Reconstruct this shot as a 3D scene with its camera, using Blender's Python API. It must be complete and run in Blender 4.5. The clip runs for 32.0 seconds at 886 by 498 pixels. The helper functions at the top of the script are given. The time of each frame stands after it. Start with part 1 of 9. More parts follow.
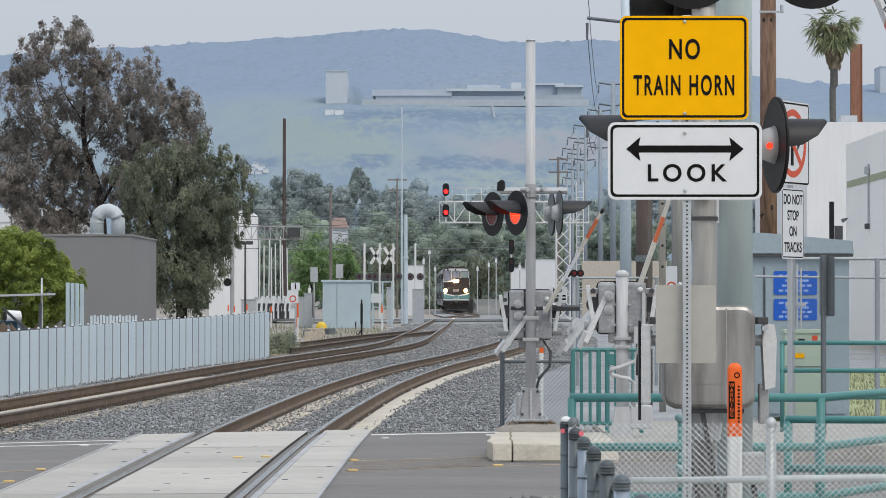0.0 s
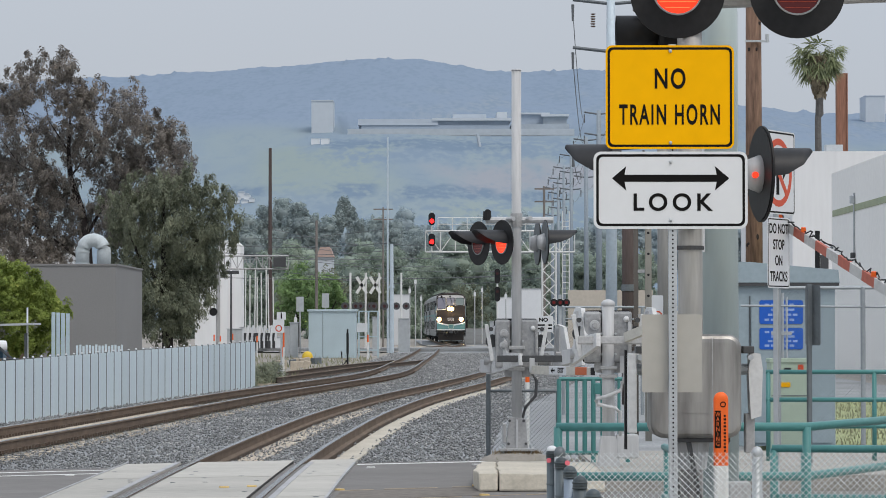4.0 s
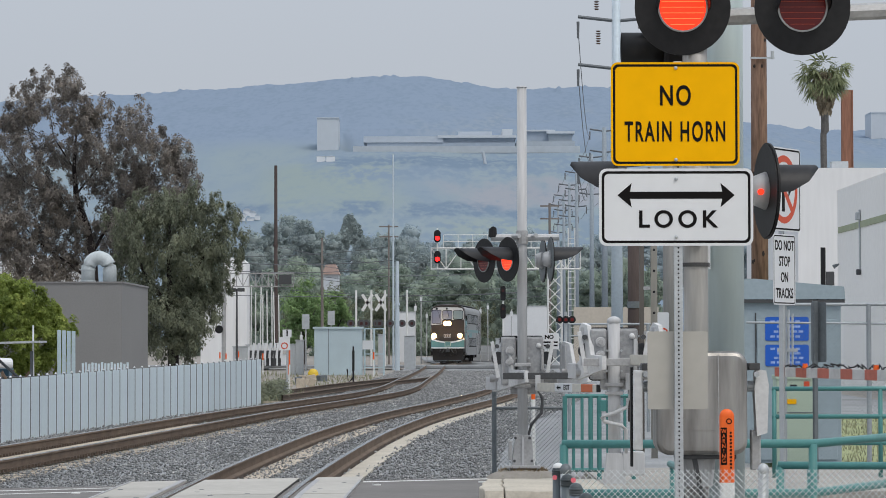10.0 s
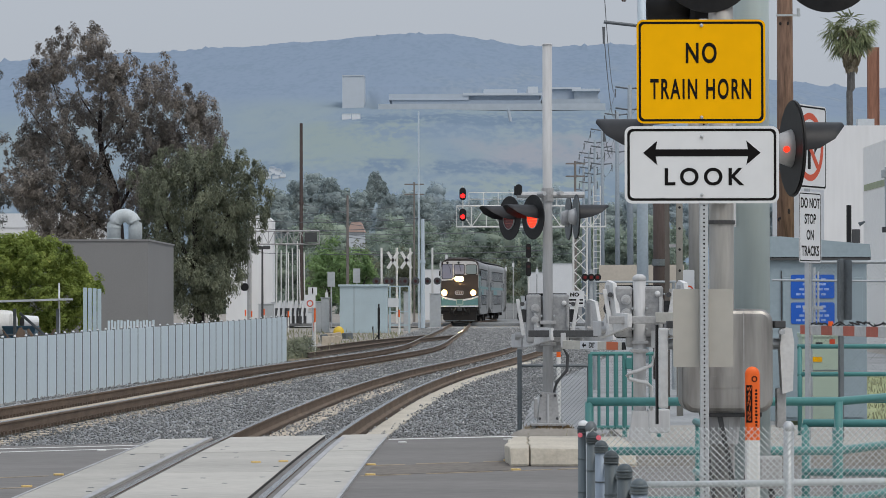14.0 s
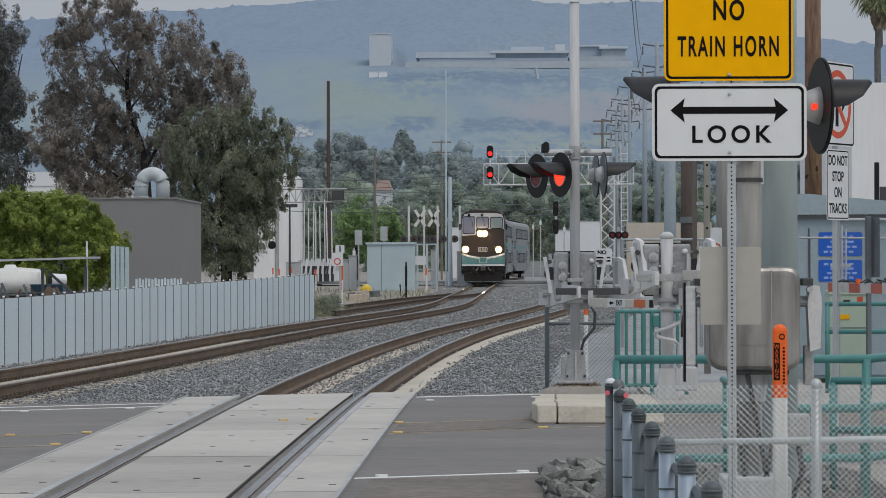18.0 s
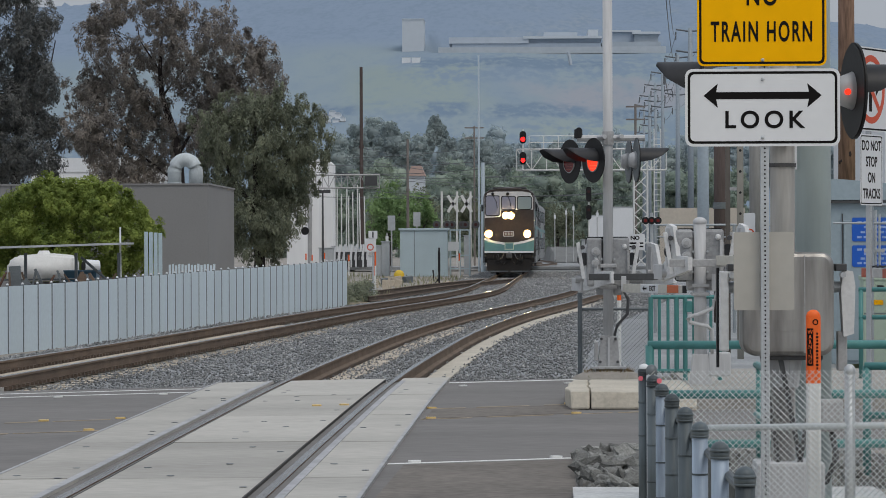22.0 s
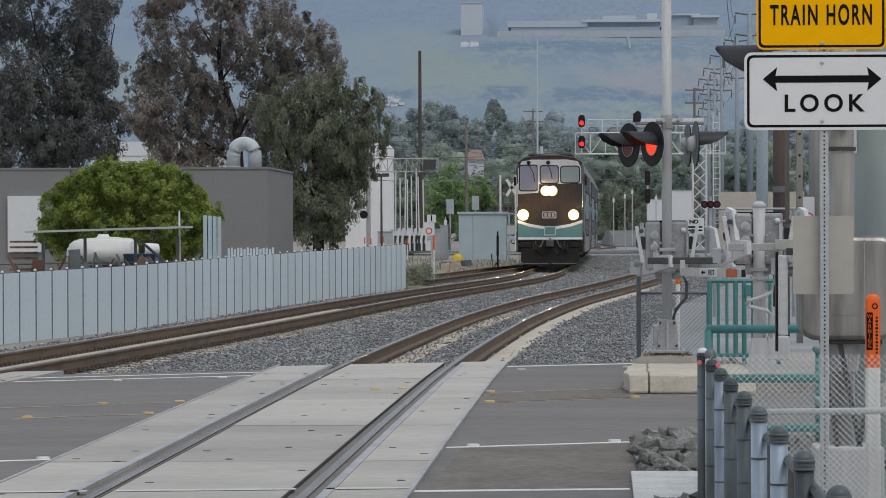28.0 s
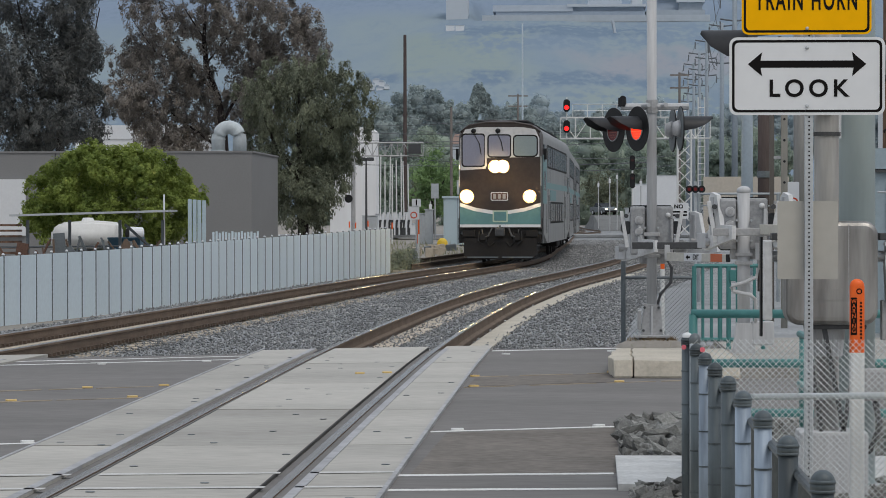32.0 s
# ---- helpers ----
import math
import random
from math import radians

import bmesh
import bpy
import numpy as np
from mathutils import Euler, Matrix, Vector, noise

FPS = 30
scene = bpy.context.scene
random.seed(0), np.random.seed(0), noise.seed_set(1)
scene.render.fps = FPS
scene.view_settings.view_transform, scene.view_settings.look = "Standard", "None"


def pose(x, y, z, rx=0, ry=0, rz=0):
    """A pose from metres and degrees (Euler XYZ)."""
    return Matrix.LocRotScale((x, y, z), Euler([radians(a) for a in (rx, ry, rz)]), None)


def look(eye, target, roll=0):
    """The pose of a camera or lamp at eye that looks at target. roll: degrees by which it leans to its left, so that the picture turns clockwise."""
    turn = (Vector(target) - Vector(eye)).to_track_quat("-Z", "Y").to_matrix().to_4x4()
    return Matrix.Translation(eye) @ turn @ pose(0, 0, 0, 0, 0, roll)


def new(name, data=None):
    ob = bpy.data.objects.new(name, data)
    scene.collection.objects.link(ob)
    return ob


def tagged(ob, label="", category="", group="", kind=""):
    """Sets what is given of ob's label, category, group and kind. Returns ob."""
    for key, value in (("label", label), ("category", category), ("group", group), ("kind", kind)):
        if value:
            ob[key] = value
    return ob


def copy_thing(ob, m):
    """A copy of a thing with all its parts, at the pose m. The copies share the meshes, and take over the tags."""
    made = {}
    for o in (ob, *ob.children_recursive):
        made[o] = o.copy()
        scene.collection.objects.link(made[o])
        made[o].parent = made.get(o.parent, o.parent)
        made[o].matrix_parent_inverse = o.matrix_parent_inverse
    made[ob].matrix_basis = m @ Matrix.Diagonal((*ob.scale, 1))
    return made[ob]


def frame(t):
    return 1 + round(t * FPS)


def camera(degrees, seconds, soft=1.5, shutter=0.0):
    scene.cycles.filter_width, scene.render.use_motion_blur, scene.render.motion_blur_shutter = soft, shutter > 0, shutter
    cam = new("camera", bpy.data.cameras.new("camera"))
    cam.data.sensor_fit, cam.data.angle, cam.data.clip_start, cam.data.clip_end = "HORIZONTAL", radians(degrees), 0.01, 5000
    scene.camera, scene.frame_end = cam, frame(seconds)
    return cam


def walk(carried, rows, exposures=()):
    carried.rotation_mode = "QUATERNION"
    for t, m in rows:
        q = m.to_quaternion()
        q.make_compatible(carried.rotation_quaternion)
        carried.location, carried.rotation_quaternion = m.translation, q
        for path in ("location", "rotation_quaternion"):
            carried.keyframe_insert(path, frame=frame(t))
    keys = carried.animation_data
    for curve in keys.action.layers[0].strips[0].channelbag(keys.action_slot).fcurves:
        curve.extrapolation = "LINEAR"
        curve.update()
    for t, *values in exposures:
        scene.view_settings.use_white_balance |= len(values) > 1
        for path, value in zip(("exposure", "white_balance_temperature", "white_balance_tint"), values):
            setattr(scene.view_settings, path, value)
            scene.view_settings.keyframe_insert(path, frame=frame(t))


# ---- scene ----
# ---------------------------------------------------------------- camera
CAM_Z = 1.83          # eye above the rail heads of the level crossing
cam = camera(16.5, 32.0, soft=0.9)
walk(cam, [
    (0.0, pose(0, 0, CAM_Z, 90.8688, -0.0105, -0.0000)),
    (0.5, pose(0, 0, CAM_Z, 90.9250, 0.0036, -0.0266)),
    (1.0, pose(0, 0, CAM_Z, 90.9575, 0.0098, -0.0804)),
    (1.5, pose(0, 0, CAM_Z, 91.0534, 0.0269, -0.1875)),
    (2.0, pose(0, 0, CAM_Z, 91.1724, 0.0503, -0.2838)),
    (2.5, pose(0, 0, CAM_Z, 91.2900, 0.0897, -0.3280)),
    (3.0, pose(0, 0, CAM_Z, 91.3928, 0.0073, -0.3221)),
    (3.5, pose(0, 0, CAM_Z, 91.4111, 0.0115, -0.2898)),
    (5.5, pose(0, 0, CAM_Z, 91.5129, 0.0449, -0.1707)),
    (6.0, pose(0, 0, CAM_Z, 91.5573, 0.0109, -0.0871)),
    (6.5, pose(0, 0, CAM_Z, 91.5814, 0.1062, -0.0336)),
    (7.0, pose(0, 0, CAM_Z, 91.6142, 0.1249, -0.0387)),
    (7.5, pose(0, 0, CAM_Z, 91.6300, 0.1092, -0.0675)),
    (8.0, pose(0, 0, CAM_Z, 91.6646, 0.1319, -0.0816)),
    (8.5, pose(0, 0, CAM_Z, 91.7268, 0.0952, -0.0767)),
    (9.0, pose(0, 0, CAM_Z, 91.7593, 0.1057, -0.0820)),
    (9.5, pose(0, 0, CAM_Z, 91.7757, 0.1070, -0.1142)),
    (10.0, pose(0, 0, CAM_Z, 91.7432, 0.1145, -0.1554)),
    (10.5, pose(0, 0, CAM_Z, 91.6620, 0.1103, -0.1643)),
    (11.0, pose(0, 0, CAM_Z, 91.5969, 0.0971, -0.1359)),
    (11.5, pose(0, 0, CAM_Z, 91.5500, 0.0881, -0.0824)),
    (12.0, pose(0, 0, CAM_Z, 91.5010, 0.0657, 0.0070)),
    (12.5, pose(0, 0, CAM_Z, 91.4207, 0.0748, 0.1056)),
    (13.0, pose(0, 0, CAM_Z, 91.2901, 0.1044, 0.1922)),
    (13.5, pose(0, 0, CAM_Z, 91.1280, 0.0949, 0.2458)),
    (14.0, pose(0, 0, CAM_Z, 90.9505, 0.1056, 0.3210)),
    (14.5, pose(0, 0, CAM_Z, 90.7981, 0.1613, 0.4491)),
    (16.5, pose(0, 0, CAM_Z, 90.3403, 0.1587, 0.8015)),
    (17.0, pose(0, 0, CAM_Z, 90.2650, 0.2102, 0.8289)),
    (17.5, pose(0, 0, CAM_Z, 90.2072, 0.1181, 0.8345)),
    (18.0, pose(0, 0, CAM_Z, 90.1621, 0.1600, 0.8333)),
    (18.5, pose(0, 0, CAM_Z, 90.1058, 0.1886, 0.8430)),
    (19.0, pose(0, 0, CAM_Z, 90.0054, 0.1858, 0.9662)),
    (19.5, pose(0, 0, CAM_Z, 89.8802, 0.1858, 1.1287)),
    (20.0, pose(0, 0, CAM_Z, 89.8146, 0.2259, 1.2637)),
    (20.5, pose(0, 0, CAM_Z, 89.8022, 0.2583, 1.3464)),
    (21.0, pose(0, 0, CAM_Z, 89.8070, 0.2405, 1.3928)),
    (21.5, pose(0, 0, CAM_Z, 89.8315, 0.2239, 1.4263)),
    (22.0, pose(0, 0, CAM_Z, 89.8954, 0.2021, 1.4513)),
    (22.5, pose(0, 0, CAM_Z, 89.9448, 0.2109, 1.5232)),
    (23.0, pose(0, 0, CAM_Z, 90.0302, 0.1172, 1.6272)),
    (23.5, pose(0, 0, CAM_Z, 90.1141, 0.1278, 1.7741)),
    (24.0, pose(0, 0, CAM_Z, 90.0996, 0.0044, 1.9495)),
    (24.5, pose(0, 0, CAM_Z, 90.0048, 0.0018, 2.1267)),
    (25.0, pose(0, 0, CAM_Z, 89.9200, 0.0726, 2.2704)),
    (25.5, pose(0, 0, CAM_Z, 89.8583, 0.0197, 2.3339)),
    (26.0, pose(0, 0, CAM_Z, 89.8105, 0.0317, 2.3806)),
    (26.5, pose(0, 0, CAM_Z, 89.7256, 0.1010, 2.4153)),
    (28.5, pose(0, 0, CAM_Z, 89.5871, 0.1779, 2.5634)),
    (29.0, pose(0, 0, CAM_Z, 89.5640, 0.1039, 2.4795)),
    (29.5, pose(0, 0, CAM_Z, 89.4506, 0.1046, 2.4148)),
    (30.0, pose(0, 0, CAM_Z, 89.3537, 0.1157, 2.3563)),
    (30.5, pose(0, 0, CAM_Z, 89.3052, 0.1218, 2.3001)),
    (31.0, pose(0, 0, CAM_Z, 89.2713, 0.1332, 2.2739)),
    (31.5, pose(0, 0, CAM_Z, 89.2416, 0.0671, 2.2690)),
    (32.0, pose(0, 0, CAM_Z, 89.2987, 0.0570, 2.2651)),
], exposures=[(0, 0.45), (2, 0.45), (3, 0.38), (6, 0.33), (9, 0.3), (13, 0.24), (17, -0.01), (19, -0.05), (23, -0.07), (32, -0.06)])

# ---------------------------------------------------------------- light: bright overcast
world = bpy.data.worlds.new("overcast_sky")
scene.world = world
world.use_nodes = True
wn, wl = world.node_tree.nodes, world.node_tree.links
wn.clear()
sky = wn.new("ShaderNodeTexSky")
sky.sky_type, sky.sun_disc = "NISHITA", False
sky.sun_elevation, sky.sun_rotation = radians(56), radians(146)
sky.air_density, sky.dust_density = 1.2, 4.0
dim = wn.new("ShaderNodeVectorMath")
dim.operation = "SCALE"
dim.inputs[3].default_value = 0.055
cloud = wn.new("ShaderNodeMix")
cloud.data_type = "RGBA"
cloud.inputs[0].default_value = 0.86
cloud.inputs[7].default_value = (0.437, 0.474, 0.534, 1)
bg = wn.new("ShaderNodeBackground")
bg.inputs[1].default_value = 1.0
wout = wn.new("ShaderNodeOutputWorld")
wl.new(sky.outputs[0], dim.inputs[0])
wl.new(dim.outputs[0], cloud.inputs[6])
# an overcast dome: brighter overhead than at the horizon
wtc, wsep, wup, wdome = wn.new("ShaderNodeTexCoord"), wn.new("ShaderNodeSeparateXYZ"), wn.new("ShaderNodeMapRange"), wn.new("ShaderNodeVectorMath")
wl.new(wtc.outputs["Generated"], wsep.inputs[0])
wl.new(wsep.outputs[2], wup.inputs[0])
wup.inputs[1].default_value, wup.inputs[2].default_value = 0.0, 1.0
wup.inputs[3].default_value, wup.inputs[4].default_value = 0.91, 1.98
wdome.operation = "SCALE"
wl.new(cloud.outputs[2], wdome.inputs[0])
wl.new(wup.outputs[0], wdome.inputs[3])
wl.new(wdome.outputs[0], bg.inputs[0])
wl.new(bg.outputs[0], wout.inputs[0])

sun_data = bpy.data.lights.new("sun", "SUN")
sun_data.energy, sun_data.angle, sun_data.color = 0.95, radians(25), (1.0, 0.93, 0.83)
sun_ob = new("sun", sun_data)
sun_ob.matrix_world = look((0, 0, 0), (-math.sin(radians(146)) * math.cos(radians(56)), -math.cos(radians(146)) * math.cos(radians(56)), -math.sin(radians(56))))


# ---------------------------------------------------------------- materials
def mat(name, col, rough=0.7, metal=0.0, var=0.18, big=0.8, fine=25.0, bump=0.1, emit=None, power=0.0, streak=False, rand=0.0, spec=0.35, trans=0.0, flow=False):
    """A procedural surface: base colour varied at two scales (big and fine, per metre), bumps, optional per-object variation."""
    m = bpy.data.materials.new(name)
    m.use_nodes = True
    n, l = m.node_tree.nodes, m.node_tree.links
    b = n["Principled BSDF"]
    b.inputs["Roughness"].default_value = rough
    b.inputs["Metallic"].default_value = metal
    b.inputs["Specular IOR Level"].default_value = spec
    b.inputs["Transmission Weight"].default_value = trans
    tc = n.new("ShaderNodeTexCoord")
    mp = n.new("ShaderNodeMapping")
    if streak:
        mp.inputs["Scale"].default_value = (1, 1, 0.12)
    if flow:
        mp.inputs["Scale"].default_value = (0.32, 1, 1)
    l.new(tc.outputs["Object"], mp.inputs[0])
    n1, n2 = n.new("ShaderNodeTexNoise"), n.new("ShaderNodeTexNoise")
    n1.inputs["Scale"].default_value, n2.inputs["Scale"].default_value = big, fine
    n1.inputs["Detail"].default_value, n2.inputs["Detail"].default_value = 5, 4
    l.new(mp.outputs[0], n1.inputs["Vector"])
    l.new(mp.outputs[0], n2.inputs["Vector"])
    mx = n.new("ShaderNodeMath")
    mx.operation = "ADD"
    l.new(n1.outputs["Fac"], mx.inputs[0])
    l.new(n2.outputs["Fac"], mx.inputs[1])
    mr = n.new("ShaderNodeMapRange")
    mr.inputs[1].default_value, mr.inputs[2].default_value = 0.6, 1.4
    mr.inputs[3].default_value, mr.inputs[4].default_value = 1 - var, 1 + var
    l.new(mx.outputs[0], mr.inputs[0])
    src = mr.outputs[0]
    if rand:
        oi = n.new("ShaderNodeObjectInfo")
        r2 = n.new("ShaderNodeMapRange")
        r2.inputs[3].default_value, r2.inputs[4].default_value = 1 - rand, 1 + rand
        l.new(oi.outputs["Random"], r2.inputs[0])
        mm = n.new("ShaderNodeMath")
        mm.operation = "MULTIPLY"
        l.new(src, mm.inputs[0])
        l.new(r2.outputs[0], mm.inputs[1])
        src = mm.outputs[0]
    sc = n.new("ShaderNodeVectorMath")
    sc.operation = "SCALE"
    sc.inputs[0].default_value = col
    l.new(src, sc.inputs[3])
    l.new(sc.outputs[0], b.inputs["Base Color"])
    if bump:
        bp = n.new("ShaderNodeBump")
        bp.inputs["Strength"].default_value = bump
        bp.inputs["Distance"].default_value = 0.02
        l.new(n2.outputs["Fac"], bp.inputs["Height"])
        l.new(bp.outputs[0], b.inputs["Normal"])
    if emit:
        b.inputs["Emission Color"].default_value = (*emit, 1)
        b.inputs["Emission Strength"].default_value = power
    return m


def leaf_mat(name, c0, c1, c2=None, scale=0.35, spread=0.36):
    """Leaves: colour from leaf to leaf by island, in drifts by noise, a little light through them."""
    m = bpy.data.materials.new(name)
    m.use_nodes = True
    n, l = m.node_tree.nodes, m.node_tree.links
    b = n["Principled BSDF"]
    b.inputs["Roughness"].default_value = 0.65
    b.inputs["Specular IOR Level"].default_value = 0.2
    geo = n.new("ShaderNodeNewGeometry")
    tc = n.new("ShaderNodeTexCoord")
    nz = n.new("ShaderNodeTexNoise")
    nz.inputs["Scale"].default_value, nz.inputs["Detail"].default_value = scale, 3
    l.new(tc.outputs["Object"], nz.inputs["Vector"])
    add = n.new("ShaderNodeMath")
    add.operation = "MULTIPLY_ADD"
    add.inputs[1].default_value, add.inputs[2].default_value = spread, -spread / 2
    l.new(geo.outputs["Random Per Island"], add.inputs[0])
    ad2 = n.new("ShaderNodeMath")
    ad2.operation = "ADD"
    l.new(add.outputs[0], ad2.inputs[0])
    l.new(nz.outputs["Fac"], ad2.inputs[1])
    ramp = n.new("ShaderNodeValToRGB")
    ramp.color_ramp.elements[0].position, ramp.color_ramp.elements[0].color = 0.25, (*c0, 1)
    ramp.color_ramp.elements[1].position, ramp.color_ramp.elements[1].color = 0.75, (*c1, 1)
    if c2:
        e = ramp.color_ramp.elements.new(0.95)
        e.color = (*c2, 1)
    l.new(ad2.outputs[0], ramp.inputs[0])
    l.new(ramp.outputs[0], b.inputs["Base Color"])
    tr = n.new("ShaderNodeBsdfTranslucent")
    l.new(ramp.outputs[0], tr.inputs[0])
    mix = n.new("ShaderNodeMixShader")
    mix.inputs[0].default_value = 0.4
    l.new(b.outputs[0], mix.inputs[1])
    l.new(tr.outputs[0], mix.inputs[2])
    l.new(mix.outputs[0], n["Material Output"].inputs[0])
    return m


CONCRETE = mat("panel_concrete", (0.405, 0.39, 0.355), 0.85, var=0.22, big=0.7, fine=16, bump=0.12, rand=0.11, flow=True)
ISLAND = mat("dusty_island_concrete", (0.33, 0.315, 0.285), 0.9, var=0.35, big=1.6, fine=26, bump=0.2)
KERB = mat("kerb_concrete", (0.5, 0.458, 0.382), 0.88, var=0.2, big=1.3, fine=22, bump=0.15)
ASPHALT = mat("asphalt", (0.172, 0.164, 0.156), 0.9, var=0.22, big=0.8, fine=14, bump=0.15, flow=True)
DIRT = mat("dirt", (0.28, 0.26, 0.23), 0.95, var=0.3, big=0.15, fine=9, bump=0.3)
BALLAST = mat("ballast", (0.265, 0.275, 0.28), 0.95, var=0.4, big=0.5, fine=12, bump=0.25)
BANK = mat("dark_rock_bed", (0.085, 0.083, 0.08), 0.95, var=0.5, big=6, fine=30, bump=0.5)
ROCK = mat("riprap_rock", (0.235, 0.235, 0.22), 0.9, var=0.5, big=5, fine=24, bump=0.7, rand=0.55)
RUST = mat("rail_rust", (0.16, 0.118, 0.088), 0.85, var=0.4, big=1.5, fine=30, bump=0.2)
HEAD = mat("rail_head", (0.36, 0.335, 0.31), 0.2, 0.85, var=0.3, big=1.0, fine=20, bump=0.03)
TIE = mat("concrete_tie", (0.46, 0.40, 0.32), 0.9, var=0.25, big=1.5, fine=20, bump=0.2)
WHITE_LINE = mat("white_road_paint", (0.68, 0.68, 0.66), 0.8, var=0.2, big=2, fine=30)
YELLOW_LINE = mat("worn_yellow_paint", (0.30, 0.245, 0.175), 0.85, var=0.5, big=4, fine=25)
ALU = mat("aluminium_paint", (0.5, 0.505, 0.51), 0.6, 0.1, var=0.15, big=2, fine=30, bump=0.05, streak=True)
ALU_DARK = mat("dull_cast_aluminium", (0.42, 0.42, 0.42), 0.55, 0.3, var=0.22, big=3, fine=30, bump=0.08)
# strong streaks in the base colour stand in for the steel's uneven reflections
STAINLESS = mat("streaked_stainless", (0.35, 0.34, 0.325), 0.46, 0.9, var=0.5, big=4.5, fine=16, bump=0.03, streak=True)
GALV = mat("galvanised_steel", (0.5, 0.525, 0.54), 0.5, 0.45, var=0.15, big=4, fine=40, bump=0.04)
GALV_DARK = mat("weathered_post", (0.155, 0.175, 0.185), 0.55, 0.3, var=0.25, big=3, fine=30, bump=0.06)
POST_STEEL = mat("weathered_fence_post", (0.1, 0.12, 0.13), 0.5, 0.35, var=0.45, big=5, fine=22, bump=0.06, streak=True, rand=0.4)
POLE_PAINT = mat("pale_green_grey_pole", (0.46, 0.54, 0.54), 0.5, 0.1, var=0.1, big=1.2, fine=20, bump=0.03, streak=True)
CLIP = mat("old_rusted_clip", (0.10, 0.075, 0.058), 0.9, var=0.4, big=3)
TEAL = mat("teal_paint", (0.075, 0.235, 0.225), 0.42, 0.0, var=0.12, big=3, fine=20, bump=0.02)
BLACK = mat("black_paint", (0.02, 0.02, 0.021), 0.5, var=0.3, big=3, fine=20, bump=0.02, spec=0.2)
DARK_METAL = mat("dark_steel", (0.085, 0.087, 0.09), 0.55, 0.3, var=0.25, bump=0.05)
SIGN_WHITE = mat("sign_white", (0.71, 0.725, 0.74), 0.45, var=0.04, big=2, fine=8, bump=0)
SIGN_YELLOW = mat("sign_yellow", (0.93, 0.46, 0.0), 0.6, var=0.05, big=2, fine=8, bump=0, spec=0.08)
SIGN_BLACK = mat("sign_black", (0.007, 0.006, 0.006), 0.6, var=0.1, bump=0, spec=0.12)
SIGN_RED = mat("sign_red", (0.62, 0.08, 0.03), 0.45, var=0.06, bump=0)
SIGN_BLUE = mat("sign_blue", (0.02, 0.12, 0.55), 0.45, var=0.06, bump=0)
SIGN_BACK = mat("beige_sign_back", (0.44, 0.425, 0.385), 0.55, 0.1, var=0.07, big=2, fine=12, bump=0.02)
ORANGE = mat("orange_plastic", (0.85, 0.14, 0.02), 0.45, var=0.08, bump=0.02)
WHITE_PLASTIC = mat("white_plastic", (0.72, 0.72, 0.7), 0.5, var=0.1, big=3, bump=0.02)
CREAM_WALL = mat("cream_wall", (0.89, 0.88, 0.85), 0.85, var=0.05, big=0.12, fine=3, bump=0.0)
WHITE_WALL = mat("white_wall", (0.79, 0.795, 0.80), 0.85, var=0.07, big=0.15, fine=3, bump=0.05, streak=True)
GREY_WALL = mat("grey_stucco_wall", (0.235, 0.235, 0.235), 0.9, var=0.08, big=0.2, fine=14, bump=0.15)
FENCE = mat("pale_fence_sheet", (0.62, 0.71, 0.765), 0.5, 0.1, var=0.08, big=0.6, fine=10, bump=0.04, rand=0.05)
HOUSE_BLUE = mat("blue_grey_enclosure", (0.47, 0.575, 0.62), 0.5, 0.1, var=0.1, big=0.8, fine=12, bump=0.03)
CABINET_GREEN = mat("pale_green_cabinet", (0.45, 0.55, 0.44), 0.5, var=0.08, big=1.5, fine=12, bump=0.02)
WOOD = mat("creosoted_pole", (0.185, 0.112, 0.078), 0.85, var=0.65, big=7, fine=26, bump=0.5, streak=True)
# wood of the far poles, greyed to hold the haze of distance
WOOD_GREY = mat("hazed_grey_pole", (0.2, 0.18, 0.165), 0.85, var=0.3, big=2, fine=20, bump=0.2, streak=True)
WOOD_DARK = mat("old_dark_pole", (0.085, 0.065, 0.06), 0.85, var=0.35, big=2, fine=20, bump=0.3, streak=True)
STEEL_POLE = mat("steel_utility_pole", (0.52, 0.6, 0.66), 0.55, 0.1, var=0.12, big=0.5, fine=10, bump=0.03)
RUST_COLUMN = mat("rusted_steel_column", (0.27, 0.13, 0.085), 0.85, var=0.35, big=0.7, fine=10, bump=0.2, streak=True)
BARK = mat("bark", (0.036, 0.029, 0.028), 0.9, var=0.4, big=3, fine=18, bump=0.5)
TREAD = mat("rubber", (0.03, 0.03, 0.03), 0.8, var=0.2)
BROWN = mat("rusty_brown_steel", (0.13, 0.075, 0.055), 0.85, var=0.4, big=2)
CABLE = mat("cable", (0.12, 0.13, 0.14), 0.6, var=0.05, bump=0)


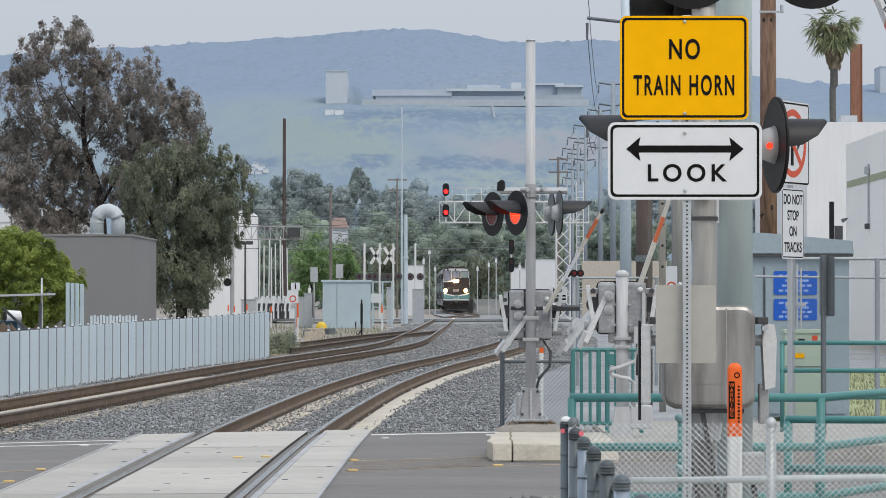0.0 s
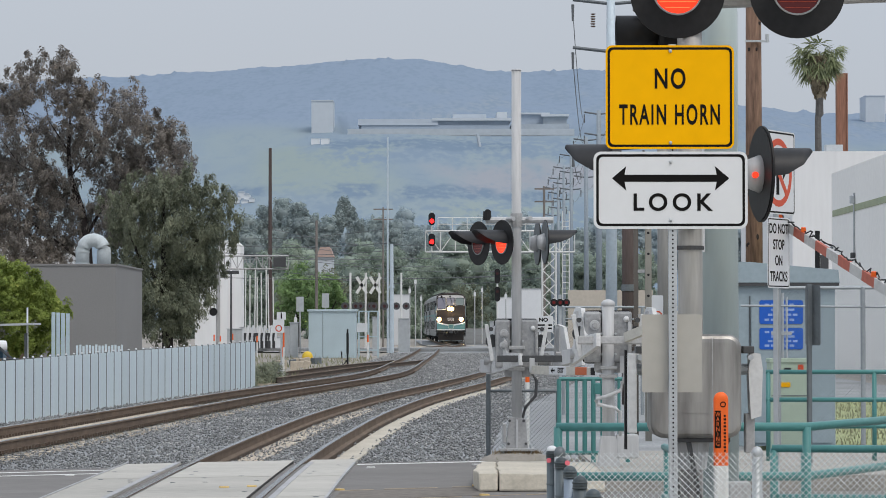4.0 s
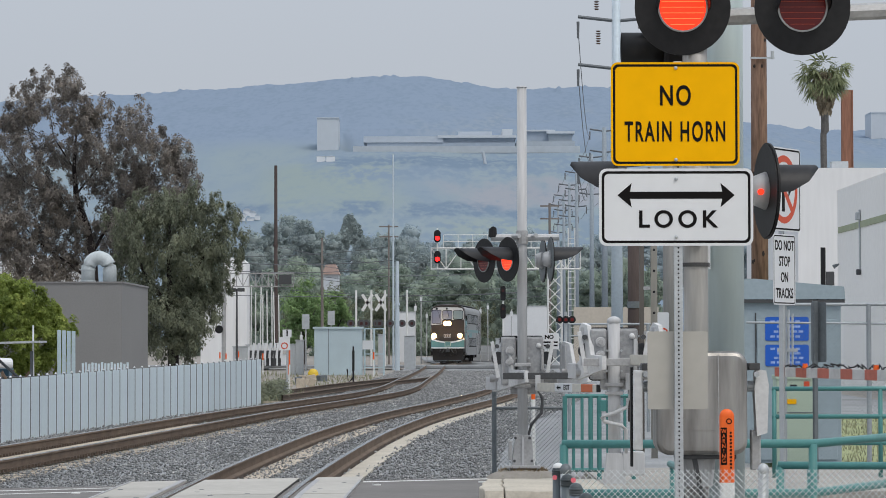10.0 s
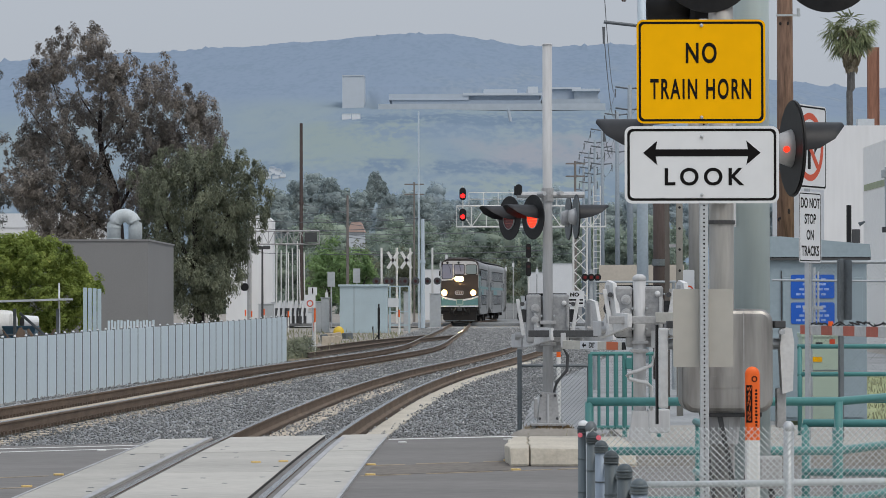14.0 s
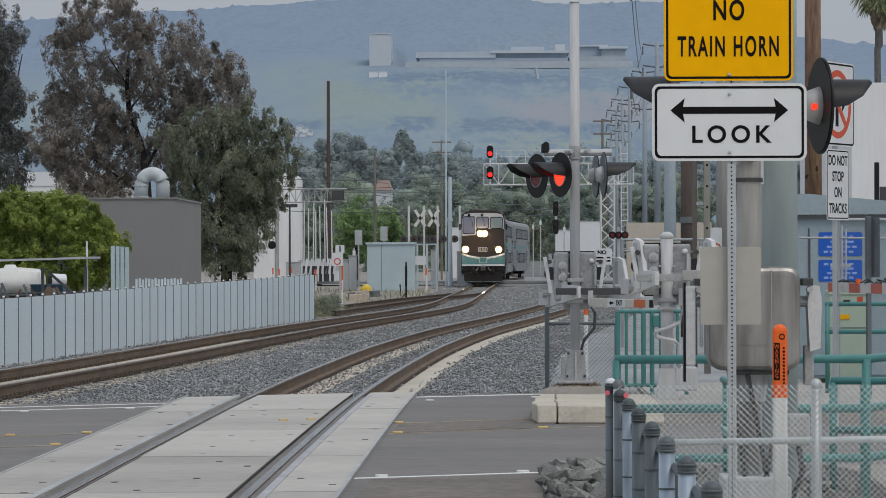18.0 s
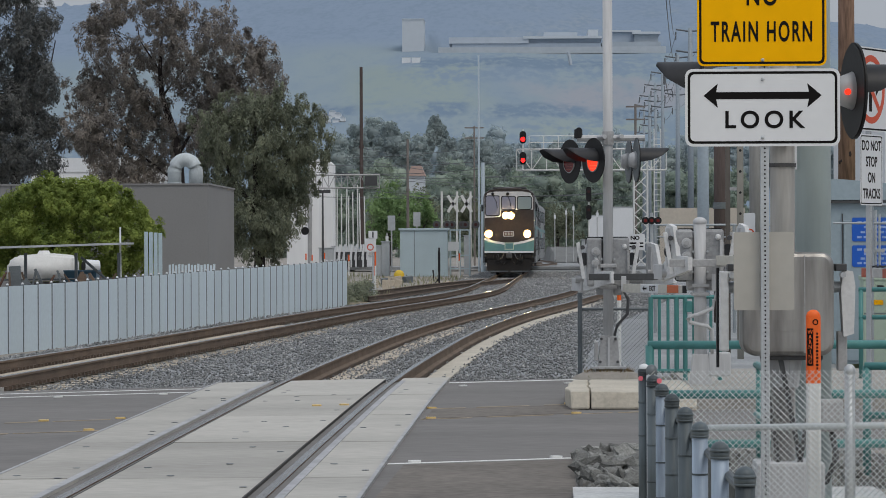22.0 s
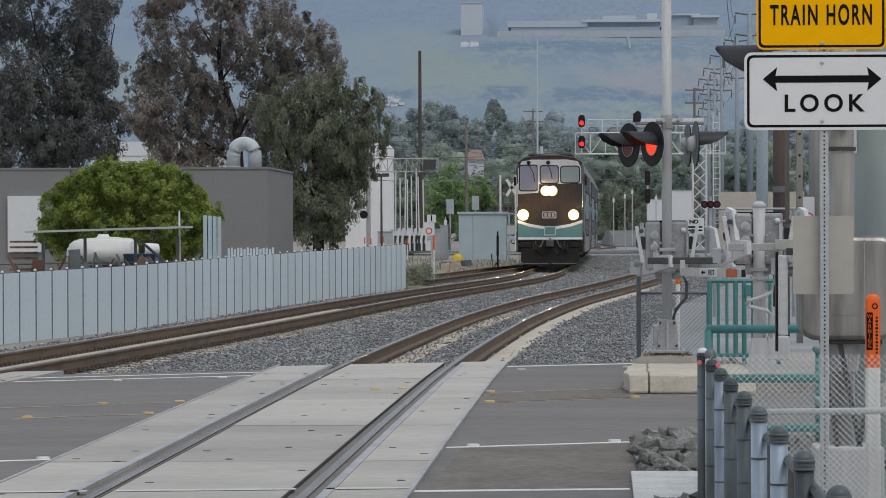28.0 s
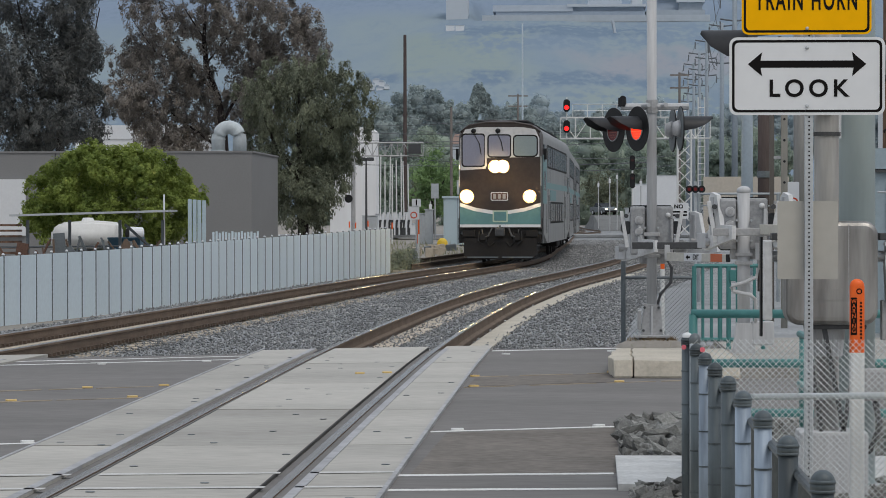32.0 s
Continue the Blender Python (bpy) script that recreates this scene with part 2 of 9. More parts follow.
def hill_mat():
    """Far slopes: scrub above, grass fields with darker scrub and a bare field below; distance haze is painted in as
    blue.
    """
    m = bpy.data.materials.new("far_hillside")
    m.use_nodes = True
    n, l = m.node_tree.nodes, m.node_tree.links
    b = n["Principled BSDF"]
    b.inputs["Roughness"].default_value, b.inputs["Specular IOR Level"].default_value = 1.0, 0.0
    tc, mp = n.new("ShaderNodeTexCoord"), n.new("ShaderNodeMapping")
    mp.inputs["Scale"].default_value = (1, 0.2, 0.9)
    l.new(tc.outputs["Object"], mp.inputs[0])
    sep = n.new("ShaderNodeSeparateXYZ")
    l.new(tc.outputs["Object"], sep.inputs[0])

    def tex(s, d):
        q = n.new("ShaderNodeTexNoise")
        q.inputs["Scale"].default_value, q.inputs["Detail"].default_value = s, d
        l.new(mp.outputs[0], q.inputs["Vector"])
        return q.outputs["Fac"]

    def step(src, a, z, sway, amount):
        """0 to 1 as a coordinate goes from a to z, its edge swayed by a noise."""
        q = n.new("ShaderNodeMath")
        q.operation = "MULTIPLY_ADD"
        q.inputs[1].default_value = amount
        l.new(sway, q.inputs[0])
        l.new(src, q.inputs[2])
        r = n.new("ShaderNodeMapRange")
        r.interpolation_type = "SMOOTHSTEP"
        r.inputs[1].default_value, r.inputs[2].default_value = a + amount / 2, z + amount / 2
        l.new(q.outputs[0], r.inputs[0])
        return r.outputs[0]

    def times(p, q):
        o = n.new("ShaderNodeMath")
        o.operation = "MULTIPLY"
        l.new(p, o.inputs[0])
        l.new(q, o.inputs[1])
        return o.outputs[0]

    def over(base, col, fac):
        o = n.new("ShaderNodeMix")
        o.data_type = "RGBA"
        l.new(fac, o.inputs[0])
        if isinstance(base, tuple):
            o.inputs[6].default_value = (*base, 1)
        else:
            l.new(base, o.inputs[6])
        o.inputs[7].default_value = (*col, 1)
        return o.outputs[2]

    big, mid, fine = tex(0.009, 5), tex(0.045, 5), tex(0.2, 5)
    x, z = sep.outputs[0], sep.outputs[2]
    # every colour is blued for haze, the upper slopes most
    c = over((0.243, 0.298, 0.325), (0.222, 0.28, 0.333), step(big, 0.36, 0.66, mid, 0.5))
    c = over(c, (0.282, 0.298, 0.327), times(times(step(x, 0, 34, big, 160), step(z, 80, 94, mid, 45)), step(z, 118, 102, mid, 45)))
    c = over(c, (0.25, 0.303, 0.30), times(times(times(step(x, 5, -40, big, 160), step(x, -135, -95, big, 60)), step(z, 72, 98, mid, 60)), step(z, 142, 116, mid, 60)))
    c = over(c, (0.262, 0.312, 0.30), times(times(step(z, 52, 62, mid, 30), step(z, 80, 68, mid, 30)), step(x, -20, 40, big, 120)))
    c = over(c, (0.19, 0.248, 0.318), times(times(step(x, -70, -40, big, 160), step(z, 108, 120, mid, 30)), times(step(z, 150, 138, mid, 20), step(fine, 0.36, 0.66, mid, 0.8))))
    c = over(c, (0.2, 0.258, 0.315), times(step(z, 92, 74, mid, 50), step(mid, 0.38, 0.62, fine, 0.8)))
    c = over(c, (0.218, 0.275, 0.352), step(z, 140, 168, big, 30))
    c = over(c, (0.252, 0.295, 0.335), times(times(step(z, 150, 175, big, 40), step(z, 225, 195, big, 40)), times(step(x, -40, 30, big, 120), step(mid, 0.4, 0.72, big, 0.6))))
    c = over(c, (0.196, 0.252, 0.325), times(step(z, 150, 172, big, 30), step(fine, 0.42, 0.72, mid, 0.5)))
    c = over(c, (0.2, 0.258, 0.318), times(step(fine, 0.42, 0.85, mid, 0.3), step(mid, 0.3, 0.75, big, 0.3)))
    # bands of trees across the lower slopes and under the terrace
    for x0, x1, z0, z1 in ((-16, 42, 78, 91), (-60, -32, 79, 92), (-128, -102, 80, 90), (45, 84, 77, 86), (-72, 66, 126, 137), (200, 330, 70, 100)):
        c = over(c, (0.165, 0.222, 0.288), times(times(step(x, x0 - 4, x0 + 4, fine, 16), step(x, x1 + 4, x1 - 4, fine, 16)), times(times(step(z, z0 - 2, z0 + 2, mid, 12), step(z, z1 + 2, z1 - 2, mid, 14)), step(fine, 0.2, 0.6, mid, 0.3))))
    l.new(c, b.inputs["Base Color"])
    return m


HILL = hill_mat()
# far building colours, paled and blued by painted haze
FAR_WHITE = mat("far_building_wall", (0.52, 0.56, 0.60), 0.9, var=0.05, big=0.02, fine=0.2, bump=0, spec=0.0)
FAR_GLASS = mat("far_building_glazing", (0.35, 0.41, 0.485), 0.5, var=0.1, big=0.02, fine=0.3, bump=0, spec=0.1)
RED_LAMP = mat("red_lamp_lit", (0.5, 0.02, 0.01), 0.3, var=0.05, bump=0, emit=(1.0, 0.035, 0.008), power=1.25)
RED_RIB = mat("red_lamp_rib_lit", (0.6, 0.1, 0.05), 0.3, var=0.05, bump=0, emit=(1.0, 0.16, 0.05), power=1.5)
RED_DIM = mat("red_lens_dark", (0.16, 0.02, 0.02), 0.2, var=0.1, bump=0)
SIGNAL_RED = mat("signal_red_lit", (0.5, 0.02, 0.01), 0.3, var=0.05, bump=0, emit=(1.0, 0.012, 0.012), power=3.5)
HEADLIGHT = mat("headlight_lit", (0.9, 0.8, 0.5), 0.2, var=0.02, bump=0, emit=(1.0, 0.7, 0.3), power=160.0)
# self-glowing orange, added to stand in for the headlights' warm glare
HEADLIGHT_GLARE = mat("headlight_glare_glow", (0.9, 0.7, 0.4), 0.2, var=0.02, bump=0, emit=(1.0, 0.5, 0.13), power=1.3)
AMBER = mat("amber_marker", (0.7, 0.3, 0.05), 0.3, var=0.05, bump=0, emit=(1.0, 0.5, 0.08), power=0.6)
LEAF_EUCA = leaf_mat("eucalyptus_leaf", (0.17, 0.158, 0.147), (0.35, 0.315, 0.278), (0.46, 0.365, 0.27), 0.6)
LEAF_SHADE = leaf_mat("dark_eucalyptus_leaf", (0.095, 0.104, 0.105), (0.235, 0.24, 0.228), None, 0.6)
LEAF_DARK = leaf_mat("dark_leaf", (0.125, 0.142, 0.105), (0.3, 0.322, 0.222), (0.39, 0.385, 0.27), 0.9)
LEAF_BRIGHT = leaf_mat("bright_leaf", (0.11, 0.16, 0.035), (0.335, 0.405, 0.1), (0.5, 0.51, 0.15), 1.1)
LEAF_GREEN = leaf_mat("green_leaf", (0.12, 0.2, 0.09), (0.31, 0.44, 0.19))
# leaves of the distant woods, paled and greyed by haze in their colour
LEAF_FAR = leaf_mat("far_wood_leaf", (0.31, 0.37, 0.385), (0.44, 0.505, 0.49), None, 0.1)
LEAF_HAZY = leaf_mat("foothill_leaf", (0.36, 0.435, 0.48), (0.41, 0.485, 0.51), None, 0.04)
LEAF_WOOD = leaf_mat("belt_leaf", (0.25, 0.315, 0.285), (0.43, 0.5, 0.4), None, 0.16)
LEAF_PALM = leaf_mat("palm_leaf", (0.12, 0.145, 0.08), (0.33, 0.36, 0.2), (0.4, 0.35, 0.24), 2.5)
GRASS = leaf_mat("dry_grass", (0.2, 0.21, 0.12), (0.38, 0.37, 0.24), None, 1.0)


# ---------------------------------------------------------------- building helpers
def part(name, bm, material, parent=None, label="", smooth=False):
    me = bpy.data.meshes.new(name)
    bm.to_mesh(me)
    bm.free()
    me.materials.append(material)
    if smooth:
        me.polygons.foreach_set("use_smooth", [True] * len(me.polygons))
    ob = new(name, me)
    ob.parent = parent
    if label:
        tagged(ob, label)
    return ob


def share(name, ob, parent, m):
    """Another part on ob's mesh, at the pose m in its parent's space."""
    o = new(name, ob.data)
    o.parent = parent
    o.matrix_basis = m
    return o


def thing(name, label, category, m=None, group="", kind=""):
    ob = new(name)
    ob.empty_display_size = 0.2
    if m is not None:
        ob.matrix_basis = m
    return tagged(ob, label, category, group, kind)


def box(c, s, bm=None, m=None, bevel=0.0):
    bm = bm or bmesh.new()
    mm = Matrix.Translation(c) @ Matrix.Diagonal((*s, 1))
    if m is not None:
        mm = m @ mm
    r = bmesh.ops.create_cube(bm, size=1, matrix=mm)
    if bevel:
        ed = list({e for v in r["verts"] for e in v.link_edges})
        bmesh.ops.bevel(bm, geom=ed, offset=bevel, segments=2, profile=0.6, affect="EDGES")
    return bm


def rod(p0, p1, r0, r1=None, n=10, bm=None, caps=True):
    bm = bm or bmesh.new()
    p0, p1 = Vector(p0), Vector(p1)
    d = p1 - p0
    q = d.to_track_quat("Z", "Y").to_matrix().to_4x4()
    bmesh.ops.create_cone(bm, cap_ends=caps, segments=n, radius1=r0, radius2=r0 if r1 is None else r1, depth=d.length,
                          matrix=Matrix.Translation((p0 + p1) / 2) @ q)
    return bm


def ball(c, r, bm=None, u=12, v=8, sq=(1, 1, 1)):
    bm = bm or bmesh.new()
    bmesh.ops.create_uvsphere(bm, u_segments=u, v_segments=v, radius=r, matrix=Matrix.Translation(c) @ Matrix.Diagonal((*sq, 1)))
    return bm


def tube(pts, r, n=8, bm=None):
    """A round bar along a bent line, mitred at the bends."""
    bm = bm or bmesh.new()
    pts = [Vector(p) for p in pts]
    rings = []
    for i, p in enumerate(pts):
        a, b = pts[max(i - 1, 0)], pts[min(i + 1, len(pts) - 1)]
        d = ((p - a).normalized() + (b - p).normalized()).normalized() if 0 < i < len(pts) - 1 else (b - a).normalized()
        up = Vector((0, 0, 1)) if abs(d.z) < 0.9 else Vector((0, 1, 0))
        e1 = d.cross(up).normalized()
        e2 = d.cross(e1).normalized()
        rings.append([bm.verts.new(p + r * (math.cos(k * math.tau / n) * e1 + math.sin(k * math.tau / n) * e2)) for k in range(n)])
    for a, b in zip(rings, rings[1:]):
        for k in range(n):
            bm.faces.new((a[k], a[(k + 1) % n], b[(k + 1) % n], b[k]))
    bm.faces.new(rings[0])
    bm.faces.new(rings[-1][::-1])
    bmesh.ops.recalc_face_normals(bm, faces=bm.faces)
    return bm


def slab(outline, z0, z1, bm=None, m=None):
    """A flat plate with the given outline (x, y), from z0 to z1."""
    bm = bm or bmesh.new()
    f = (lambda p: m @ Vector(p)) if m is not None else Vector
    lo = [bm.verts.new(f((x, y, z0))) for x, y in outline]
    hi = [bm.verts.new(f((x, y, z1))) for x, y in outline]
    k = len(outline)
    bm.faces.new(lo[::-1])
    bm.faces.new(hi)
    for i in range(k):
        bm.faces.new((lo[i], lo[(i + 1) % k], hi[(i + 1) % k], hi[i]))
    bmesh.ops.recalc_face_normals(bm, faces=bm.faces)
    return bm


def rounded(w, h, r, k=5):
    pts = []
    for cx, cy, a0 in ((w / 2 - r, h / 2 - r, 0), (-w / 2 + r, h / 2 - r, 90), (-w / 2 + r, -h / 2 + r, 180), (w / 2 - r, -h / 2 + r, 270)):
        for i in range(k + 1):
            a = radians(a0 + 90 * i / k)
            pts.append((cx + r * math.cos(a), cy + r * math.sin(a)))
    return pts


def ring(outer, inner, z0, z1, m=None):
    """A flat frame between two outlines with the same number of points."""
    bm = bmesh.new()
    f = (lambda p: m @ Vector(p)) if m is not None else Vector
    o0, o1 = [bm.verts.new(f((*p, z0))) for p in outer], [bm.verts.new(f((*p, z1))) for p in outer]
    i0, i1 = [bm.verts.new(f((*p, z0))) for p in inner], [bm.verts.new(f((*p, z1))) for p in inner]
    k = len(outer)
    for i in range(k):
        j = (i + 1) % k
        for a, b, c, d in ((o1, o1, i1, i1), (i0, i0, o0, o0), (o0, o0, o1, o1), (i1, i1, i0, i0)):
            bm.faces.new((a[i], b[j], c[j], d[i]))
    bmesh.ops.recalc_face_normals(bm, faces=bm.faces)
    return bm


def circle(r, k=32):
    return [(r * math.cos(i * math.tau / k), r * math.sin(i * math.tau / k)) for i in range(k)]


def words(text, size, material, parent, m, squeeze=1.0, name="lettering", fat=0.0, space=1.0):
    cu = bpy.data.curves.new(name, "FONT")
    cu.body, cu.size, cu.align_x, cu.align_y, cu.extrude, cu.offset, cu.space_character = text, size, "CENTER", "CENTER", 0.0008, fat, space
    cu.materials.append(material)
    ob = new(name, cu)
    ob.parent = parent
    ob.matrix_basis = m @ Matrix.Diagonal((squeeze, 1, 1, 1))
    return ob


UPRIGHT = pose(0, 0, 0, 90)       # the xy plane of a plate stood up, facing -y (towards the viewer)


def mesh_ob(name, verts, faces, material, parent=None):
    me = bpy.data.meshes.new(name)
    me.from_pydata(verts, [], faces)
    me.materials.append(material)
    ob = new(name, me)
    ob.parent = parent
    return ob


def along(table, y):
    """Smooth interpolation of x over y in a table of (y, x)."""
    if y <= table[0][0]:
        (a, p), (b, q) = table[0], table[1]
        return p + (q - p) * (y - a) / (b - a)
    if y >= table[-1][0]:
        (a, p), (b, q) = table[-2], table[-1]
        return q + (q - p) * (y - b) / (b - a)
    i = max(k for k in range(len(table) - 1) if table[k][0] <= y)
    (a, p), (b, q) = table[i], table[i + 1]
    def slope(k):
        if 0 < k < len(table) - 1:
            return (table[k + 1][1] - table[k - 1][1]) / (table[k + 1][0] - table[k - 1][0])
        k0 = min(k, len(table) - 2)
        return (table[k0 + 1][1] - table[k0][1]) / (table[k0 + 1][0] - table[k0][0])
    h, u = b - a, (y - a) / (b - a)
    return ((2 * u**3 - 3 * u**2 + 1) * p + (u**3 - 2 * u**2 + u) * h * slope(i) + (3 * u**2 - 2 * u**3) * q + (u**3 - u**2) * h * slope(i + 1))


# the two main tracks, as the centre line's x over y, and a siding
TRACK_1 = [(-30, -3.1), (5, -2.76), (20, -2.62), (30, -2.55), (41, -2.42), (52, -2.11), (65, -1.58), (80, -0.6), (97, 0.98), (120, 2.8), (150, 4.2), (200, 4.9), (300, 6.6), (500, 9.0)]
TRACK_2 = [(-30, -12.6), (20, -9.7), (30, -9.0), (45, -7.75), (60, -6.57), (72, -5.73), (84, -4.82), (96, -3.66), (109, -2.42), (116, -1.92), (123, -1.6), (133, -1.35), (150, -1.1), (171, -0.76),
           (199, -0.37), (220, -0.15), (238, 0.05), (250, 0.38), (262, 0.95), (273, 1.65), (284, 2.4), (295, 2.82), (306, 2.6), (319, 2.0), (343, 1.5), (380, 1.0), (430, 0.6), (600, -0.5)]
SIDING = [(86, -8.4), (104, -6.2), (120, -4.85), (137, -3.5), (150, -2.0), (160, -0.95)]

# ---------------------------------------------------------------- ground, tracks, road
def SKEW(x, y=40.3, k=0.45):
    """The road's far edge crosses the tracks at a slant."""
    return y + k * (x + 2.4)


def strip(name, table, off0, off1, y0, y1, z0, z1, step, material, parent=None, taper=0.0):
    """A band that follows a track from y0 to y1, between two offsets from its centre line; its edges fall by taper."""
    vs, fs = [], []
    k = max(2, int((y1 - y0) / step) + 1)
    for i in range(k):
        y = y0 + (y1 - y0) * i / (k - 1)
        x = along(table, y)
        vs += [(x + off0 - taper, y, z0), (x + off0, y, z1), (x + off1, y, z1), (x + off1 + taper, y, z0)]
    for i in range(k - 1):
        a, b = 4 * i, 4 * i + 4
        for j in range(3):
            fs.append((a + j, a + j + 1, b + j + 1, b + j))
    fs += [(0, 1, 2, 3), (4 * k - 1, 4 * k - 2, 4 * k - 3, 4 * k - 4)]
    return mesh_ob(name, vs, fs, material, parent)


def build_ground():
    vs, fs = [], []
    xs = [-4000, -600, -200, -80, -40, -20, 0, 20, 40, 80, 200, 600, 4000]
    ys = [-600, -100, -20, 18, 41.5, 70, 110, 160, 240, 400, 800, 1500, 4600]
    for y in ys:
        for x in xs:
            vs.append((x, y, -0.36 if 18 < y < 4000 else -0.3))
    w = len(xs)
    for j in range(len(ys) - 1):
        for i in range(w - 1):
            fs.append((j * w + i, j * w + i + 1, j * w + w + i + 1, j * w + w + i))
    g = mesh_ob("ground", vs, fs, DIRT)
    tagged(g, "pale trodden dirt ground reaching to the hills", "ground", kind="structure")
    edge = [(14, 36.2), (16, 120), (16, 420)] + [(along(TRACK_2, y) - 2.7, y) for y in (420, 330, 295, 260, 200, 160, 130, 110, 95, 80, 65, 50, 36.2)]
    b = mesh_ob("ballast", [(x, y, -0.255) for x, y in edge], [tuple(range(len(edge)))], BALLAST)
    tagged(b, "blue-grey crushed stone ballast around the tracks", "ballast", kind="structure")
    rd = part("road", slab([(-50, 17.3), (60, 17.3), (60, 68.4), (-50, 18.9)], -0.16, -0.02), ASPHALT)
    tagged(rd, "dark grey asphalt road across the tracks", "road", kind="structure")
    near = part("pavement", box((0, -6, -0.1), (140, 46.8, 0.14)), KERB)
    tagged(near, "pale concrete station pavement before the crossing", "pavement", kind="structure")
    # second level crossing far down the line
    r2 = part("road", box((0, 243, -0.11), (160, 9, 0.2)), BALLAST)
    tagged(r2, "pale far road across the tracks", "road", kind="structure")


RAIL = [(-0.075, -0.188), (-0.075, -0.176), (-0.013, -0.152), (-0.01, -0.048), (-0.035, -0.037), (-0.036, -0.008), (-0.03, -0.001),
        (0.03, -0.001), (0.036, -0.008), (0.035, -0.037), (0.01, -0.048), (0.013, -0.152), (0.075, -0.176), (0.075, -0.188)]
LEFT_RAIL, RIGHT_RAIL = -0.742, 0.715


def rail(name, table, off, y0, y1, parent, step=1.5, used=True):
    k = int((y1 - y0) / step) + 1
    vs, fs = [], []
    n = len(RAIL)
    for i in range(k):
        y = y0 + (y1 - y0) * i / (k - 1)
        x = along(table, y) + off
        vs += [(x + a, y, z) for a, z in RAIL]
    for i in range(k - 1):
        for j in range(n):
            fs.append((i * n + j, i * n + (j + 1) % n, (i + 1) * n + (j + 1) % n, (i + 1) * n + j))
    ob = mesh_ob(name, vs, fs, RUST if used else CLIP, parent)
    ob.data.materials.append(HEAD if used else RUST)
    for p in ob.data.polygons:
        if p.index % n in (5, 6, 7):
            p.material_index = 1
    return ob


def build_tracks():
    for name, table, y0, y1, lab in (("track", TRACK_1, -28, 420, "rusty steel main track curving through ballast"), ("track", TRACK_2, -28, 560, "rusty steel main track that carries the train"),
                                     ("siding_track", SIDING, 106, 160, "dark rusted siding track joining the main line")):
        t = thing(name, lab, "railway track", kind="structure")
        for off in (LEFT_RAIL, RIGHT_RAIL):
            rail("rail", table, off, y0, y1, t, used=name == "track")
            if table is TRACK_1:
                # continuous dark strip under each rail foot, down into the ballast
                strip("rail_base_strip", table, off - 0.08, off + 0.08, 40.5, 130, -0.3, -0.189, 1.5, CLIP, t)
        # concrete ties, their tops level with the stones
        tie = None
        y, k = 37.6, 0
        while y < min(y1, 112) and k < 290:
            x = along(table, y)
            a = math.atan(along(table, y + 1) - x)
            if table is not TRACK_1 and y > y0 and y > SKEW(x) + 1.2:
                if tie is None:
                    tie = part("tie", box((0, 0, -0.1), (2.55, 0.24, 0.2)), TIE, t)
                    tie.matrix_basis = pose(x, y, -0.225, 0, 0, -math.degrees(a))
                else:
                    share("tie", tie, t, pose(x, y, -0.225, 0, 0, -math.degrees(a)))
                k += 1
            y += 0.61


build_ground()
build_tracks()


FLANGE = mat("dark_flangeway", (0.03, 0.028, 0.026), 0.9, var=0.3, big=3)
EDGE = mat("panel_edge_steel", (0.37, 0.372, 0.38), 0.6, 0.2, var=0.3, big=1.5, fine=10, bump=0.05)
RUBBER = mat("worn_rubber", (0.055, 0.052, 0.05), 0.8, var=0.3, big=2, fine=20, bump=0.1)


def build_crossing():
    """Concrete crossing panels between and beside the rails of both tracks, in rows along the line."""
    for table, label in ((TRACK_1, "pale concrete crossing panels set around the rails"), (TRACK_2, "pale concrete crossing panels of the far track")):
        c = thing("crossing_panels", label, "crossing panel", kind="structure")
        y, step = 15.2, 4.31
        far = 41.0 if table is TRACK_1 else 38.1
        while y < 40.9:
            y1 = y + step if y + step < 40.5 else 41.0
            for o0, o1 in ((-1.58, -0.865), (-0.638, 0.596), (0.832, 1.45)):
                yc = (y + y1) / 2
                base = 0 if table is TRACK_1 else -2.6
                lean = lambda o, yy: (0.06 if yy < 30 else 0.2 if yy < 40 else 0.45) * o + base
                pts = [(along(table, yy) + o, yy + g + lean(o, yy)) for o, yy, g in ((o0, y, 0.035), (o1, y, 0.035), (o1, y1, 0), (o0, y1, 0))]
                part("panel", slab(pts, -0.16, 0.002 + random.uniform(-0.003, 0.003)), CONCRETE, c)
            y = y1
        slot = None
        for i in range(54):
            yy = random.uniform(16, 40)
            o = random.choice((-1.4, -1.0, -0.45, -0.15, 0.2, 0.5, 1.0, 1.3)) + random.uniform(-0.05, 0.05)
            m_ = pose(along(table, yy) + o, yy + (0 if table is TRACK_1 else -2.6), 0.0065)
            if slot is None:
                slot = part("lifting_slot", slab(rounded(0.06, 0.05, 0.02), -0.003, 0.001), GALV_DARK, c)
                slot.matrix_basis = m_
            else:
                share("lifting_slot", slot, c, m_)
        # rubber filler and edge seals, and near-black floors in the flangeways
        for o0, o1, z1, m_ in ((-0.703, -0.64, -0.13, FLANGE), (-0.862, -0.78, -0.022, RUBBER), (0.755, 0.83, -0.022, RUBBER), (0.598, 0.677, -0.13, FLANGE),
                               (0.592, 0.606, 0.004, RUBBER), (-0.648, -0.634, 0.003, RUBBER)):
            strip("flangeway", table, o0, o1, 15.2, far, -0.16, z1, 3, m_, c)
        for o0, o1 in ((1.42, 1.452), (-1.583, -1.553), (0.833, 0.9), (-0.935, -0.866)):
            strip("edge_angle", table, o0, o1, 15.2 if o1 < 1 and o0 > -1 else 16.0, far - 0.4, -0.1, 0.0085, 3, EDGE, c)


FADED_LINE = mat("faded_white_paint", (0.54, 0.54, 0.525), 0.8, var=0.25, big=3, fine=25)


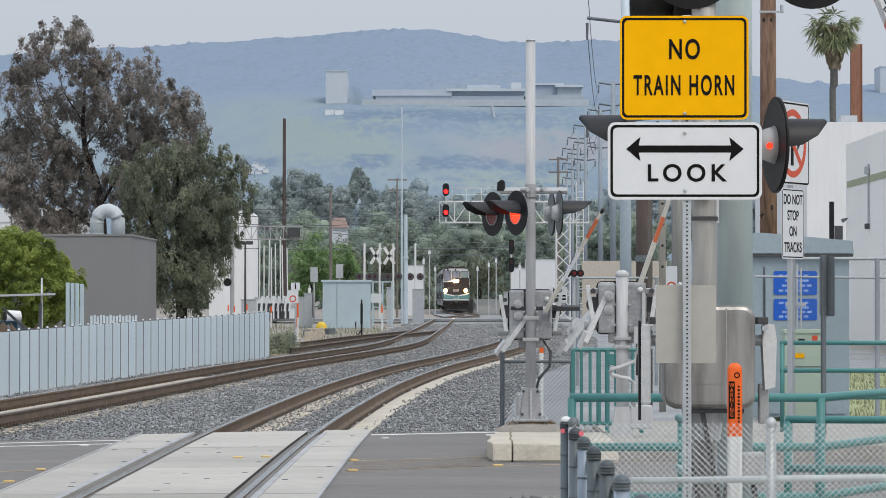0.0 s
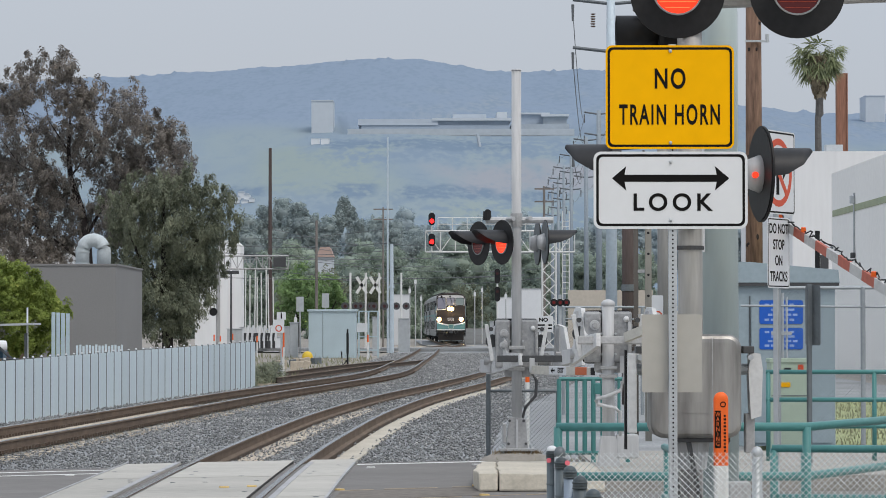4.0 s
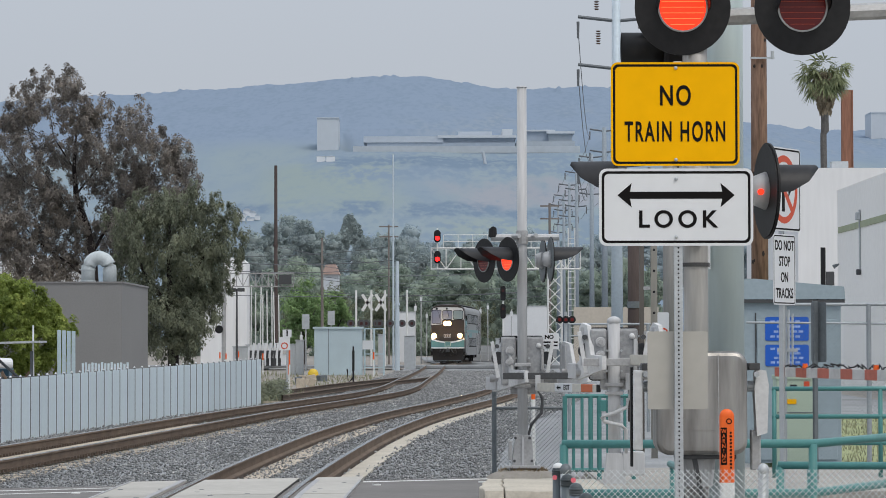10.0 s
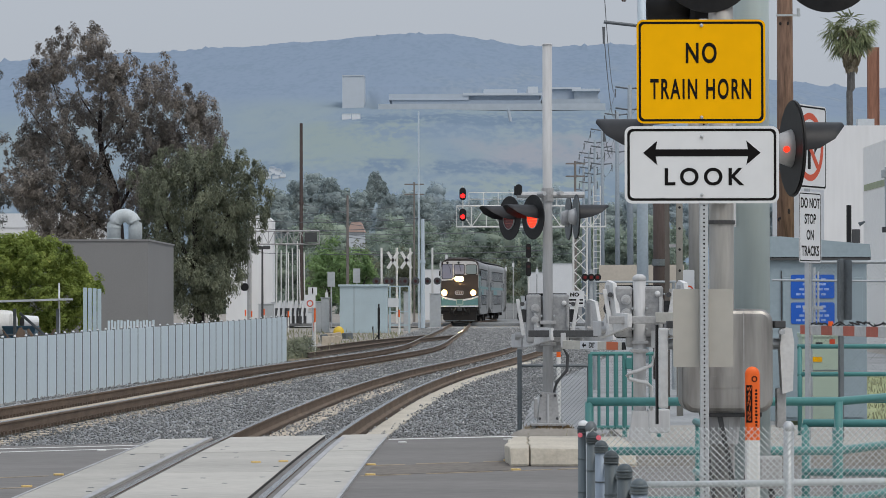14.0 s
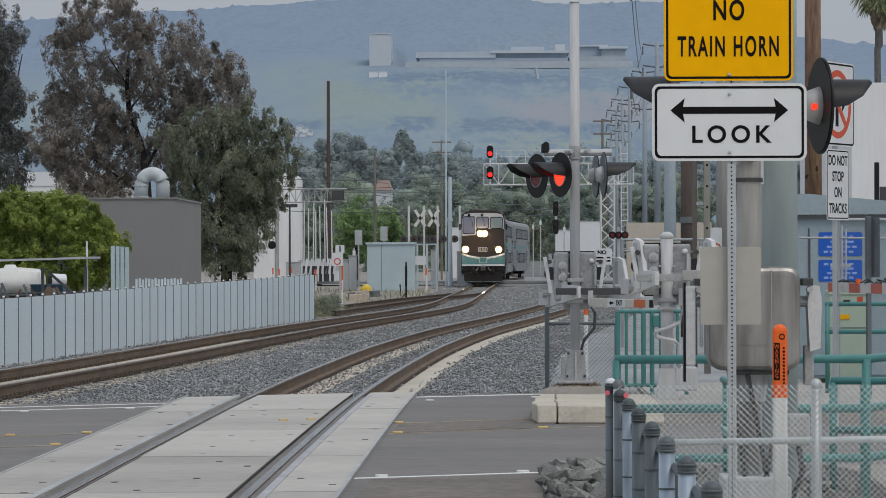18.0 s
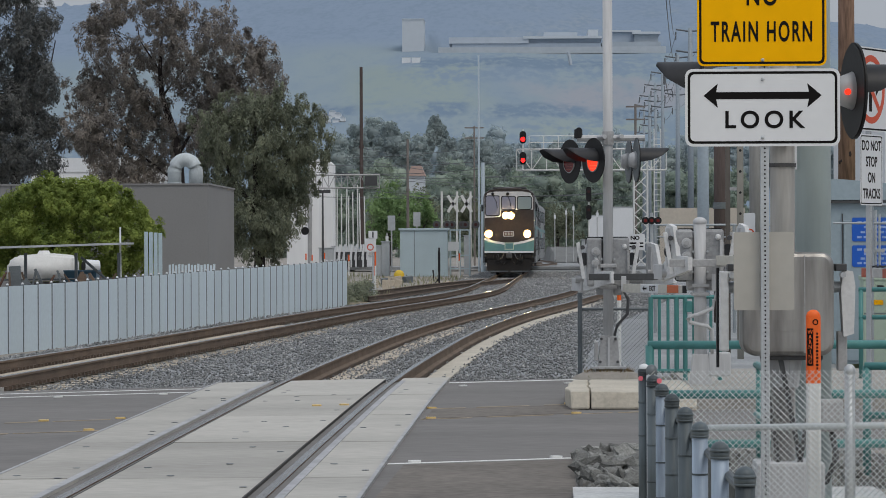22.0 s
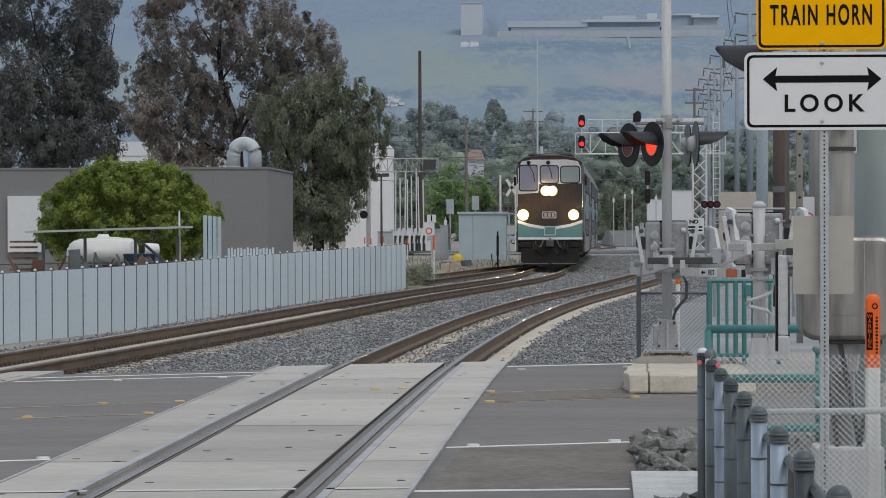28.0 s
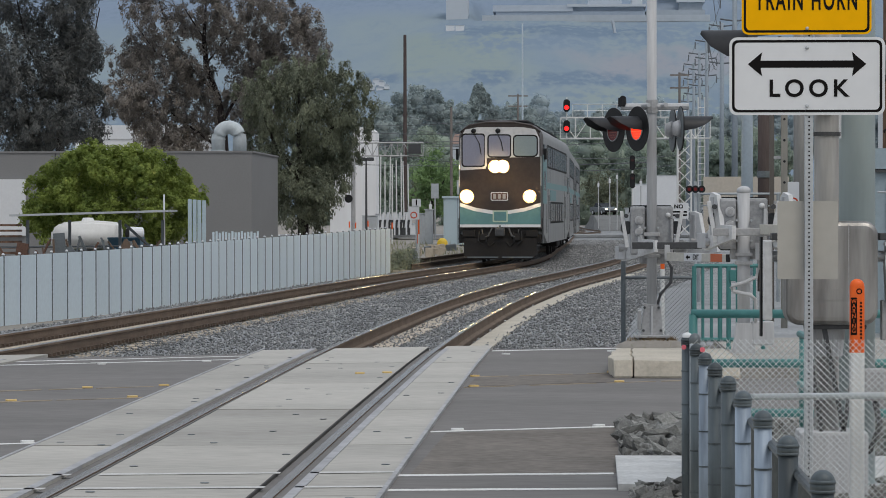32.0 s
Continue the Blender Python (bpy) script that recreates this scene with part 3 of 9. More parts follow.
def build_lines():
    """Painted lines, slanting with the road; k is the slant."""
    wear = random.Random(17)
    for y, k, w, x0, x1, m, name in ((39.9, 0.55, 0.14, -40, -3.95, WHITE_LINE, "white_line"), (39.0, 0.55, 0.12, -40, -3.95, WHITE_LINE, "white_line"), (39.75, 0.5, 0.2, -0.95, 0.9, WHITE_LINE, "white_line"),
                                     (33.3, 0.58, 0.17, -40, -4.0, YELLOW_LINE, "yellow_line"), (31.3, 0.58, 0.17, -40, -4.05, YELLOW_LINE, "yellow_line"), (33.3, 0.58, 0.17, -1.0, 0.6, YELLOW_LINE, "yellow_line"), (31.3, 0.58, 0.17, -1.05, 3.0, YELLOW_LINE, "yellow_line"),
                                     (25.05, 0.43, 0.11, -40, -4.15, WHITE_LINE, "white_line"), (25.05, 0.43, 0.11, -1.12, 0.46, WHITE_LINE, "white_line"),
                                     (21.2, 0.13, 0.12, -6.4, -4.2, WHITE_LINE, "white_line"), (20.1, 0.1, 0.12, -6.4, -4.22, WHITE_LINE, "white_line"), (21.2, 0.13, 0.12, -1.17, 0.35, WHITE_LINE, "white_line"), (20.1, 0.1, 0.12, -1.18, 0.35, WHITE_LINE, "white_line"),
                                     (21.2, 0.13, 0.101, -4.18, -3.42, FADED_LINE, "white_line"), (20.1, 0.1, 0.101, -4.2, -3.42, FADED_LINE, "white_line"), (21.2, 0.13, 0.101, -3.22, -1.98, FADED_LINE, "white_line"), (20.1, 0.1, 0.101, -3.22, -1.98, FADED_LINE, "white_line"),
                                     (21.2, 0.13, 0.101, -1.77, -1.19, FADED_LINE, "white_line"), (20.1, 0.1, 0.101, -1.78, -1.2, FADED_LINE, "white_line")):
        f = lambda x, o: (x, y + k * (x + 2.4) + o)
        z = -0.019 if m is not FADED_LINE else 0.0055
        bm = bmesh.new()
        if m is YELLOW_LINE:
            q = max(x0, -14.0)
            while q < x1:
                q1 = min(x1, q + wear.uniform(0.12, 0.9))
                e0, e1 = wear.uniform(0.1, 0.5) * w, wear.uniform(0.1, 0.5) * w
                slab([f(q, -e0), f(q1, -e1), f(q1, e0), f(q, e1)], z, z + 0.003, bm)
                q = q1 + wear.uniform(0.0, 0.22)
        else:
            slab([f(x0, -w / 2), f(x1, -w / 2), f(x1, w / 2), f(x0, w / 2)], z, z + 0.003, bm)
        o = part(name, bm, m)
        tagged(o, "thin worn painted line across the asphalt", "road marking", kind="structure")
    o = part("road_patch", slab([(-1.08, 21.45), (0.4, 21.65), (0.44, 26.1), (-0.98, 25.5)], -0.0195, -0.0178), MEDIAN)
    tagged(o, "dusty brown-grey asphalt by the path", "road surface", kind="structure")
    f = lambda x, y: (x, y + 0.58 * (x + 2.4))
    o = part("dirty_median", slab([f(-1.02, 31.42), f(0.62, 31.42), f(0.6, 33.2), f(-0.98, 33.2)], -0.019, -0.0165), MEDIAN)
    tagged(o, "brownish worn strip between the yellow lines", "road marking", kind="structure")
    # low reflective road markers
    for y, k, xs, m in ((38.6, 0.55, (-8.0, -5.6, -4.4, -0.75, 0.62), WHITE_PLASTIC), (33.4, 0.58, (-5.0, -4.25, -1.0, 0.55), YELLOW_MARK), (31.4, 0.58, (-5.4, -4.3, -0.95, 0.6), YELLOW_MARK), (25.15, 0.43, (-4.3, -0.9, 0.3), WHITE_PLASTIC), (34.3, 0.58, (-2.3, -2.0), YELLOW_MARK)):
        for x in xs:
            o = part("road_stud", slab(rounded(0.11, 0.1, 0.045), -0.018, -0.002), m)
            o.location = (x, y + k * (x + 2.4), 0.0 if -4.1 > x or x > -1.05 else 0.022)
            tagged(o, "small raised reflective road stud", "road stud", group="road studs")


MEDIAN = mat("dusty_asphalt", (0.165, 0.148, 0.13), 0.95, var=0.4, big=1.2, fine=10, bump=0.1)
YELLOW_MARK = mat("yellow_stud", (0.7, 0.5, 0.2), 0.6, var=0.2, bump=0)
build_crossing()
build_lines()


def build_kerb():
    """The raised island beside the crossing, with a rounded nose."""
    k = thing("kerb", "weathered beige concrete kerb nose with broken edges", "kerb", kind="structure")
    x = 1.95
    for pts in ([(0.56, 33.9), (0.76, 33.9), (0.8, 36.9), (0.62, 36.7), (0.5, 34.9)], [(0.772, 33.9), (x, 33.9), (x, 36.9), (0.812, 36.9)]):
        lump = slab(pts, -0.02, 0.18)
        bmesh.ops.bevel(lump, geom=[e for e in lump.edges], offset=0.025, segments=2, profile=0.6, affect="EDGES")
        bmesh.ops.subdivide_edges(lump, edges=[e for e in lump.edges if e.calc_length() > 0.25], cuts=5, use_grid_fill=True)
        for v in lump.verts:
            q = v.co.copy()
            if q.z > 0.1 and q.y < 34.2:
                v.co.y += 0.05
            v.co += Vector((noise.noise(q * 4), noise.noise(q * 4 + Vector((9, 0, 0))), 0.5 * noise.noise(q * 3 + Vector((0, 7, 0))))) * (0.03 if q.z > 0.1 else 0.012)
        part("kerb_block", lump, KERB, k)
    p = part("island", slab([(x, 33.93), (9, 33.93), (9, 37.2), (x, 37.0)], -0.02, 0.165), ISLAND)
    tagged(p, "dusty grey concrete top of the traffic island", "island", kind="structure")
    p = part("walkway", box((11.1, 41.1, -0.1), (18, 4.2, 0.3)), ISLAND)
    p.location = (0, 0, 0)
    tagged(p, "dusty concrete footway beyond the road", "walkway", kind="structure")


build_kerb()


# ---------------------------------------------------------------- hills
RIDGE = [(-900, 205), (-700, 226), (-560, 236), (-434, 238), (-320, 245), (-230, 250), (-130, 257), (-60, 263), (0, 261), (60, 252), (100, 250), (160, 253), (205, 245), (260, 228), (340, 213), (420, 209), (600, 211), (900, 190)]


def hill_z(x, y):
    v = (y - 1300) / 1700
    r = along(RIDGE, max(-900, min(900, x * 3000 / y))) 
    if v <= 0:
        return 0
    z = r * v ** 1.08 + 9 * min(v, 1.05 - v) * (noise.noise((x / 130, y / 210, 3.3)) + 0.5 * noise.noise((x / 50, y / 90, 6.1))) + 5 * max(0, v - 0.72) * (noise.noise((x / 22, y / 40, 1.7)) + abs(noise.noise((x / 9, y / 30, 4.1))))
    # level bench cut for the campus
    wx = min(1, max(0, (x + 72) / 10)) * min(1, max(0, (140 - x) / 25))
    wy = min(1, max(0, (y - 2285) / 25)) * min(1, max(0, (2470 - y) / 50))
    return z + (145.2 - z) * wx * wy


def build_hills():
    nx, ny = 760, 110
    vs, fs = [], []
    for j in range(ny):
        y = 1300 + 1700 * j / (ny - 1)
        for i in range(nx):
            x = (-1100 + 2200 * i / (nx - 1)) * y / 3000 * 1.1
            crest = 0.0 if j < ny - 3 else 1.6 * noise.noise((x / 13, 2.2, j)) + 9 * max(0, noise.noise((x / 7, 5.5, 0.4 * j)) - 0.2) ** 1.3
            vs.append((x, y, hill_z(x, y) - 0.3 + crest))
    for j in range(ny - 1):
        for i in range(nx - 1):
            fs.append((j * nx + i, j * nx + i + 1, (j + 1) * nx + i + 1, (j + 1) * nx + i))
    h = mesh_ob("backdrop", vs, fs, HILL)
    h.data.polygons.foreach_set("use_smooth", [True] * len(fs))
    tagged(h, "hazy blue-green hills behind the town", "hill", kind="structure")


build_hills()

# ---------------------------------------------------------------- signs on square posts
def square_post(parent, x, y, z0, z1, w=0.05, material=GALV):
    part("post", box((x, y, (z0 + z1) / 2), (w, w, z1 - z0), bevel=0.004), material, parent)
    bm = bmesh.new()
    z = z0 + 0.05
    while z < z1 - 0.02:
        slab(circle(0.0056, 8), 0, 0.0008, bm, Matrix.Translation((x, y - w / 2 - 0.0003, z)) @ UPRIGHT)
        z += 0.0254
    tagged(part("hole_row", bm, SIGN_BLACK, parent, "row of small punched holes"), "row of small punched holes", kind="stuff")


def plate(parent, w, h, m, face, border=None, r=0.035, inset=0.014, line=0.014, name="sign_panel", label=""):
    p = part(name, slab(rounded(w, h, r), -0.002, 0.0, None, m), face, parent, label)
    if border:
        o = rounded(w - 2 * inset, h - 2 * inset, r * 0.75)
        i = rounded(w - 2 * inset - 2 * line, h - 2 * inset - 2 * line, r * 0.6)
        part("border", ring(o, i, 0.0002, 0.001, m), border, parent, "black border line" if border == SIGN_BLACK else "")
    return p


def bolt(parent, m, r=0.011):
    part("bolt", ball(m @ Vector((0, 0, 0.003)), r, None, 8, 5), GALV, parent)


def build_main_sign():
    d = 18.2
    x = 1.441
    t = thing("crossing_warning_sign", "yellow no train horn and white look signs on a punched post", "sign", pose(x, d, 0))
    square_post(t, 0.013, 0.03, -0.1, 3.503)
    my = Matrix.Translation((-0.003, -0.005, 3.187)) @ UPRIGHT
    plate(t, 0.767, 0.619, my, SIGN_YELLOW, SIGN_BLACK, 0.04, 0.012, 0.014, "horn_panel", "yellow reflective panel")
    words("NO", 0.166, SIGN_BLACK, t, my @ Matrix.Translation((0, 0.104, 0.0015)), 0.68, fat=0.0035, space=1.2)
    words("TRAIN HORN", 0.166, SIGN_BLACK, t, my @ Matrix.Translation((0, -0.111, 0.0015)), 0.5, fat=0.0035, space=1.26)
    ml = Matrix.Translation((0, -0.005, 2.631)) @ UPRIGHT
    plate(t, 0.919, 0.461, ml, SIGN_WHITE, SIGN_BLACK, 0.045, 0.016, 0.015, "look_panel", "white reflective panel")
    words("LOOK", 0.142, SIGN_BLACK, t, ml @ Matrix.Translation((0.008, -0.077, 0.0015)), 1.0, fat=0.003, space=1.36)
    a, yy = 0.350, 0.071
    arrow = [(-a, 0), (-a + 0.085, 0.072), (-a + 0.075, 0.021), (a - 0.075, 0.021), (a - 0.085, 0.072), (a, 0), (a - 0.085, -0.072), (a - 0.075, -0.021), (-a + 0.075, -0.021), (-a + 0.085, -0.072)]
    part("arrow", slab(arrow, 0.0004, 0.0014, None, ml @ Matrix.Translation((0, yy, 0))), SIGN_BLACK, t, "black two-headed arrow")
    for zz in (38, 201, 235, 338):
        bolt(t, Matrix.Translation((0, -0.006, 3.590 - zz * 18.2 / 5407)) @ UPRIGHT)
    b = part("rear_sign_panel", slab(rounded(0.360, 0.465, 0.012), -0.002, 0.0, None, Matrix.Translation((0.010, 0.062, 1.658)) @ UPRIGHT), SIGN_BACK, t, "blank beige back of a sign")


def build_marker():
    d = 17.6
    t = thing("utility_marker", "orange-topped white plastic marker post with warning lettering", "marker post", pose(1.680, d, 0))
    w = 0.085
    part("lower_tube", slab(rounded(w, 0.05, 0.02), -0.1, 1.019), WHITE_PLASTIC, t, "white flattened tube")
    part("upper_tube", slab(rounded(w, 0.05, 0.02), 1.019, 1.400), ORANGE, t, "orange flattened tube")
    bm = ball((0, 0, 1.400), w / 2, None, 16, 10, (1, 0.6, 1.0))
    part("cap", bm, ORANGE, t, "rounded orange cap", True)
    mm = Matrix.Translation((-0.020, -0.0262, 1.228)) @ UPRIGHT
    part("warning_label", slab(rounded(0.036, 0.215, 0.004), -0.001, 0.0003, None, mm), SIGN_BLACK, t, "black upright label")
    for i, ch in enumerate("WARNING"):
        words(ch, 0.036, ORANGE, t, mm @ Matrix.Translation((0, 0.085 - i * 0.0283, 0.001)), 0.8)
    m2 = Matrix.Translation((0.020, -0.0262, 1.205)) @ UPRIGHT
    bm = bmesh.new()
    for i in range(11):
        box((0, 0.1 - i * 0.02, 0), (0.014 if i % 2 else 0.01, 0.012, 0.0008), bm, m2)
    part("small_print", bm, SIGN_BLACK, t)
    part("emblem", ring(circle(0.017, 20), circle(0.011, 20), 0, 0.0009, Matrix.Translation((0.01, -0.0262, 1.371)) @ UPRIGHT), SIGN_BLACK, t)


def build_turned_signs():
    """No-right-turn and do-not-stop signs, turned to the road."""
    t = thing("traffic_sign", "turn ban and do not stop on tracks signs on post", "sign", pose(3.778,33, 0, 0, 0, 60.5))
    square_post(t, 0, 0.03, 0.0, 3.923, 0.05)
    m1 = Matrix.Translation((0, -0.003, 3.472)) @ UPRIGHT
    plate(t, 0.914, 0.903, m1, SIGN_WHITE, SIGN_BLACK, 0.05, 0.014, 0.018, "turn_panel", "white square panel")
    part("red_ring", ring(circle(0.37), circle(0.3), 0.0005, 0.0016, m1), SIGN_RED, t)
    part("arrow", slab([(-0.06, -0.24), (0.02, -0.24), (0.02, 0.0), (0.12, 0.0), (0.12, -0.08), (0.26, 0.05), (0.12, 0.18), (0.12, 0.08), (-0.06, 0.08)], 0.0005, 0.0012, None, m1), SIGN_BLACK, t)
    part("red_bar", box((0, 0, 0.0016), (0.64, 0.07, 0.0014), None, m1 @ pose(0, 0, 0, 0, 0, -45)), SIGN_RED, t)
    m2 = Matrix.Translation((0, -0.003, 2.605)) @ UPRIGHT
    plate(t, 0.61, 0.763, m2, SIGN_WHITE, SIGN_BLACK, 0.04, 0.014, 0.012, "stop_panel", "white tall panel")
    for i, w in enumerate(("DO NOT", "STOP", "ON", "TRACKS")):
        words(w, 0.15, SIGN_BLACK, t, m2 @ Matrix.Translation((0, 0.255 - i * 0.172, 0.0012)), 0.86, fat=0.003)
    t2 = thing("sign_post", "punched steel post with the dull back of a turned sign", "sign", pose(4.481,36, 0, 0, 0, -68))
    square_post(t2, 0, 0.0, 0.0, 2.303, 0.05, GALV_DARK)
    part("sign_panel", slab(rounded(0.36, 0.706, 0.03), -0.002, 0.001, None, Matrix.Translation((0, 0.05, 1.937)) @ UPRIGHT), GALV_DARK, t2)


build_main_sign()
build_marker()
build_turned_signs()


# ---------------------------------------------------------------- crossing signals
def flasher(parent, m, lit=True, hood=0.34, back=False):
    """One flashing light facing -y of m: background disc, lamp housing, lens and hood."""
    up = m @ UPRIGHT
    bg_ = part("background", slab(circle(0.302, 40), -0.012, 0.0, None, up), BLACK, parent, "round black background")
    bm = rod((0, 0.01, 0), (0, 0.11, 0), 0.125, 0.085, 20)
    bm.transform(m)
    part("housing", bm, ALU, parent, "grey lamp housing", True)
    part("disc_back", slab(circle(0.29, 32), -0.02, -0.0125, None, up), GALV_DARK if back else BLACK, parent)
    lens = part("lens", slab(circle(0.147, 32), 0.001, 0.008, None, up), RED_LAMP if lit else RED_DIM, parent, "lit red ribbed lens" if lit else "dark red lens")
    bm = bmesh.new()
    for i in range(7):
        w = 0.147 * math.sqrt(max(0.02, 1 - ((i - 3) / 3.6) ** 2)) * 1.9
        box((0, (i - 3) * 0.036, 0.009), (w, 0.003, 0.002), bm, up)
    part("lens_rib", bm, RED_RIB if lit else SIGN_RED, lens)
    part("lens_rim", ring(circle(0.158, 32), circle(0.147, 32), 0.0, 0.014, up), ALU_DARK, parent)
    bm = bmesh.new()
    k, a0, a1 = 18, -8, 188
    rows = []
    for yy, cut in ((0.0, 0), (-hood * 0.4, 6), (-hood * 0.75, 28), (-hood, 66)):
        rr = []
        for i in range(k + 1):
            a = radians(a0 + cut + (a1 - a0 - 2 * cut) * i / k)
            rr.append((bm.verts.new((0.166 * math.cos(a), yy, 0.166 * math.sin(a))), bm.verts.new((0.160 * math.cos(a), yy, 0.160 * math.sin(a)))))
        rows.append(rr)
    for p, q in zip(rows, rows[1:]):
        for i in range(k):
            for s in (0, 1):
                bm.faces.new((p[i][s], p[i + 1][s], q[i + 1][s], q[i][s]))
    for i in range(k):
        bm.faces.new((rows[-1][i][0], rows[-1][i + 1][0], rows[-1][i + 1][1], rows[-1][i][1]))
    bmesh.ops.recalc_face_normals(bm, faces=bm.faces)
    bm.transform(m)
    part("hood", bm, HOOD, parent, "black visor hood", True)


HOOD = mat("dark_visor_paint", (0.022, 0.023, 0.026), 0.5, var=0.25, big=3, fine=20, bump=0.02)
ARM_BEIGE = mat("weathered_white_arm", (0.58, 0.56, 0.5), 0.6, var=0.15, big=3, fine=20, bump=0.03)
BOOM_RED = mat("faded_boom_red", (0.48, 0.13, 0.085), 0.55, var=0.2, big=3, fine=20, bump=0.02)
BOOM_WHITE = mat("dirty_boom_white", (0.56, 0.555, 0.54), 0.6, var=0.2, big=3, fine=20, bump=0.02)
ORANGE_TAPE = mat("orange_red_tape", (0.6, 0.16, 0.07), 0.5, var=0.08, bump=0)


def gate_arm(parent, length, side=0.22, stripes=None, skew=0.0, lift=0.07, bar=None, aside=0.0):
    """A moving arm along +y from its pivot: support plates, cross bar, counterweights and the boom in its painted lengths."""
    g = new("gate_arm")
    g.parent = parent
    g.empty_display_size = 0.2
    tagged(g, "red and white striped boom with its supports" if stripes is None else "pale boom with orange-red bands and its supports")
    for s in (-1, 1):
        own = Matrix.Translation((s * side, 0, 0)) @ Matrix.Rotation(radians(skew * 1.3), 4, "Z") @ Matrix.Diagonal((1, 1.35, 1.12, 1))
        bm = slab([(0.34, -0.04), (0.34, 0.1), (0.12, 0.11), (0.05, 0.42), (-0.05, 0.45), (-0.1, 0.4), (-0.1, 0.06), (-0.24, -0.06), (-0.2, -0.16), (0.0, -0.12)], -0.028, 0.028, None, own @ Matrix(((0, 0, 1, 0), (1, 0, 0, 0), (0, 1, 0, 0), (0, 0, 0, 1))))
        pl = part("support_plate", bm, CAST, g, "pale cast support plate")
        part("plate_rib", box((0.03, -0.03, 0.2), (0.02, 0.05, 0.4), None, own), ALU, pl)
        part("counterweight", box((0.035, -0.2, -0.06), (0.05, 0.16, 0.16), None, own, 0.01), ALU, g)
        part("pivot_bolt", rod((s * (side - 0.08), 0, 0.1), (s * (side + 0.05), 0, 0.1), 0.035), ALU_DARK, g)
    part("cross_bar", box((0, 0.33, 0.04), (2 * side + 0.1, 0.06, 0.09), bevel=0.008), bar or DARK_METAL, g)
    if stripes is None:
        k = int(length / 0.395)
        stripes = [(i / k, (i + 1) / k, BOOM_RED if i % 2 == (k - 1) % 2 else BOOM_WHITE) for i in range(k)]
    turn = Matrix.Translation((aside, 0.33, 0)) @ Matrix.Rotation(radians(skew), 4, "Z") @ Matrix.Translation((0, -0.33, 0))
    for f0, f1, m in stripes:
        y0, y1 = 0.33 + f0 * (length - 0.33), 0.33 + f1 * (length - 0.33)
        part("boom_stripe", box((0, (y0 + y1) / 2, lift), (0.05 - 0.02 * f0, y1 - y0, 0.115 - 0.015 * f0), None, turn, 0.004), m, g)
    return g, turn


STAINED = mat("stained_galvanised_mast", (0.44, 0.435, 0.42), 0.55, 0.3, var=0.4, big=3.5, fine=14, bump=0.05, streak=True)
CAST = mat("pale_cast_aluminium", (0.66, 0.665, 0.665), 0.55, 0.05, var=0.15, big=4, fine=30, bump=0.05)


COVER = mat("weathered_cast_cover", (0.36, 0.365, 0.37), 0.5, 0.25, var=0.3, big=4, fine=24, bump=0.08)


def gate_box(t, y, zm, w, h):
    """The cast gate mechanism behind a mast: two covers on a dark gasket, bolted bosses, levers and a hand crank."""
    part("gasket", slab(rounded(w + 0.03, h + 0.03, 0.06), -0.02, 0.02, None, Matrix.Translation((0, y - 0.02, zm)) @ UPRIGHT), BLACK, t, "black rubber gasket")
    part("mechanism", box((0, y + 0.06, zm), (w - 0.04, 0.3, h - 0.04), bevel=0.04), COVER, t, "grey cast gate mechanism box")
    for x0, x1 in ((-w / 2, -0.085), (-0.07, w / 2)):
        cv = part("cover", box(((x0 + x1) / 2, y - 0.13, zm), (x1 - x0, 0.2, h), bevel=0.03), COVER, t, "painted cast cover")
        for zz in (0.36, -0.36):
            part("cover_bolt", rod(((x0 + x1) / 2 + 0.08, y - 0.225, zm + zz * h), ((x0 + x1) / 2 + 0.08, y - 0.245, zm + zz * h), 0.014, None, 6), ALU_DARK, cv)
    for zz in (0.14, -0.02):
        bs = part("cover_boss", rod((-w / 2 + 0.12, y - 0.22, zm + zz), (-w / 2 + 0.12, y - 0.26, zm + zz), 0.062, 0.056, 16), ALU, t)
        part("boss_nut", rod((-w / 2 + 0.12, y - 0.25, zm + zz), (-w / 2 + 0.12, y - 0.3, zm + zz), 0.036, 0.034, 6), ALU_DARK, bs)
    cr = part("hand_crank", tube([(w / 2 - 0.06, y - 0.24, zm + 0.2), (w / 2 - 0.02, y - 0.26, zm + 0.14), (w / 2 - 0.02, y - 0.26, zm - 0.12)], 0.022), ALU_DARK, t, "dull hand crank")
    part("crank_knob", ball((w / 2 - 0.07, y - 0.25, zm + 0.21), 0.035, None, 12, 8), CAST, cr, "", True)
    for s in (-1, 1):
        lv = part("lever", box((0, 0, 0), (0.05, 0.035, 0.5), None, Matrix.Translation((s * 0.37, y - 0.2, zm + 0.02)) @ Matrix.Rotation(s * 0.16, 4, "Y"), 0.008), CAST, t, "pale slanted cast lever")
        part("crank_disc", rod((s * 0.33, y - 0.08, zm + 0.04), (s * 0.33, y - 0.14, zm + 0.04), 0.09, None, 16), DARK_METAL, t, "dark crank disc")
        part("lever_pin", rod((s * 0.345, y - 0.16, zm + 0.2), (s * 0.345, y - 0.26, zm + 0.2), 0.03, None, 10), DARK_METAL, lv)
    part("drive_shaft", rod((-0.44, y, zm - h * 0.36), (0.44, y, zm - h * 0.36), 0.05, None, 14), ALU_DARK, t)
    part("lower_housing", box((0.02, y - 0.06, zm - h / 2 - 0.05), (w * 0.62, 0.22, 0.14), bevel=0.03), ALU_DARK, t)
    for s in (-1, 1):
        for zz in (0.02, -0.1):
            part("pole_clamp_bolt", rod((s * 0.085, -0.02, zm + zz * 2), (s * 0.085, -0.1, zm + zz * 2), 0.014, None, 6), GALV, t)


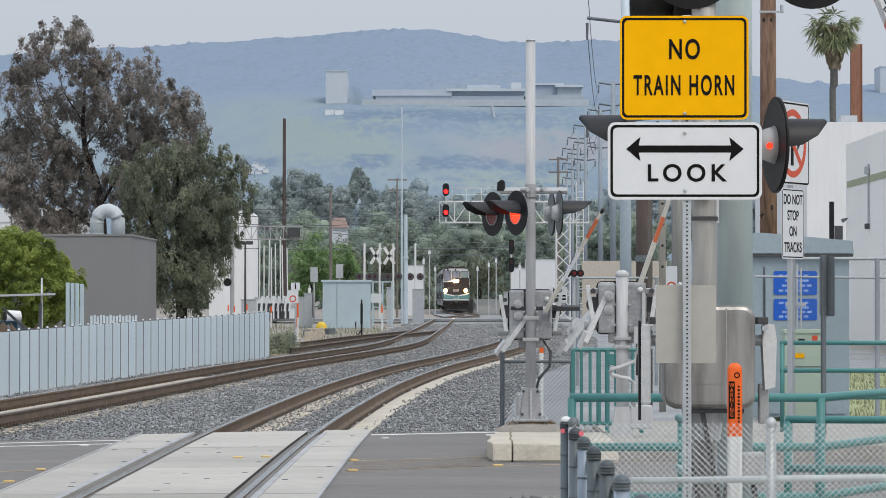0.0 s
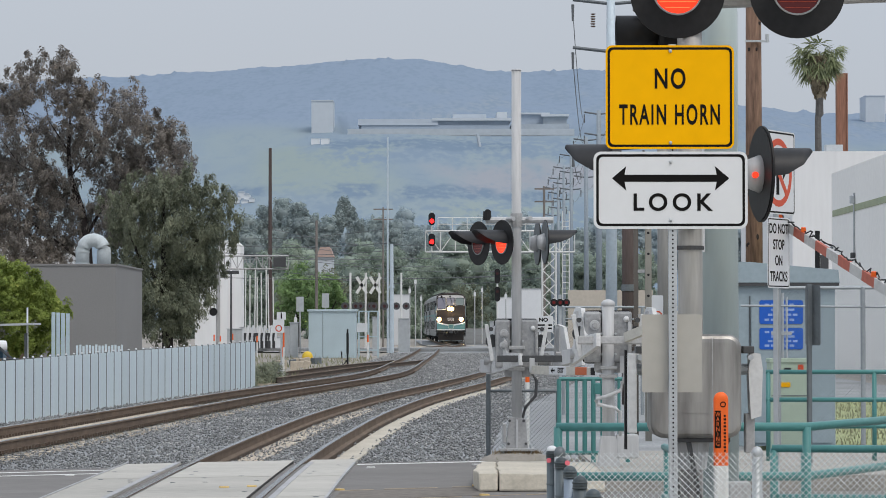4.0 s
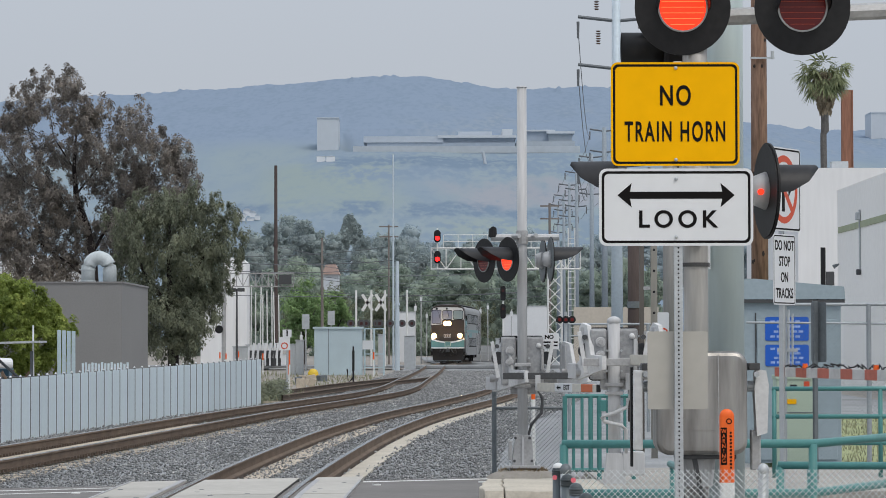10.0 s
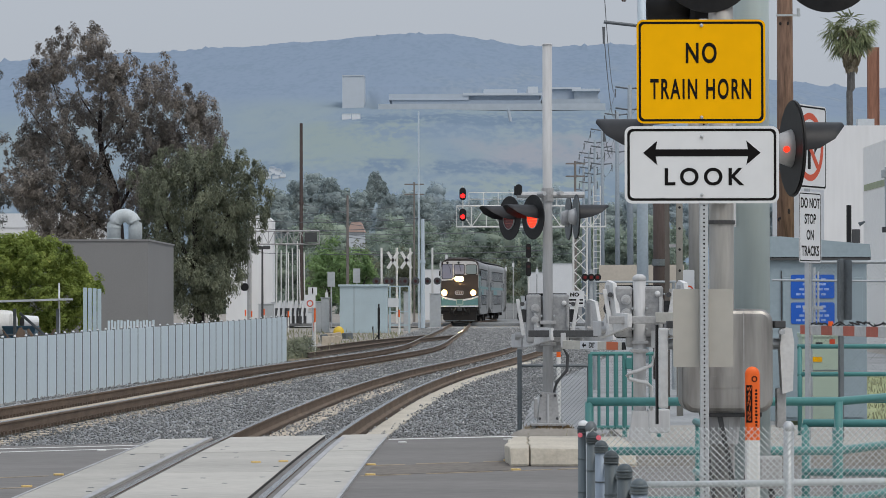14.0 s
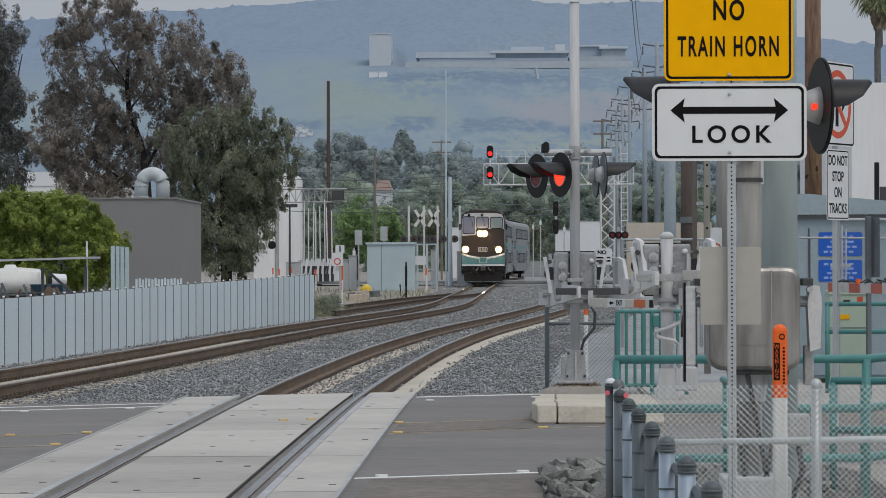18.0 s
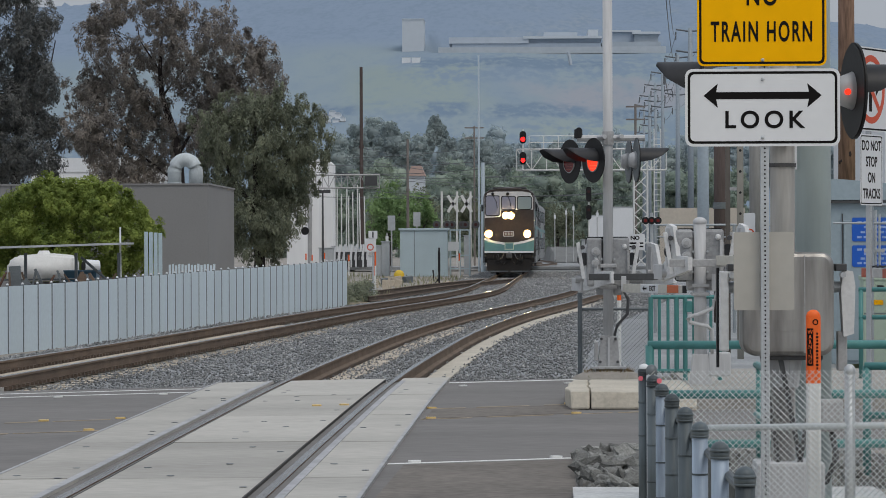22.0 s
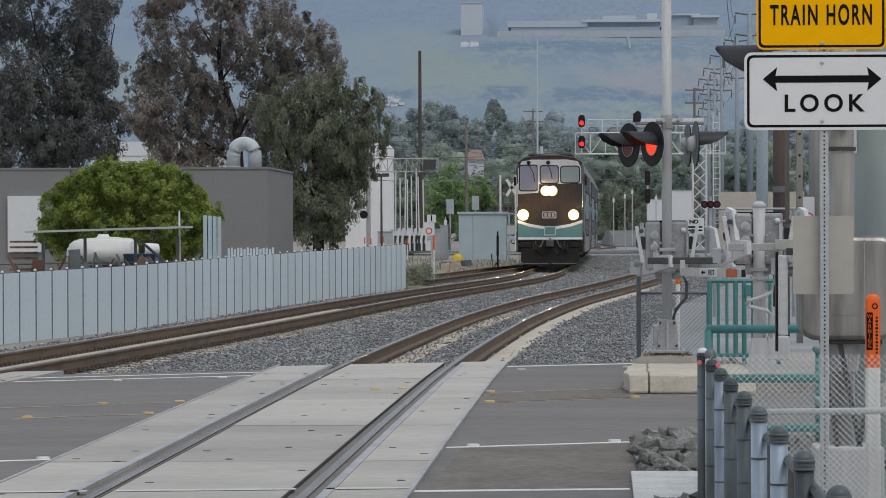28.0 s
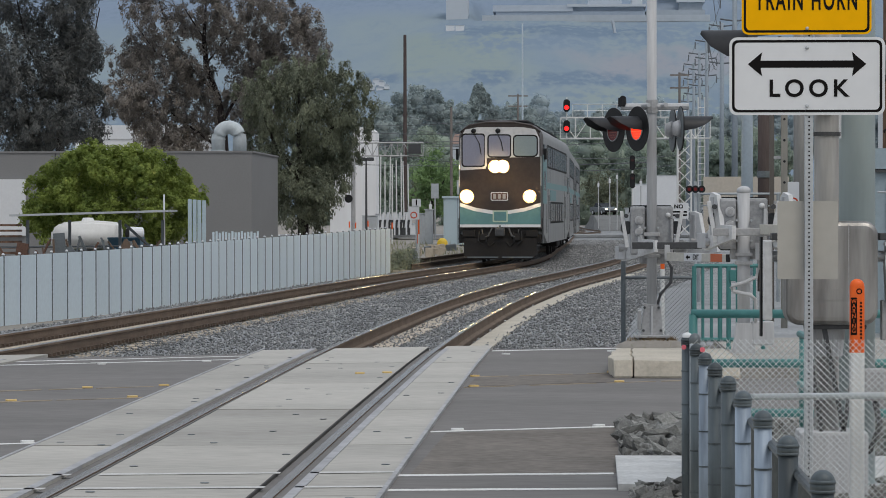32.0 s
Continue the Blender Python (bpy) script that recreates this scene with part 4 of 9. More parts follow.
def build_mast_a():
    d = 41.5
    t = thing("crossing_signal_mast", "grey steel mast with two pairs of red flashing lights and gate", "crossing signal", pose(1.190, d, 0.2))
    z = lambda v: v - 0.2
    part("pole", rod((0, 0, z(0.1)), (0, 0, z(5.292)), 0.069, 0.066, 18), ALU, t, "", True)
    part("cap", rod((0, 0, z(5.292)), (0, 0, z(5.307)), 0.075, 0.06, 18), ALU, t)
    part("base_plate", box((0, 0, -0.06), (0.47, 0.44, 0.035), bevel=0.008), ALU_DARK, t)
    part("base_casting", slab([(-0.15, -0.045), (0.15, -0.045), (0.115, 0.36), (-0.1, 0.38)], -0.12, 0.12, None, UPRIGHT), ALU_DARK, t, "flared cast mast base")
    part("base_door", box((-0.17, -0.02, 0.16), (0.05, 0.2, 0.26), bevel=0.015), ALU_DARK, t, "small cover on the mast base")
    for x_, z_ in ((-0.1, 0.33), (0.09, 0.33), (-0.115, 0.02), (0.12, 0.02)):
        part("casting_bolt", rod((x_, -0.115, z_), (x_, -0.14, z_), 0.02, None, 6), DARK_METAL, t)
    part("rib", slab([(-0.012, -0.045), (0.012, -0.045), (0.012, 0.34), (-0.012, 0.36)], 0.115, 0.15, None, UPRIGHT), ALU, t)
    for s in ((-0.19, -0.17), (0.19, -0.17), (-0.19, 0.17), (0.19, 0.17)):
        part("anchor_bolt", rod((*s, -0.12), (*s, 0.0), 0.018, n=6), GALV, t)
    za = z(3.250)
    part("crossarm", tube([(-0.42, 0, za), (0.5, 0, za)], 0.045), ALU, t)
    part("clamp", rod((0, 0, za - 0.09), (0, 0, za + 0.09), 0.085), ALU_DARK, t)
    zl = z(2.943)
    # left pair faces the road to the left; right pair the other way
    for cx, turn in ((0.829 - 1.190, -62), (1.535 - 1.190, 97)):
        rot = Matrix.Translation((cx, 0, zl)) @ pose(0, 0, 0, 0, 0, turn)
        part("pair_arm", tube([rot @ Vector((-0.3, 0.2, 0.32)), rot @ Vector((0.3, 0.2, 0.32))], 0.03), ALU, t)
        for s in (-1, 1):
            flasher(t, rot @ Matrix.Translation((s * 0.33, 0, 0)), s > 0, 0.42, turn > 0)
    part("peep_lens", ball((1.635 - 1.190, -0.36, zl + 0.03), 0.035, None, 10, 6), RED_LAMP, t, "small lit red side lens")
    part("bell", rod((0.791 - 1.190, 0, za), (0.791 - 1.190, 0, za + 0.12), 0.06, 0.055, 14), BLACK, t, "black warning bell")
    zm = z(1.569)
    gate_box(t, 0.24, zm, 0.58, 0.66)
    part("clamp", box((0, 0, zm - 0.05), (0.22, 0.18, 0.05), bevel=0.01), ALU_DARK, t)
    part("clamp", box((0, 0, zm - 0.34), (0.22, 0.18, 0.05), bevel=0.01), ALU_DARK, t)
    part("cable", tube([(0.14, 0.1, zm - 0.3), (0.27, 0.02, zm - 0.5), (0.26, 0.0, zm - 0.7), (0.12, 0, zm - 0.86), (0.08, 0.02, zm - 1.0)], 0.022), DARK_METAL, t)
    mk = Matrix.Translation((0.385, 0.03, zm + 0.27)) @ UPRIGHT
    part("notice", slab(rounded(0.23, 0.22, 0.02), -0.002, 0, None, mk), SIGN_WHITE, t)
    words("NO", 0.07, SIGN_BLACK, t, mk @ Matrix.Translation((-0.02, 0.055, 0.0012)), 1.1, fat=0.003)
    bm = bmesh.new()
    for i in range(2):
        box((0, -0.015 - i * 0.045, 0.001), (0.19, 0.022, 0.001), bm, mk)
    part("small_print", bm, SIGN_BLACK, t)
    part("footing", slab(rounded(0.36, 0.36, 0.08), -0.5, -0.08), DIRT, t, "dusty concrete footing")
    part("dirt_mound", ball((0, 0, -0.3), 0.5, None, 20, 10, (1.1, 0.9, 0.46)), DIRT, t, "mound of brown dirt round the footing", True)
    g, turn = gate_arm(t, 1.95, 0.42, ((0, 0.3, ARM_BEIGE), (0.3, 0.58, SIGN_WHITE), (0.58, 0.72, ARM_BEIGE), (0.72, 0.9, ORANGE_TAPE), (0.9, 0.96, ARM_BEIGE), (0.96, 1.0, BLACK)), 28, -0.11)
    part("arm_bracket", box((0, 0.33, -0.05), (0.07, 0.08, 0.2), bevel=0.008), ALU, g)
    side = turn @ Matrix.Translation((0.024, 1.07, -0.11)) @ Matrix(((0, 0, 1, 0), (1, 0, 0, 0), (0, 1, 0, 0), (0, 0, 0, 1)))
    words("EXIT", 0.095, SIGN_BLACK, g, side @ Matrix.Translation((0.06, 0, 0.0)), 0.8, fat=0.002)
    part("exit_arrow", slab([(-0.2, 0), (-0.15, 0.035), (-0.15, 0.012), (-0.09, 0.012), (-0.09, -0.012), (-0.15, -0.012), (-0.15, -0.035)], 0.0, 0.001, None, side), SIGN_BLACK, g)
    return t, g


def build_mast_b():
    d = 36.0
    t = thing("pedestrian_gate_mast", "short grey pedestrian gate mast with cast mechanism box", "crossing gate", pose(2.111, d, 0.1))
    z = lambda v: v - 0.1
    part("pole", rod((0, 0, 0), (0, 0, z(2.070)), 0.075, 0.075, 18), ALU, t, "", True)
    part("cap", ball((0, 0, z(2.070)), 0.085, None, 14, 8, (1, 1, 0.7)), ALU, t, "", True)
    bm = slab([(-0.14, 0), (0.14, 0), (0.085, 0.42), (-0.085, 0.42)], -0.12, 0.12, None, UPRIGHT)
    part("base_casting", bm, ALU, t)
    part("base_plate", box((0, 0, 0.02), (0.5, 0.46, 0.04), bevel=0.008), ALU_DARK, t)
    part("junction_box", box((0.22, -0.02, 0.3), (0.26, 0.22, 0.28), bevel=0.02), ALU, t)
    zm = z(1.684)
    gate_box(t, 0.2, zm, 0.56, 0.6)
    part("clamp", box((0, 0, zm - 0.36), (0.2, 0.2, 0.04), bevel=0.008), ALU_DARK, t)
    part("clamp", box((0, 0, zm - 0.46), (0.2, 0.2, 0.04), bevel=0.008), ALU_DARK, t)
    part("conduit", tube([(0.2, -0.02, z(1.4)), (0.19, -0.06, z(1.24)), (0.14, -0.1, z(1.06)), (-0.03, -0.14, z(0.985)), (-0.13, -0.14, z(0.965)), (-0.155, -0.14, z(0.935)), (-0.13, -0.14, z(0.9)), (-0.03, -0.15, z(0.87)), (0.07, -0.16, z(0.855)), (0.125, -0.16, z(0.8)), (0.135, -0.14, z(0.62)), (0.13, -0.1, z(0.5))], 0.024), ALU, t, "bent grey conduit", True)
    part("hanger_bar", box((0.242, -0.12, z(1.48)), (0.034, 0.03, 0.76), bevel=0.005), ALU, t, "pale upright flat bar")
    part("bolt_plate", box((0.19, -0.1, z(1.36)), (0.12, 0.03, 0.2), bevel=0.006), ALU, t)
    g, turn = gate_arm(t, 2.18, 0.42, ((0, 0.33, ARM_BEIGE), (0.33, 0.5, ORANGE_TAPE), (0.5, 0.62, ARM_BEIGE), (0.62, 0.8, ORANGE_TAPE), (0.8, 0.96, ARM_BEIGE), (0.96, 1.0, BLACK)), 18.5, bar=ALU_DARK, aside=-0.09)
    return t, g


def build_mast_c():
    d = 19.2
    x0 = 1.644
    t = thing("gate_signal_mast", "stainless gate mechanism on a steel mast with flashing lights", "crossing signal", pose(x0, d, 0))
    part("pole", rod((0, 0.02, 0), (0, 0.02, 4.6), 0.078, 0.078, 20), STAINED, t, "", True)
    for zz in (2.3, 2.55):
        part("clamp", rod((0, 0.02, zz), (0, 0.02, zz + 0.025), 0.088, None, 20), DARK_METAL, t)
    # mechanism
    w, h = 0.568, 0.646
    xm, zm = 1.662 - x0, 1.446
    bm = slab(rounded(w, h, 0.085, 8), -0.2, 0.2, None, Matrix.Translation((xm, 0.0, zm)) @ UPRIGHT)
    bmesh.ops.bevel(bm, geom=[e for e in bm.edges if abs(e.verts[0].co.y - e.verts[1].co.y) < 1e-5 and e.calc_length() < 0.7], offset=0.05, segments=4, profile=0.6, affect="EDGES")
    part("mechanism", bm, STAINLESS, t, "rounded stainless steel gate mechanism")
    part("seam", box((xm + 0.1, -0.201, zm), (0.006, 0.006, h * 0.94)), ALU_DARK, t)
    part("base_flange", box((xm + 0.04, 0.0, zm - h / 2 - 0.012), (w * 0.62, 0.3, 0.03), bevel=0.008), DARK_METAL, t, "dark mounting flange")
    part("mounting_neck", rod((0, 0.02, zm - h / 2 - 0.2), (0, 0.02, zm - h / 2 - 0.02), 0.1, 0.12, 20), ALU, t)
    mm = Matrix.Translation((xm - 0.02, -0.2025, 1.315)) @ UPRIGHT
    part("embossed_panel", slab(rounded(0.2, 0.07, 0.01), -0.001, 0.002, None, mm), STAINLESS, t)
    for s in (-1, 1):
        part("bracket", box((xm + s * 0.335, -0.05, 1.672), (0.07, 0.14, 0.045), bevel=0.006), DARK_METAL, t)
        part("bracket_bolt", rod((xm + s * 0.345, -0.14, 1.625), (xm + s * 0.345, -0.08, 1.625), 0.02, n=6), GALV, t)
        part("shaft", rod((xm + s * 0.28, 0, 1.549), (xm + s * 0.39, 0, 1.549), 0.035, None, 14), GALV, t)
    part("side_arm", slab([(-0.03, -0.22), (0.035, -0.2), (0.045, 0.1), (0.03, 0.19), (-0.03, 0.2), (-0.045, 0.08)], -0.07, 0.07, None, Matrix.Translation((2.045 - x0, 0, 1.457)) @ UPRIGHT), CAST, t, "pale cast side arm")
    part("side_arm", box((1.268 - x0, -0.06, 1.40), (0.06, 0.12, 0.50), bevel=0.012), CAST, t, "pale cast side arm")
    part("arm_edge", box((1.232 - x0, -0.04, 1.36), (0.014, 0.1, 0.62)), BLACK, t)
    part("arm_foot", box((2.013 - x0, 0.02, 1.148), (0.06, 0.1, 0.249), bevel=0.01), ALU_DARK, t)
    for xa, xb in ((-0.16, -0.02), (-0.05, 0.13), (0.2, 0.02)):
        part("brace", box((0, 0, 0), (0.03, 0.03, 0.95), None, Matrix.Translation((xm + (xa + xb) / 2, -0.12, 0.66)) @ Matrix.Rotation(math.atan2(xb - xa, -0.95), 4, "Y")), DARK_METAL, t, "dark steel strut")
    part("junction_box", box((xm + 0.27, -0.1, 0.75), (0.14, 0.14, 0.2), bevel=0.015), ALU_DARK, t)
    part("flexible_conduit", tube([(xm + 0.27, -0.12, 0.66), (xm + 0.3, -0.14, 0.5), (xm + 0.24, -0.12, 0.34), (xm + 0.12, -0.1, 0.3)], 0.02), DARK_METAL, t, "", True)
    part("cable_clamp", box((-0.05, -0.07, 2.45), (0.16, 0.05, 0.035), bevel=0.006), DARK_METAL, t)
    part("foundation", box((0.03, 0, 0.23), (0.42, 0.44, 0.46), bevel=0.015), ALU, t, "pale grey steel foundation box")
    # facing lights high on the mast
    zl = 3.929
    part("crossarm", tube([(1.300 - x0, 0.22, zl - 0.05), (3.253 - x0, 0.22, zl + 0.02)], 0.055), ALU_DARK, t)
    for xx in (1224, 1436):
        flasher(t, Matrix.Translation(((xx - 784) * 19.2 / 5407 - x0, -0.06, zl)), xx < 1300, 0.34)
    # lights to both sides, low behind the white sign
    zs = 2.771
    flasher(t, Matrix.Translation((2.088 - x0, -0.1, zs)) @ pose(0, 0, 0, 0, 0, 99), True, 0.30)
    flasher(t, Matrix.Translation((1.165 - x0, 0.02, zs + 0.03)) @ pose(0, 0, 0, 0, 0, -100), True, 0.30)
    part("crossarm", tube([(1.165 - x0, 0.1, zs), (2.088 - x0, 0.1, zs)], 0.04), ALU_DARK, t)
    # tunnel visor of a light that faces along the road
    zv, bm = 3.705, bmesh.new()
    rings = [[bm.verts.new((xx, 0.3 + rr * math.cos(k * math.tau / 28), zv + rr * math.sin(k * math.tau / 28))) for k in range(28)] for xx, rr in ((1.197 - x0, 0.096), (1.197 - x0, 0.102), (1.464 - x0, 0.102), (1.464 - x0, 0.0965))]
    for p, q in zip(rings, rings[1:] + rings[:1]):
        for k in range(28):
            bm.faces.new((p[k], p[(k + 1) % 28], q[(k + 1) % 28], q[k]))
    bmesh.ops.recalc_face_normals(bm, faces=bm.faces)
    part("tunnel_visor", bm, BLACK, t, "black tubular visor", True)
    part("housing", box((1.554 - x0, 0.3, zv - 0.02), (0.18, 0.24, 0.24), bevel=0.03), BLACK, t)
    part("peep_lens", rod((2.03 - x0, -0.2, 2.76), (2.03 - x0, -0.235, 2.76), 0.02, None, 12), RED_LAMP, t, "small lit red side lens")
    # side pole of the cantilever
    p = thing("cantilever_pole", "thick pale grey-green steel pole of the signal cantilever", "pole", pose(1.893, 19.9, 0))
    part("pole", rod((0, 0, 0), (0, 0, 6.4), 0.125, 0.121, 28), POLE_PAINT, p, "", True)
    part("base_plate", box((0, 0, 0.03), (0.5, 0.5, 0.06), bevel=0.008), GALV, p)
    part("cantilever_arm", tube([(0, 0, 6.1), (7, -1, 6.4)], 0.11), POLE_PAINT, p)
    part("ladder_strip", box((-0.114, -0.09, 2.9), (0.02, 0.02, 1.2)), SIGN_WHITE, p)


def build_road_gate():
    t = thing("road_gate", "roadside gate mast with a long striped boom", "crossing gate", pose(5.05, 27, 0))
    part("pole", rod((0.5, 0, 0), (0.5, 0, 2.2), 0.07, None, 16), ALU, t)
    part("mechanism", box((0.5, 0.05, 1.2), (0.5, 0.34, 0.7), bevel=0.05), ALU_DARK, t)
    g, turn = gate_arm(t, 7.1, 0.2)
    for yy in (6.85, 6.0, 3.6):
        part("boom_lamp", rod((0, yy, 0.12), (0, yy, 0.17), 0.03, 0.026, 10), ORANGE, g, "small red-orange lamp on the boom")
    wrap = random.Random(6)
    part("lamp_cable", tube([(wrap.uniform(-0.035, 0.035), 0.4 + i * 0.055, 0.128 + wrap.uniform(-0.012, 0.05)) for i in range(118)], 0.008, 4), BLACK, g, "tangled black cable along the boom")
    return t, g


MAST_A, ARM_A = build_mast_a()
MAST_B, ARM_B = build_mast_b()
build_mast_c()
ROAD_GATE, ROAD_ARM = build_road_gate()

# ---------------------------------------------------------------- fences and rails near the crossing
def wire_mesh(p0, p1, z0, z1, pitch=0.05, r=0.0024):
    """Chain link between two points: two sets of slanting wires, each a thin three-sided bar, slightly apart."""
    p0, p1 = Vector(p0), Vector(p1)
    u = (p1 - p0).normalized()
    nrm = u.cross(Vector((0, 0, 1)))
    W, H = (p1 - p0).length, z1 - z0
    vs, fs = [], []
    def bar(a, b):
        k = len(vs)
        d = (b - a).normalized()
        e = d.cross(nrm).normalized()
        for q in (a, b):
            vs.extend([tuple(q + e * r), tuple(q - e * r * 0.5 + nrm * r), tuple(q - e * r * 0.5 - nrm * r)])
        for j in range(3):
            fs.append((k + j, k + (j + 1) % 3, k + 3 + (j + 1) % 3, k + 3 + j))
    s = -H
    while s < W:
        a0, a1 = max(0, -s), min(H, W - s)
        if a1 > a0:
            bar(p0 + u * (s + a0) + Vector((0, 0, z0 + a0)) + nrm * r, p0 + u * (s + a1) + Vector((0, 0, z0 + a1)) + nrm * r)
            bar(p0 + u * (W - s - a0) + Vector((0, 0, z0 + a0)) - nrm * r, p0 + u * (W - s - a1) + Vector((0, 0, z0 + a1)) - nrm * r)
        s += pitch
    return vs, fs


PINK = mat("pink_patch", (0.75, 0.16, 0.2), 0.4, var=0.05, bump=0)
WIRE = mat("bright_galvanised_wire", (0.6, 0.64, 0.65), 0.45, 0.3, var=0.12, big=4, fine=30, bump=0)


POST_BLUE = mat("blotched_blue_post", (0.24, 0.29, 0.35), 0.5, 0.3, var=0.75, big=7, fine=18, bump=0.06, streak=True)


def build_near_fence():
    t = thing("chain_link_fence", "low weathered chain-link fence with domed post caps beside the track", "fence", pose(0.7, 0, 0))
    pole = cap = None
    for y in (17.4, 16.2, 15.2, 14.2, 13.05, 11.98, 10.78, 9.58, 8.3, 7.0, 5.6):
        if pole is None:
            pole = part("fence_post", rod((0, 0, 0), (0, 0, 1.1), 0.0315, None, 16), POST_STEEL, t, "", True)
            pole.matrix_basis = pose(0, y, 0)
            bm = rod((0, 0, 1.07), (0, 0, 1.1), 0.0345, None, 18)
            rod((0, 0, 1.093), (0, 0, 1.103), 0.0375, 0.035, 18, bm)
            rod((0, 0, 1.068), (0, 0, 1.076), 0.036, 0.0345, 18, bm)
            ball((0, 0, 1.1), 0.0335, bm, 16, 10, (1, 1, 0.9))
            cap = part("post_cap", bm, POST_STEEL, t, "domed cap", True)
            cap.matrix_basis = pose(0, y, 0)
            band = part("tension_band", rod((0, 0, 0.92), (0, 0, 0.927), 0.0335, None, 16), POST_STEEL, t)
            band.matrix_basis = pose(0, y, 0)
        else:
            if round(y, 2) in (15.2, 11.98, 10.78):
                part("fence_post", rod((0, y, 0), (0, y, 1.1), 0.0315, None, 16), POST_BLUE, t, "blotched bluish galvanised post", True)
            else:
                share("fence_post", pole, t, pose(0, y, 0))
            share("post_cap", cap, t, pose(0, y, 0))
            share("tension_band", band, t, pose(0, y, 0))
        for dz in (-0.16 - 0.05 * (y % 0.7), -0.36, -0.58):
            share("tension_band", band, t, pose(0, y, dz))
    # two small pink patches near the tops of the first posts
    for x_, y_, z_ in ((-0.02, 17.362, 1.06), (0.03, 16.15, 1.1)):
        part("reflector", slab(rounded(0.026, 0.026, 0.01), -0.002, 0.002, None, Matrix.Translation((x_, y_, z_)) @ UPRIGHT), PINK, t, "small pink patch")
    part("pale_cap", ball((0, 17.4, 1.118), 0.031, None, 14, 8, (1, 1, 0.8)), SIGN_WHITE, t, "pale domed cap", True)
    part("top_rail", tube([(0.03, 5.6, 1.01), (0.03, 17.4, 1.01)], 0.016, 10), POST_STEEL, t)
    vs, fs = wire_mesh((0.06, 5.6, 0), (0.06, 17.4, 0), 0.05, 1.0, 0.05, 0.0021)
    mesh_ob("wire_mesh", vs, fs, GALV_DARK, t)
    # the run across, in front of the marker
    t = thing("chain_link_fence", "low galvanised chain-link fence across the path end", "fence", pose(0, 17.3, 0))
    for x in (0.74, 1.859, 3.3):
        part("fence_post", rod((x, 0.03, 0), (x, 0.03, 1.1), 0.03, None, 14), GALV, t, "", True)
        part("post_cap", ball((x, 0.03, 1.1), 0.034, None, 14, 8, (1, 1, 1.2)), GALV if x > 1 else GALV_DARK, t, "", True)
    part("middle_rail", tube([(0.72, 0.03, 0.775), (3.4, 0.03, 0.81)], 0.019, 12), WIRE, t, "bright galvanised middle rail", True)
    vs, fs = wire_mesh((0.72, 0, 0), (3.4, 0, 0), 0.03, 1.105, 0.036, 0.0021)
    mesh_ob("wire_mesh", vs, fs, WIRE, t)


def railing(name, label, pts, heights, posts, r=0.03, group="teal railings"):
    """A tubular railing along a line of (x, y) with bars at the given heights and posts at the given points."""
    t = thing(name, label, "railing", pose(pts[0][0], pts[0][1], 0), group)
    o = Vector((pts[0][0], pts[0][1], 0))
    for h in heights:
        part("bar", tube([Vector((x, y, h)) - o for x, y in pts], r), TEAL, t, "", True)
    for x, y in posts:
        part("post", rod(Vector((x, y, 0)) - o, Vector((x, y, heights[0])) - o, r, None, 12), TEAL, t, "", True)
    return t


FENCE_PIPE = mat("dull_fence_pipe", (0.33, 0.36, 0.38), 0.5, 0.35, var=0.2, big=3, fine=30, bump=0.04)


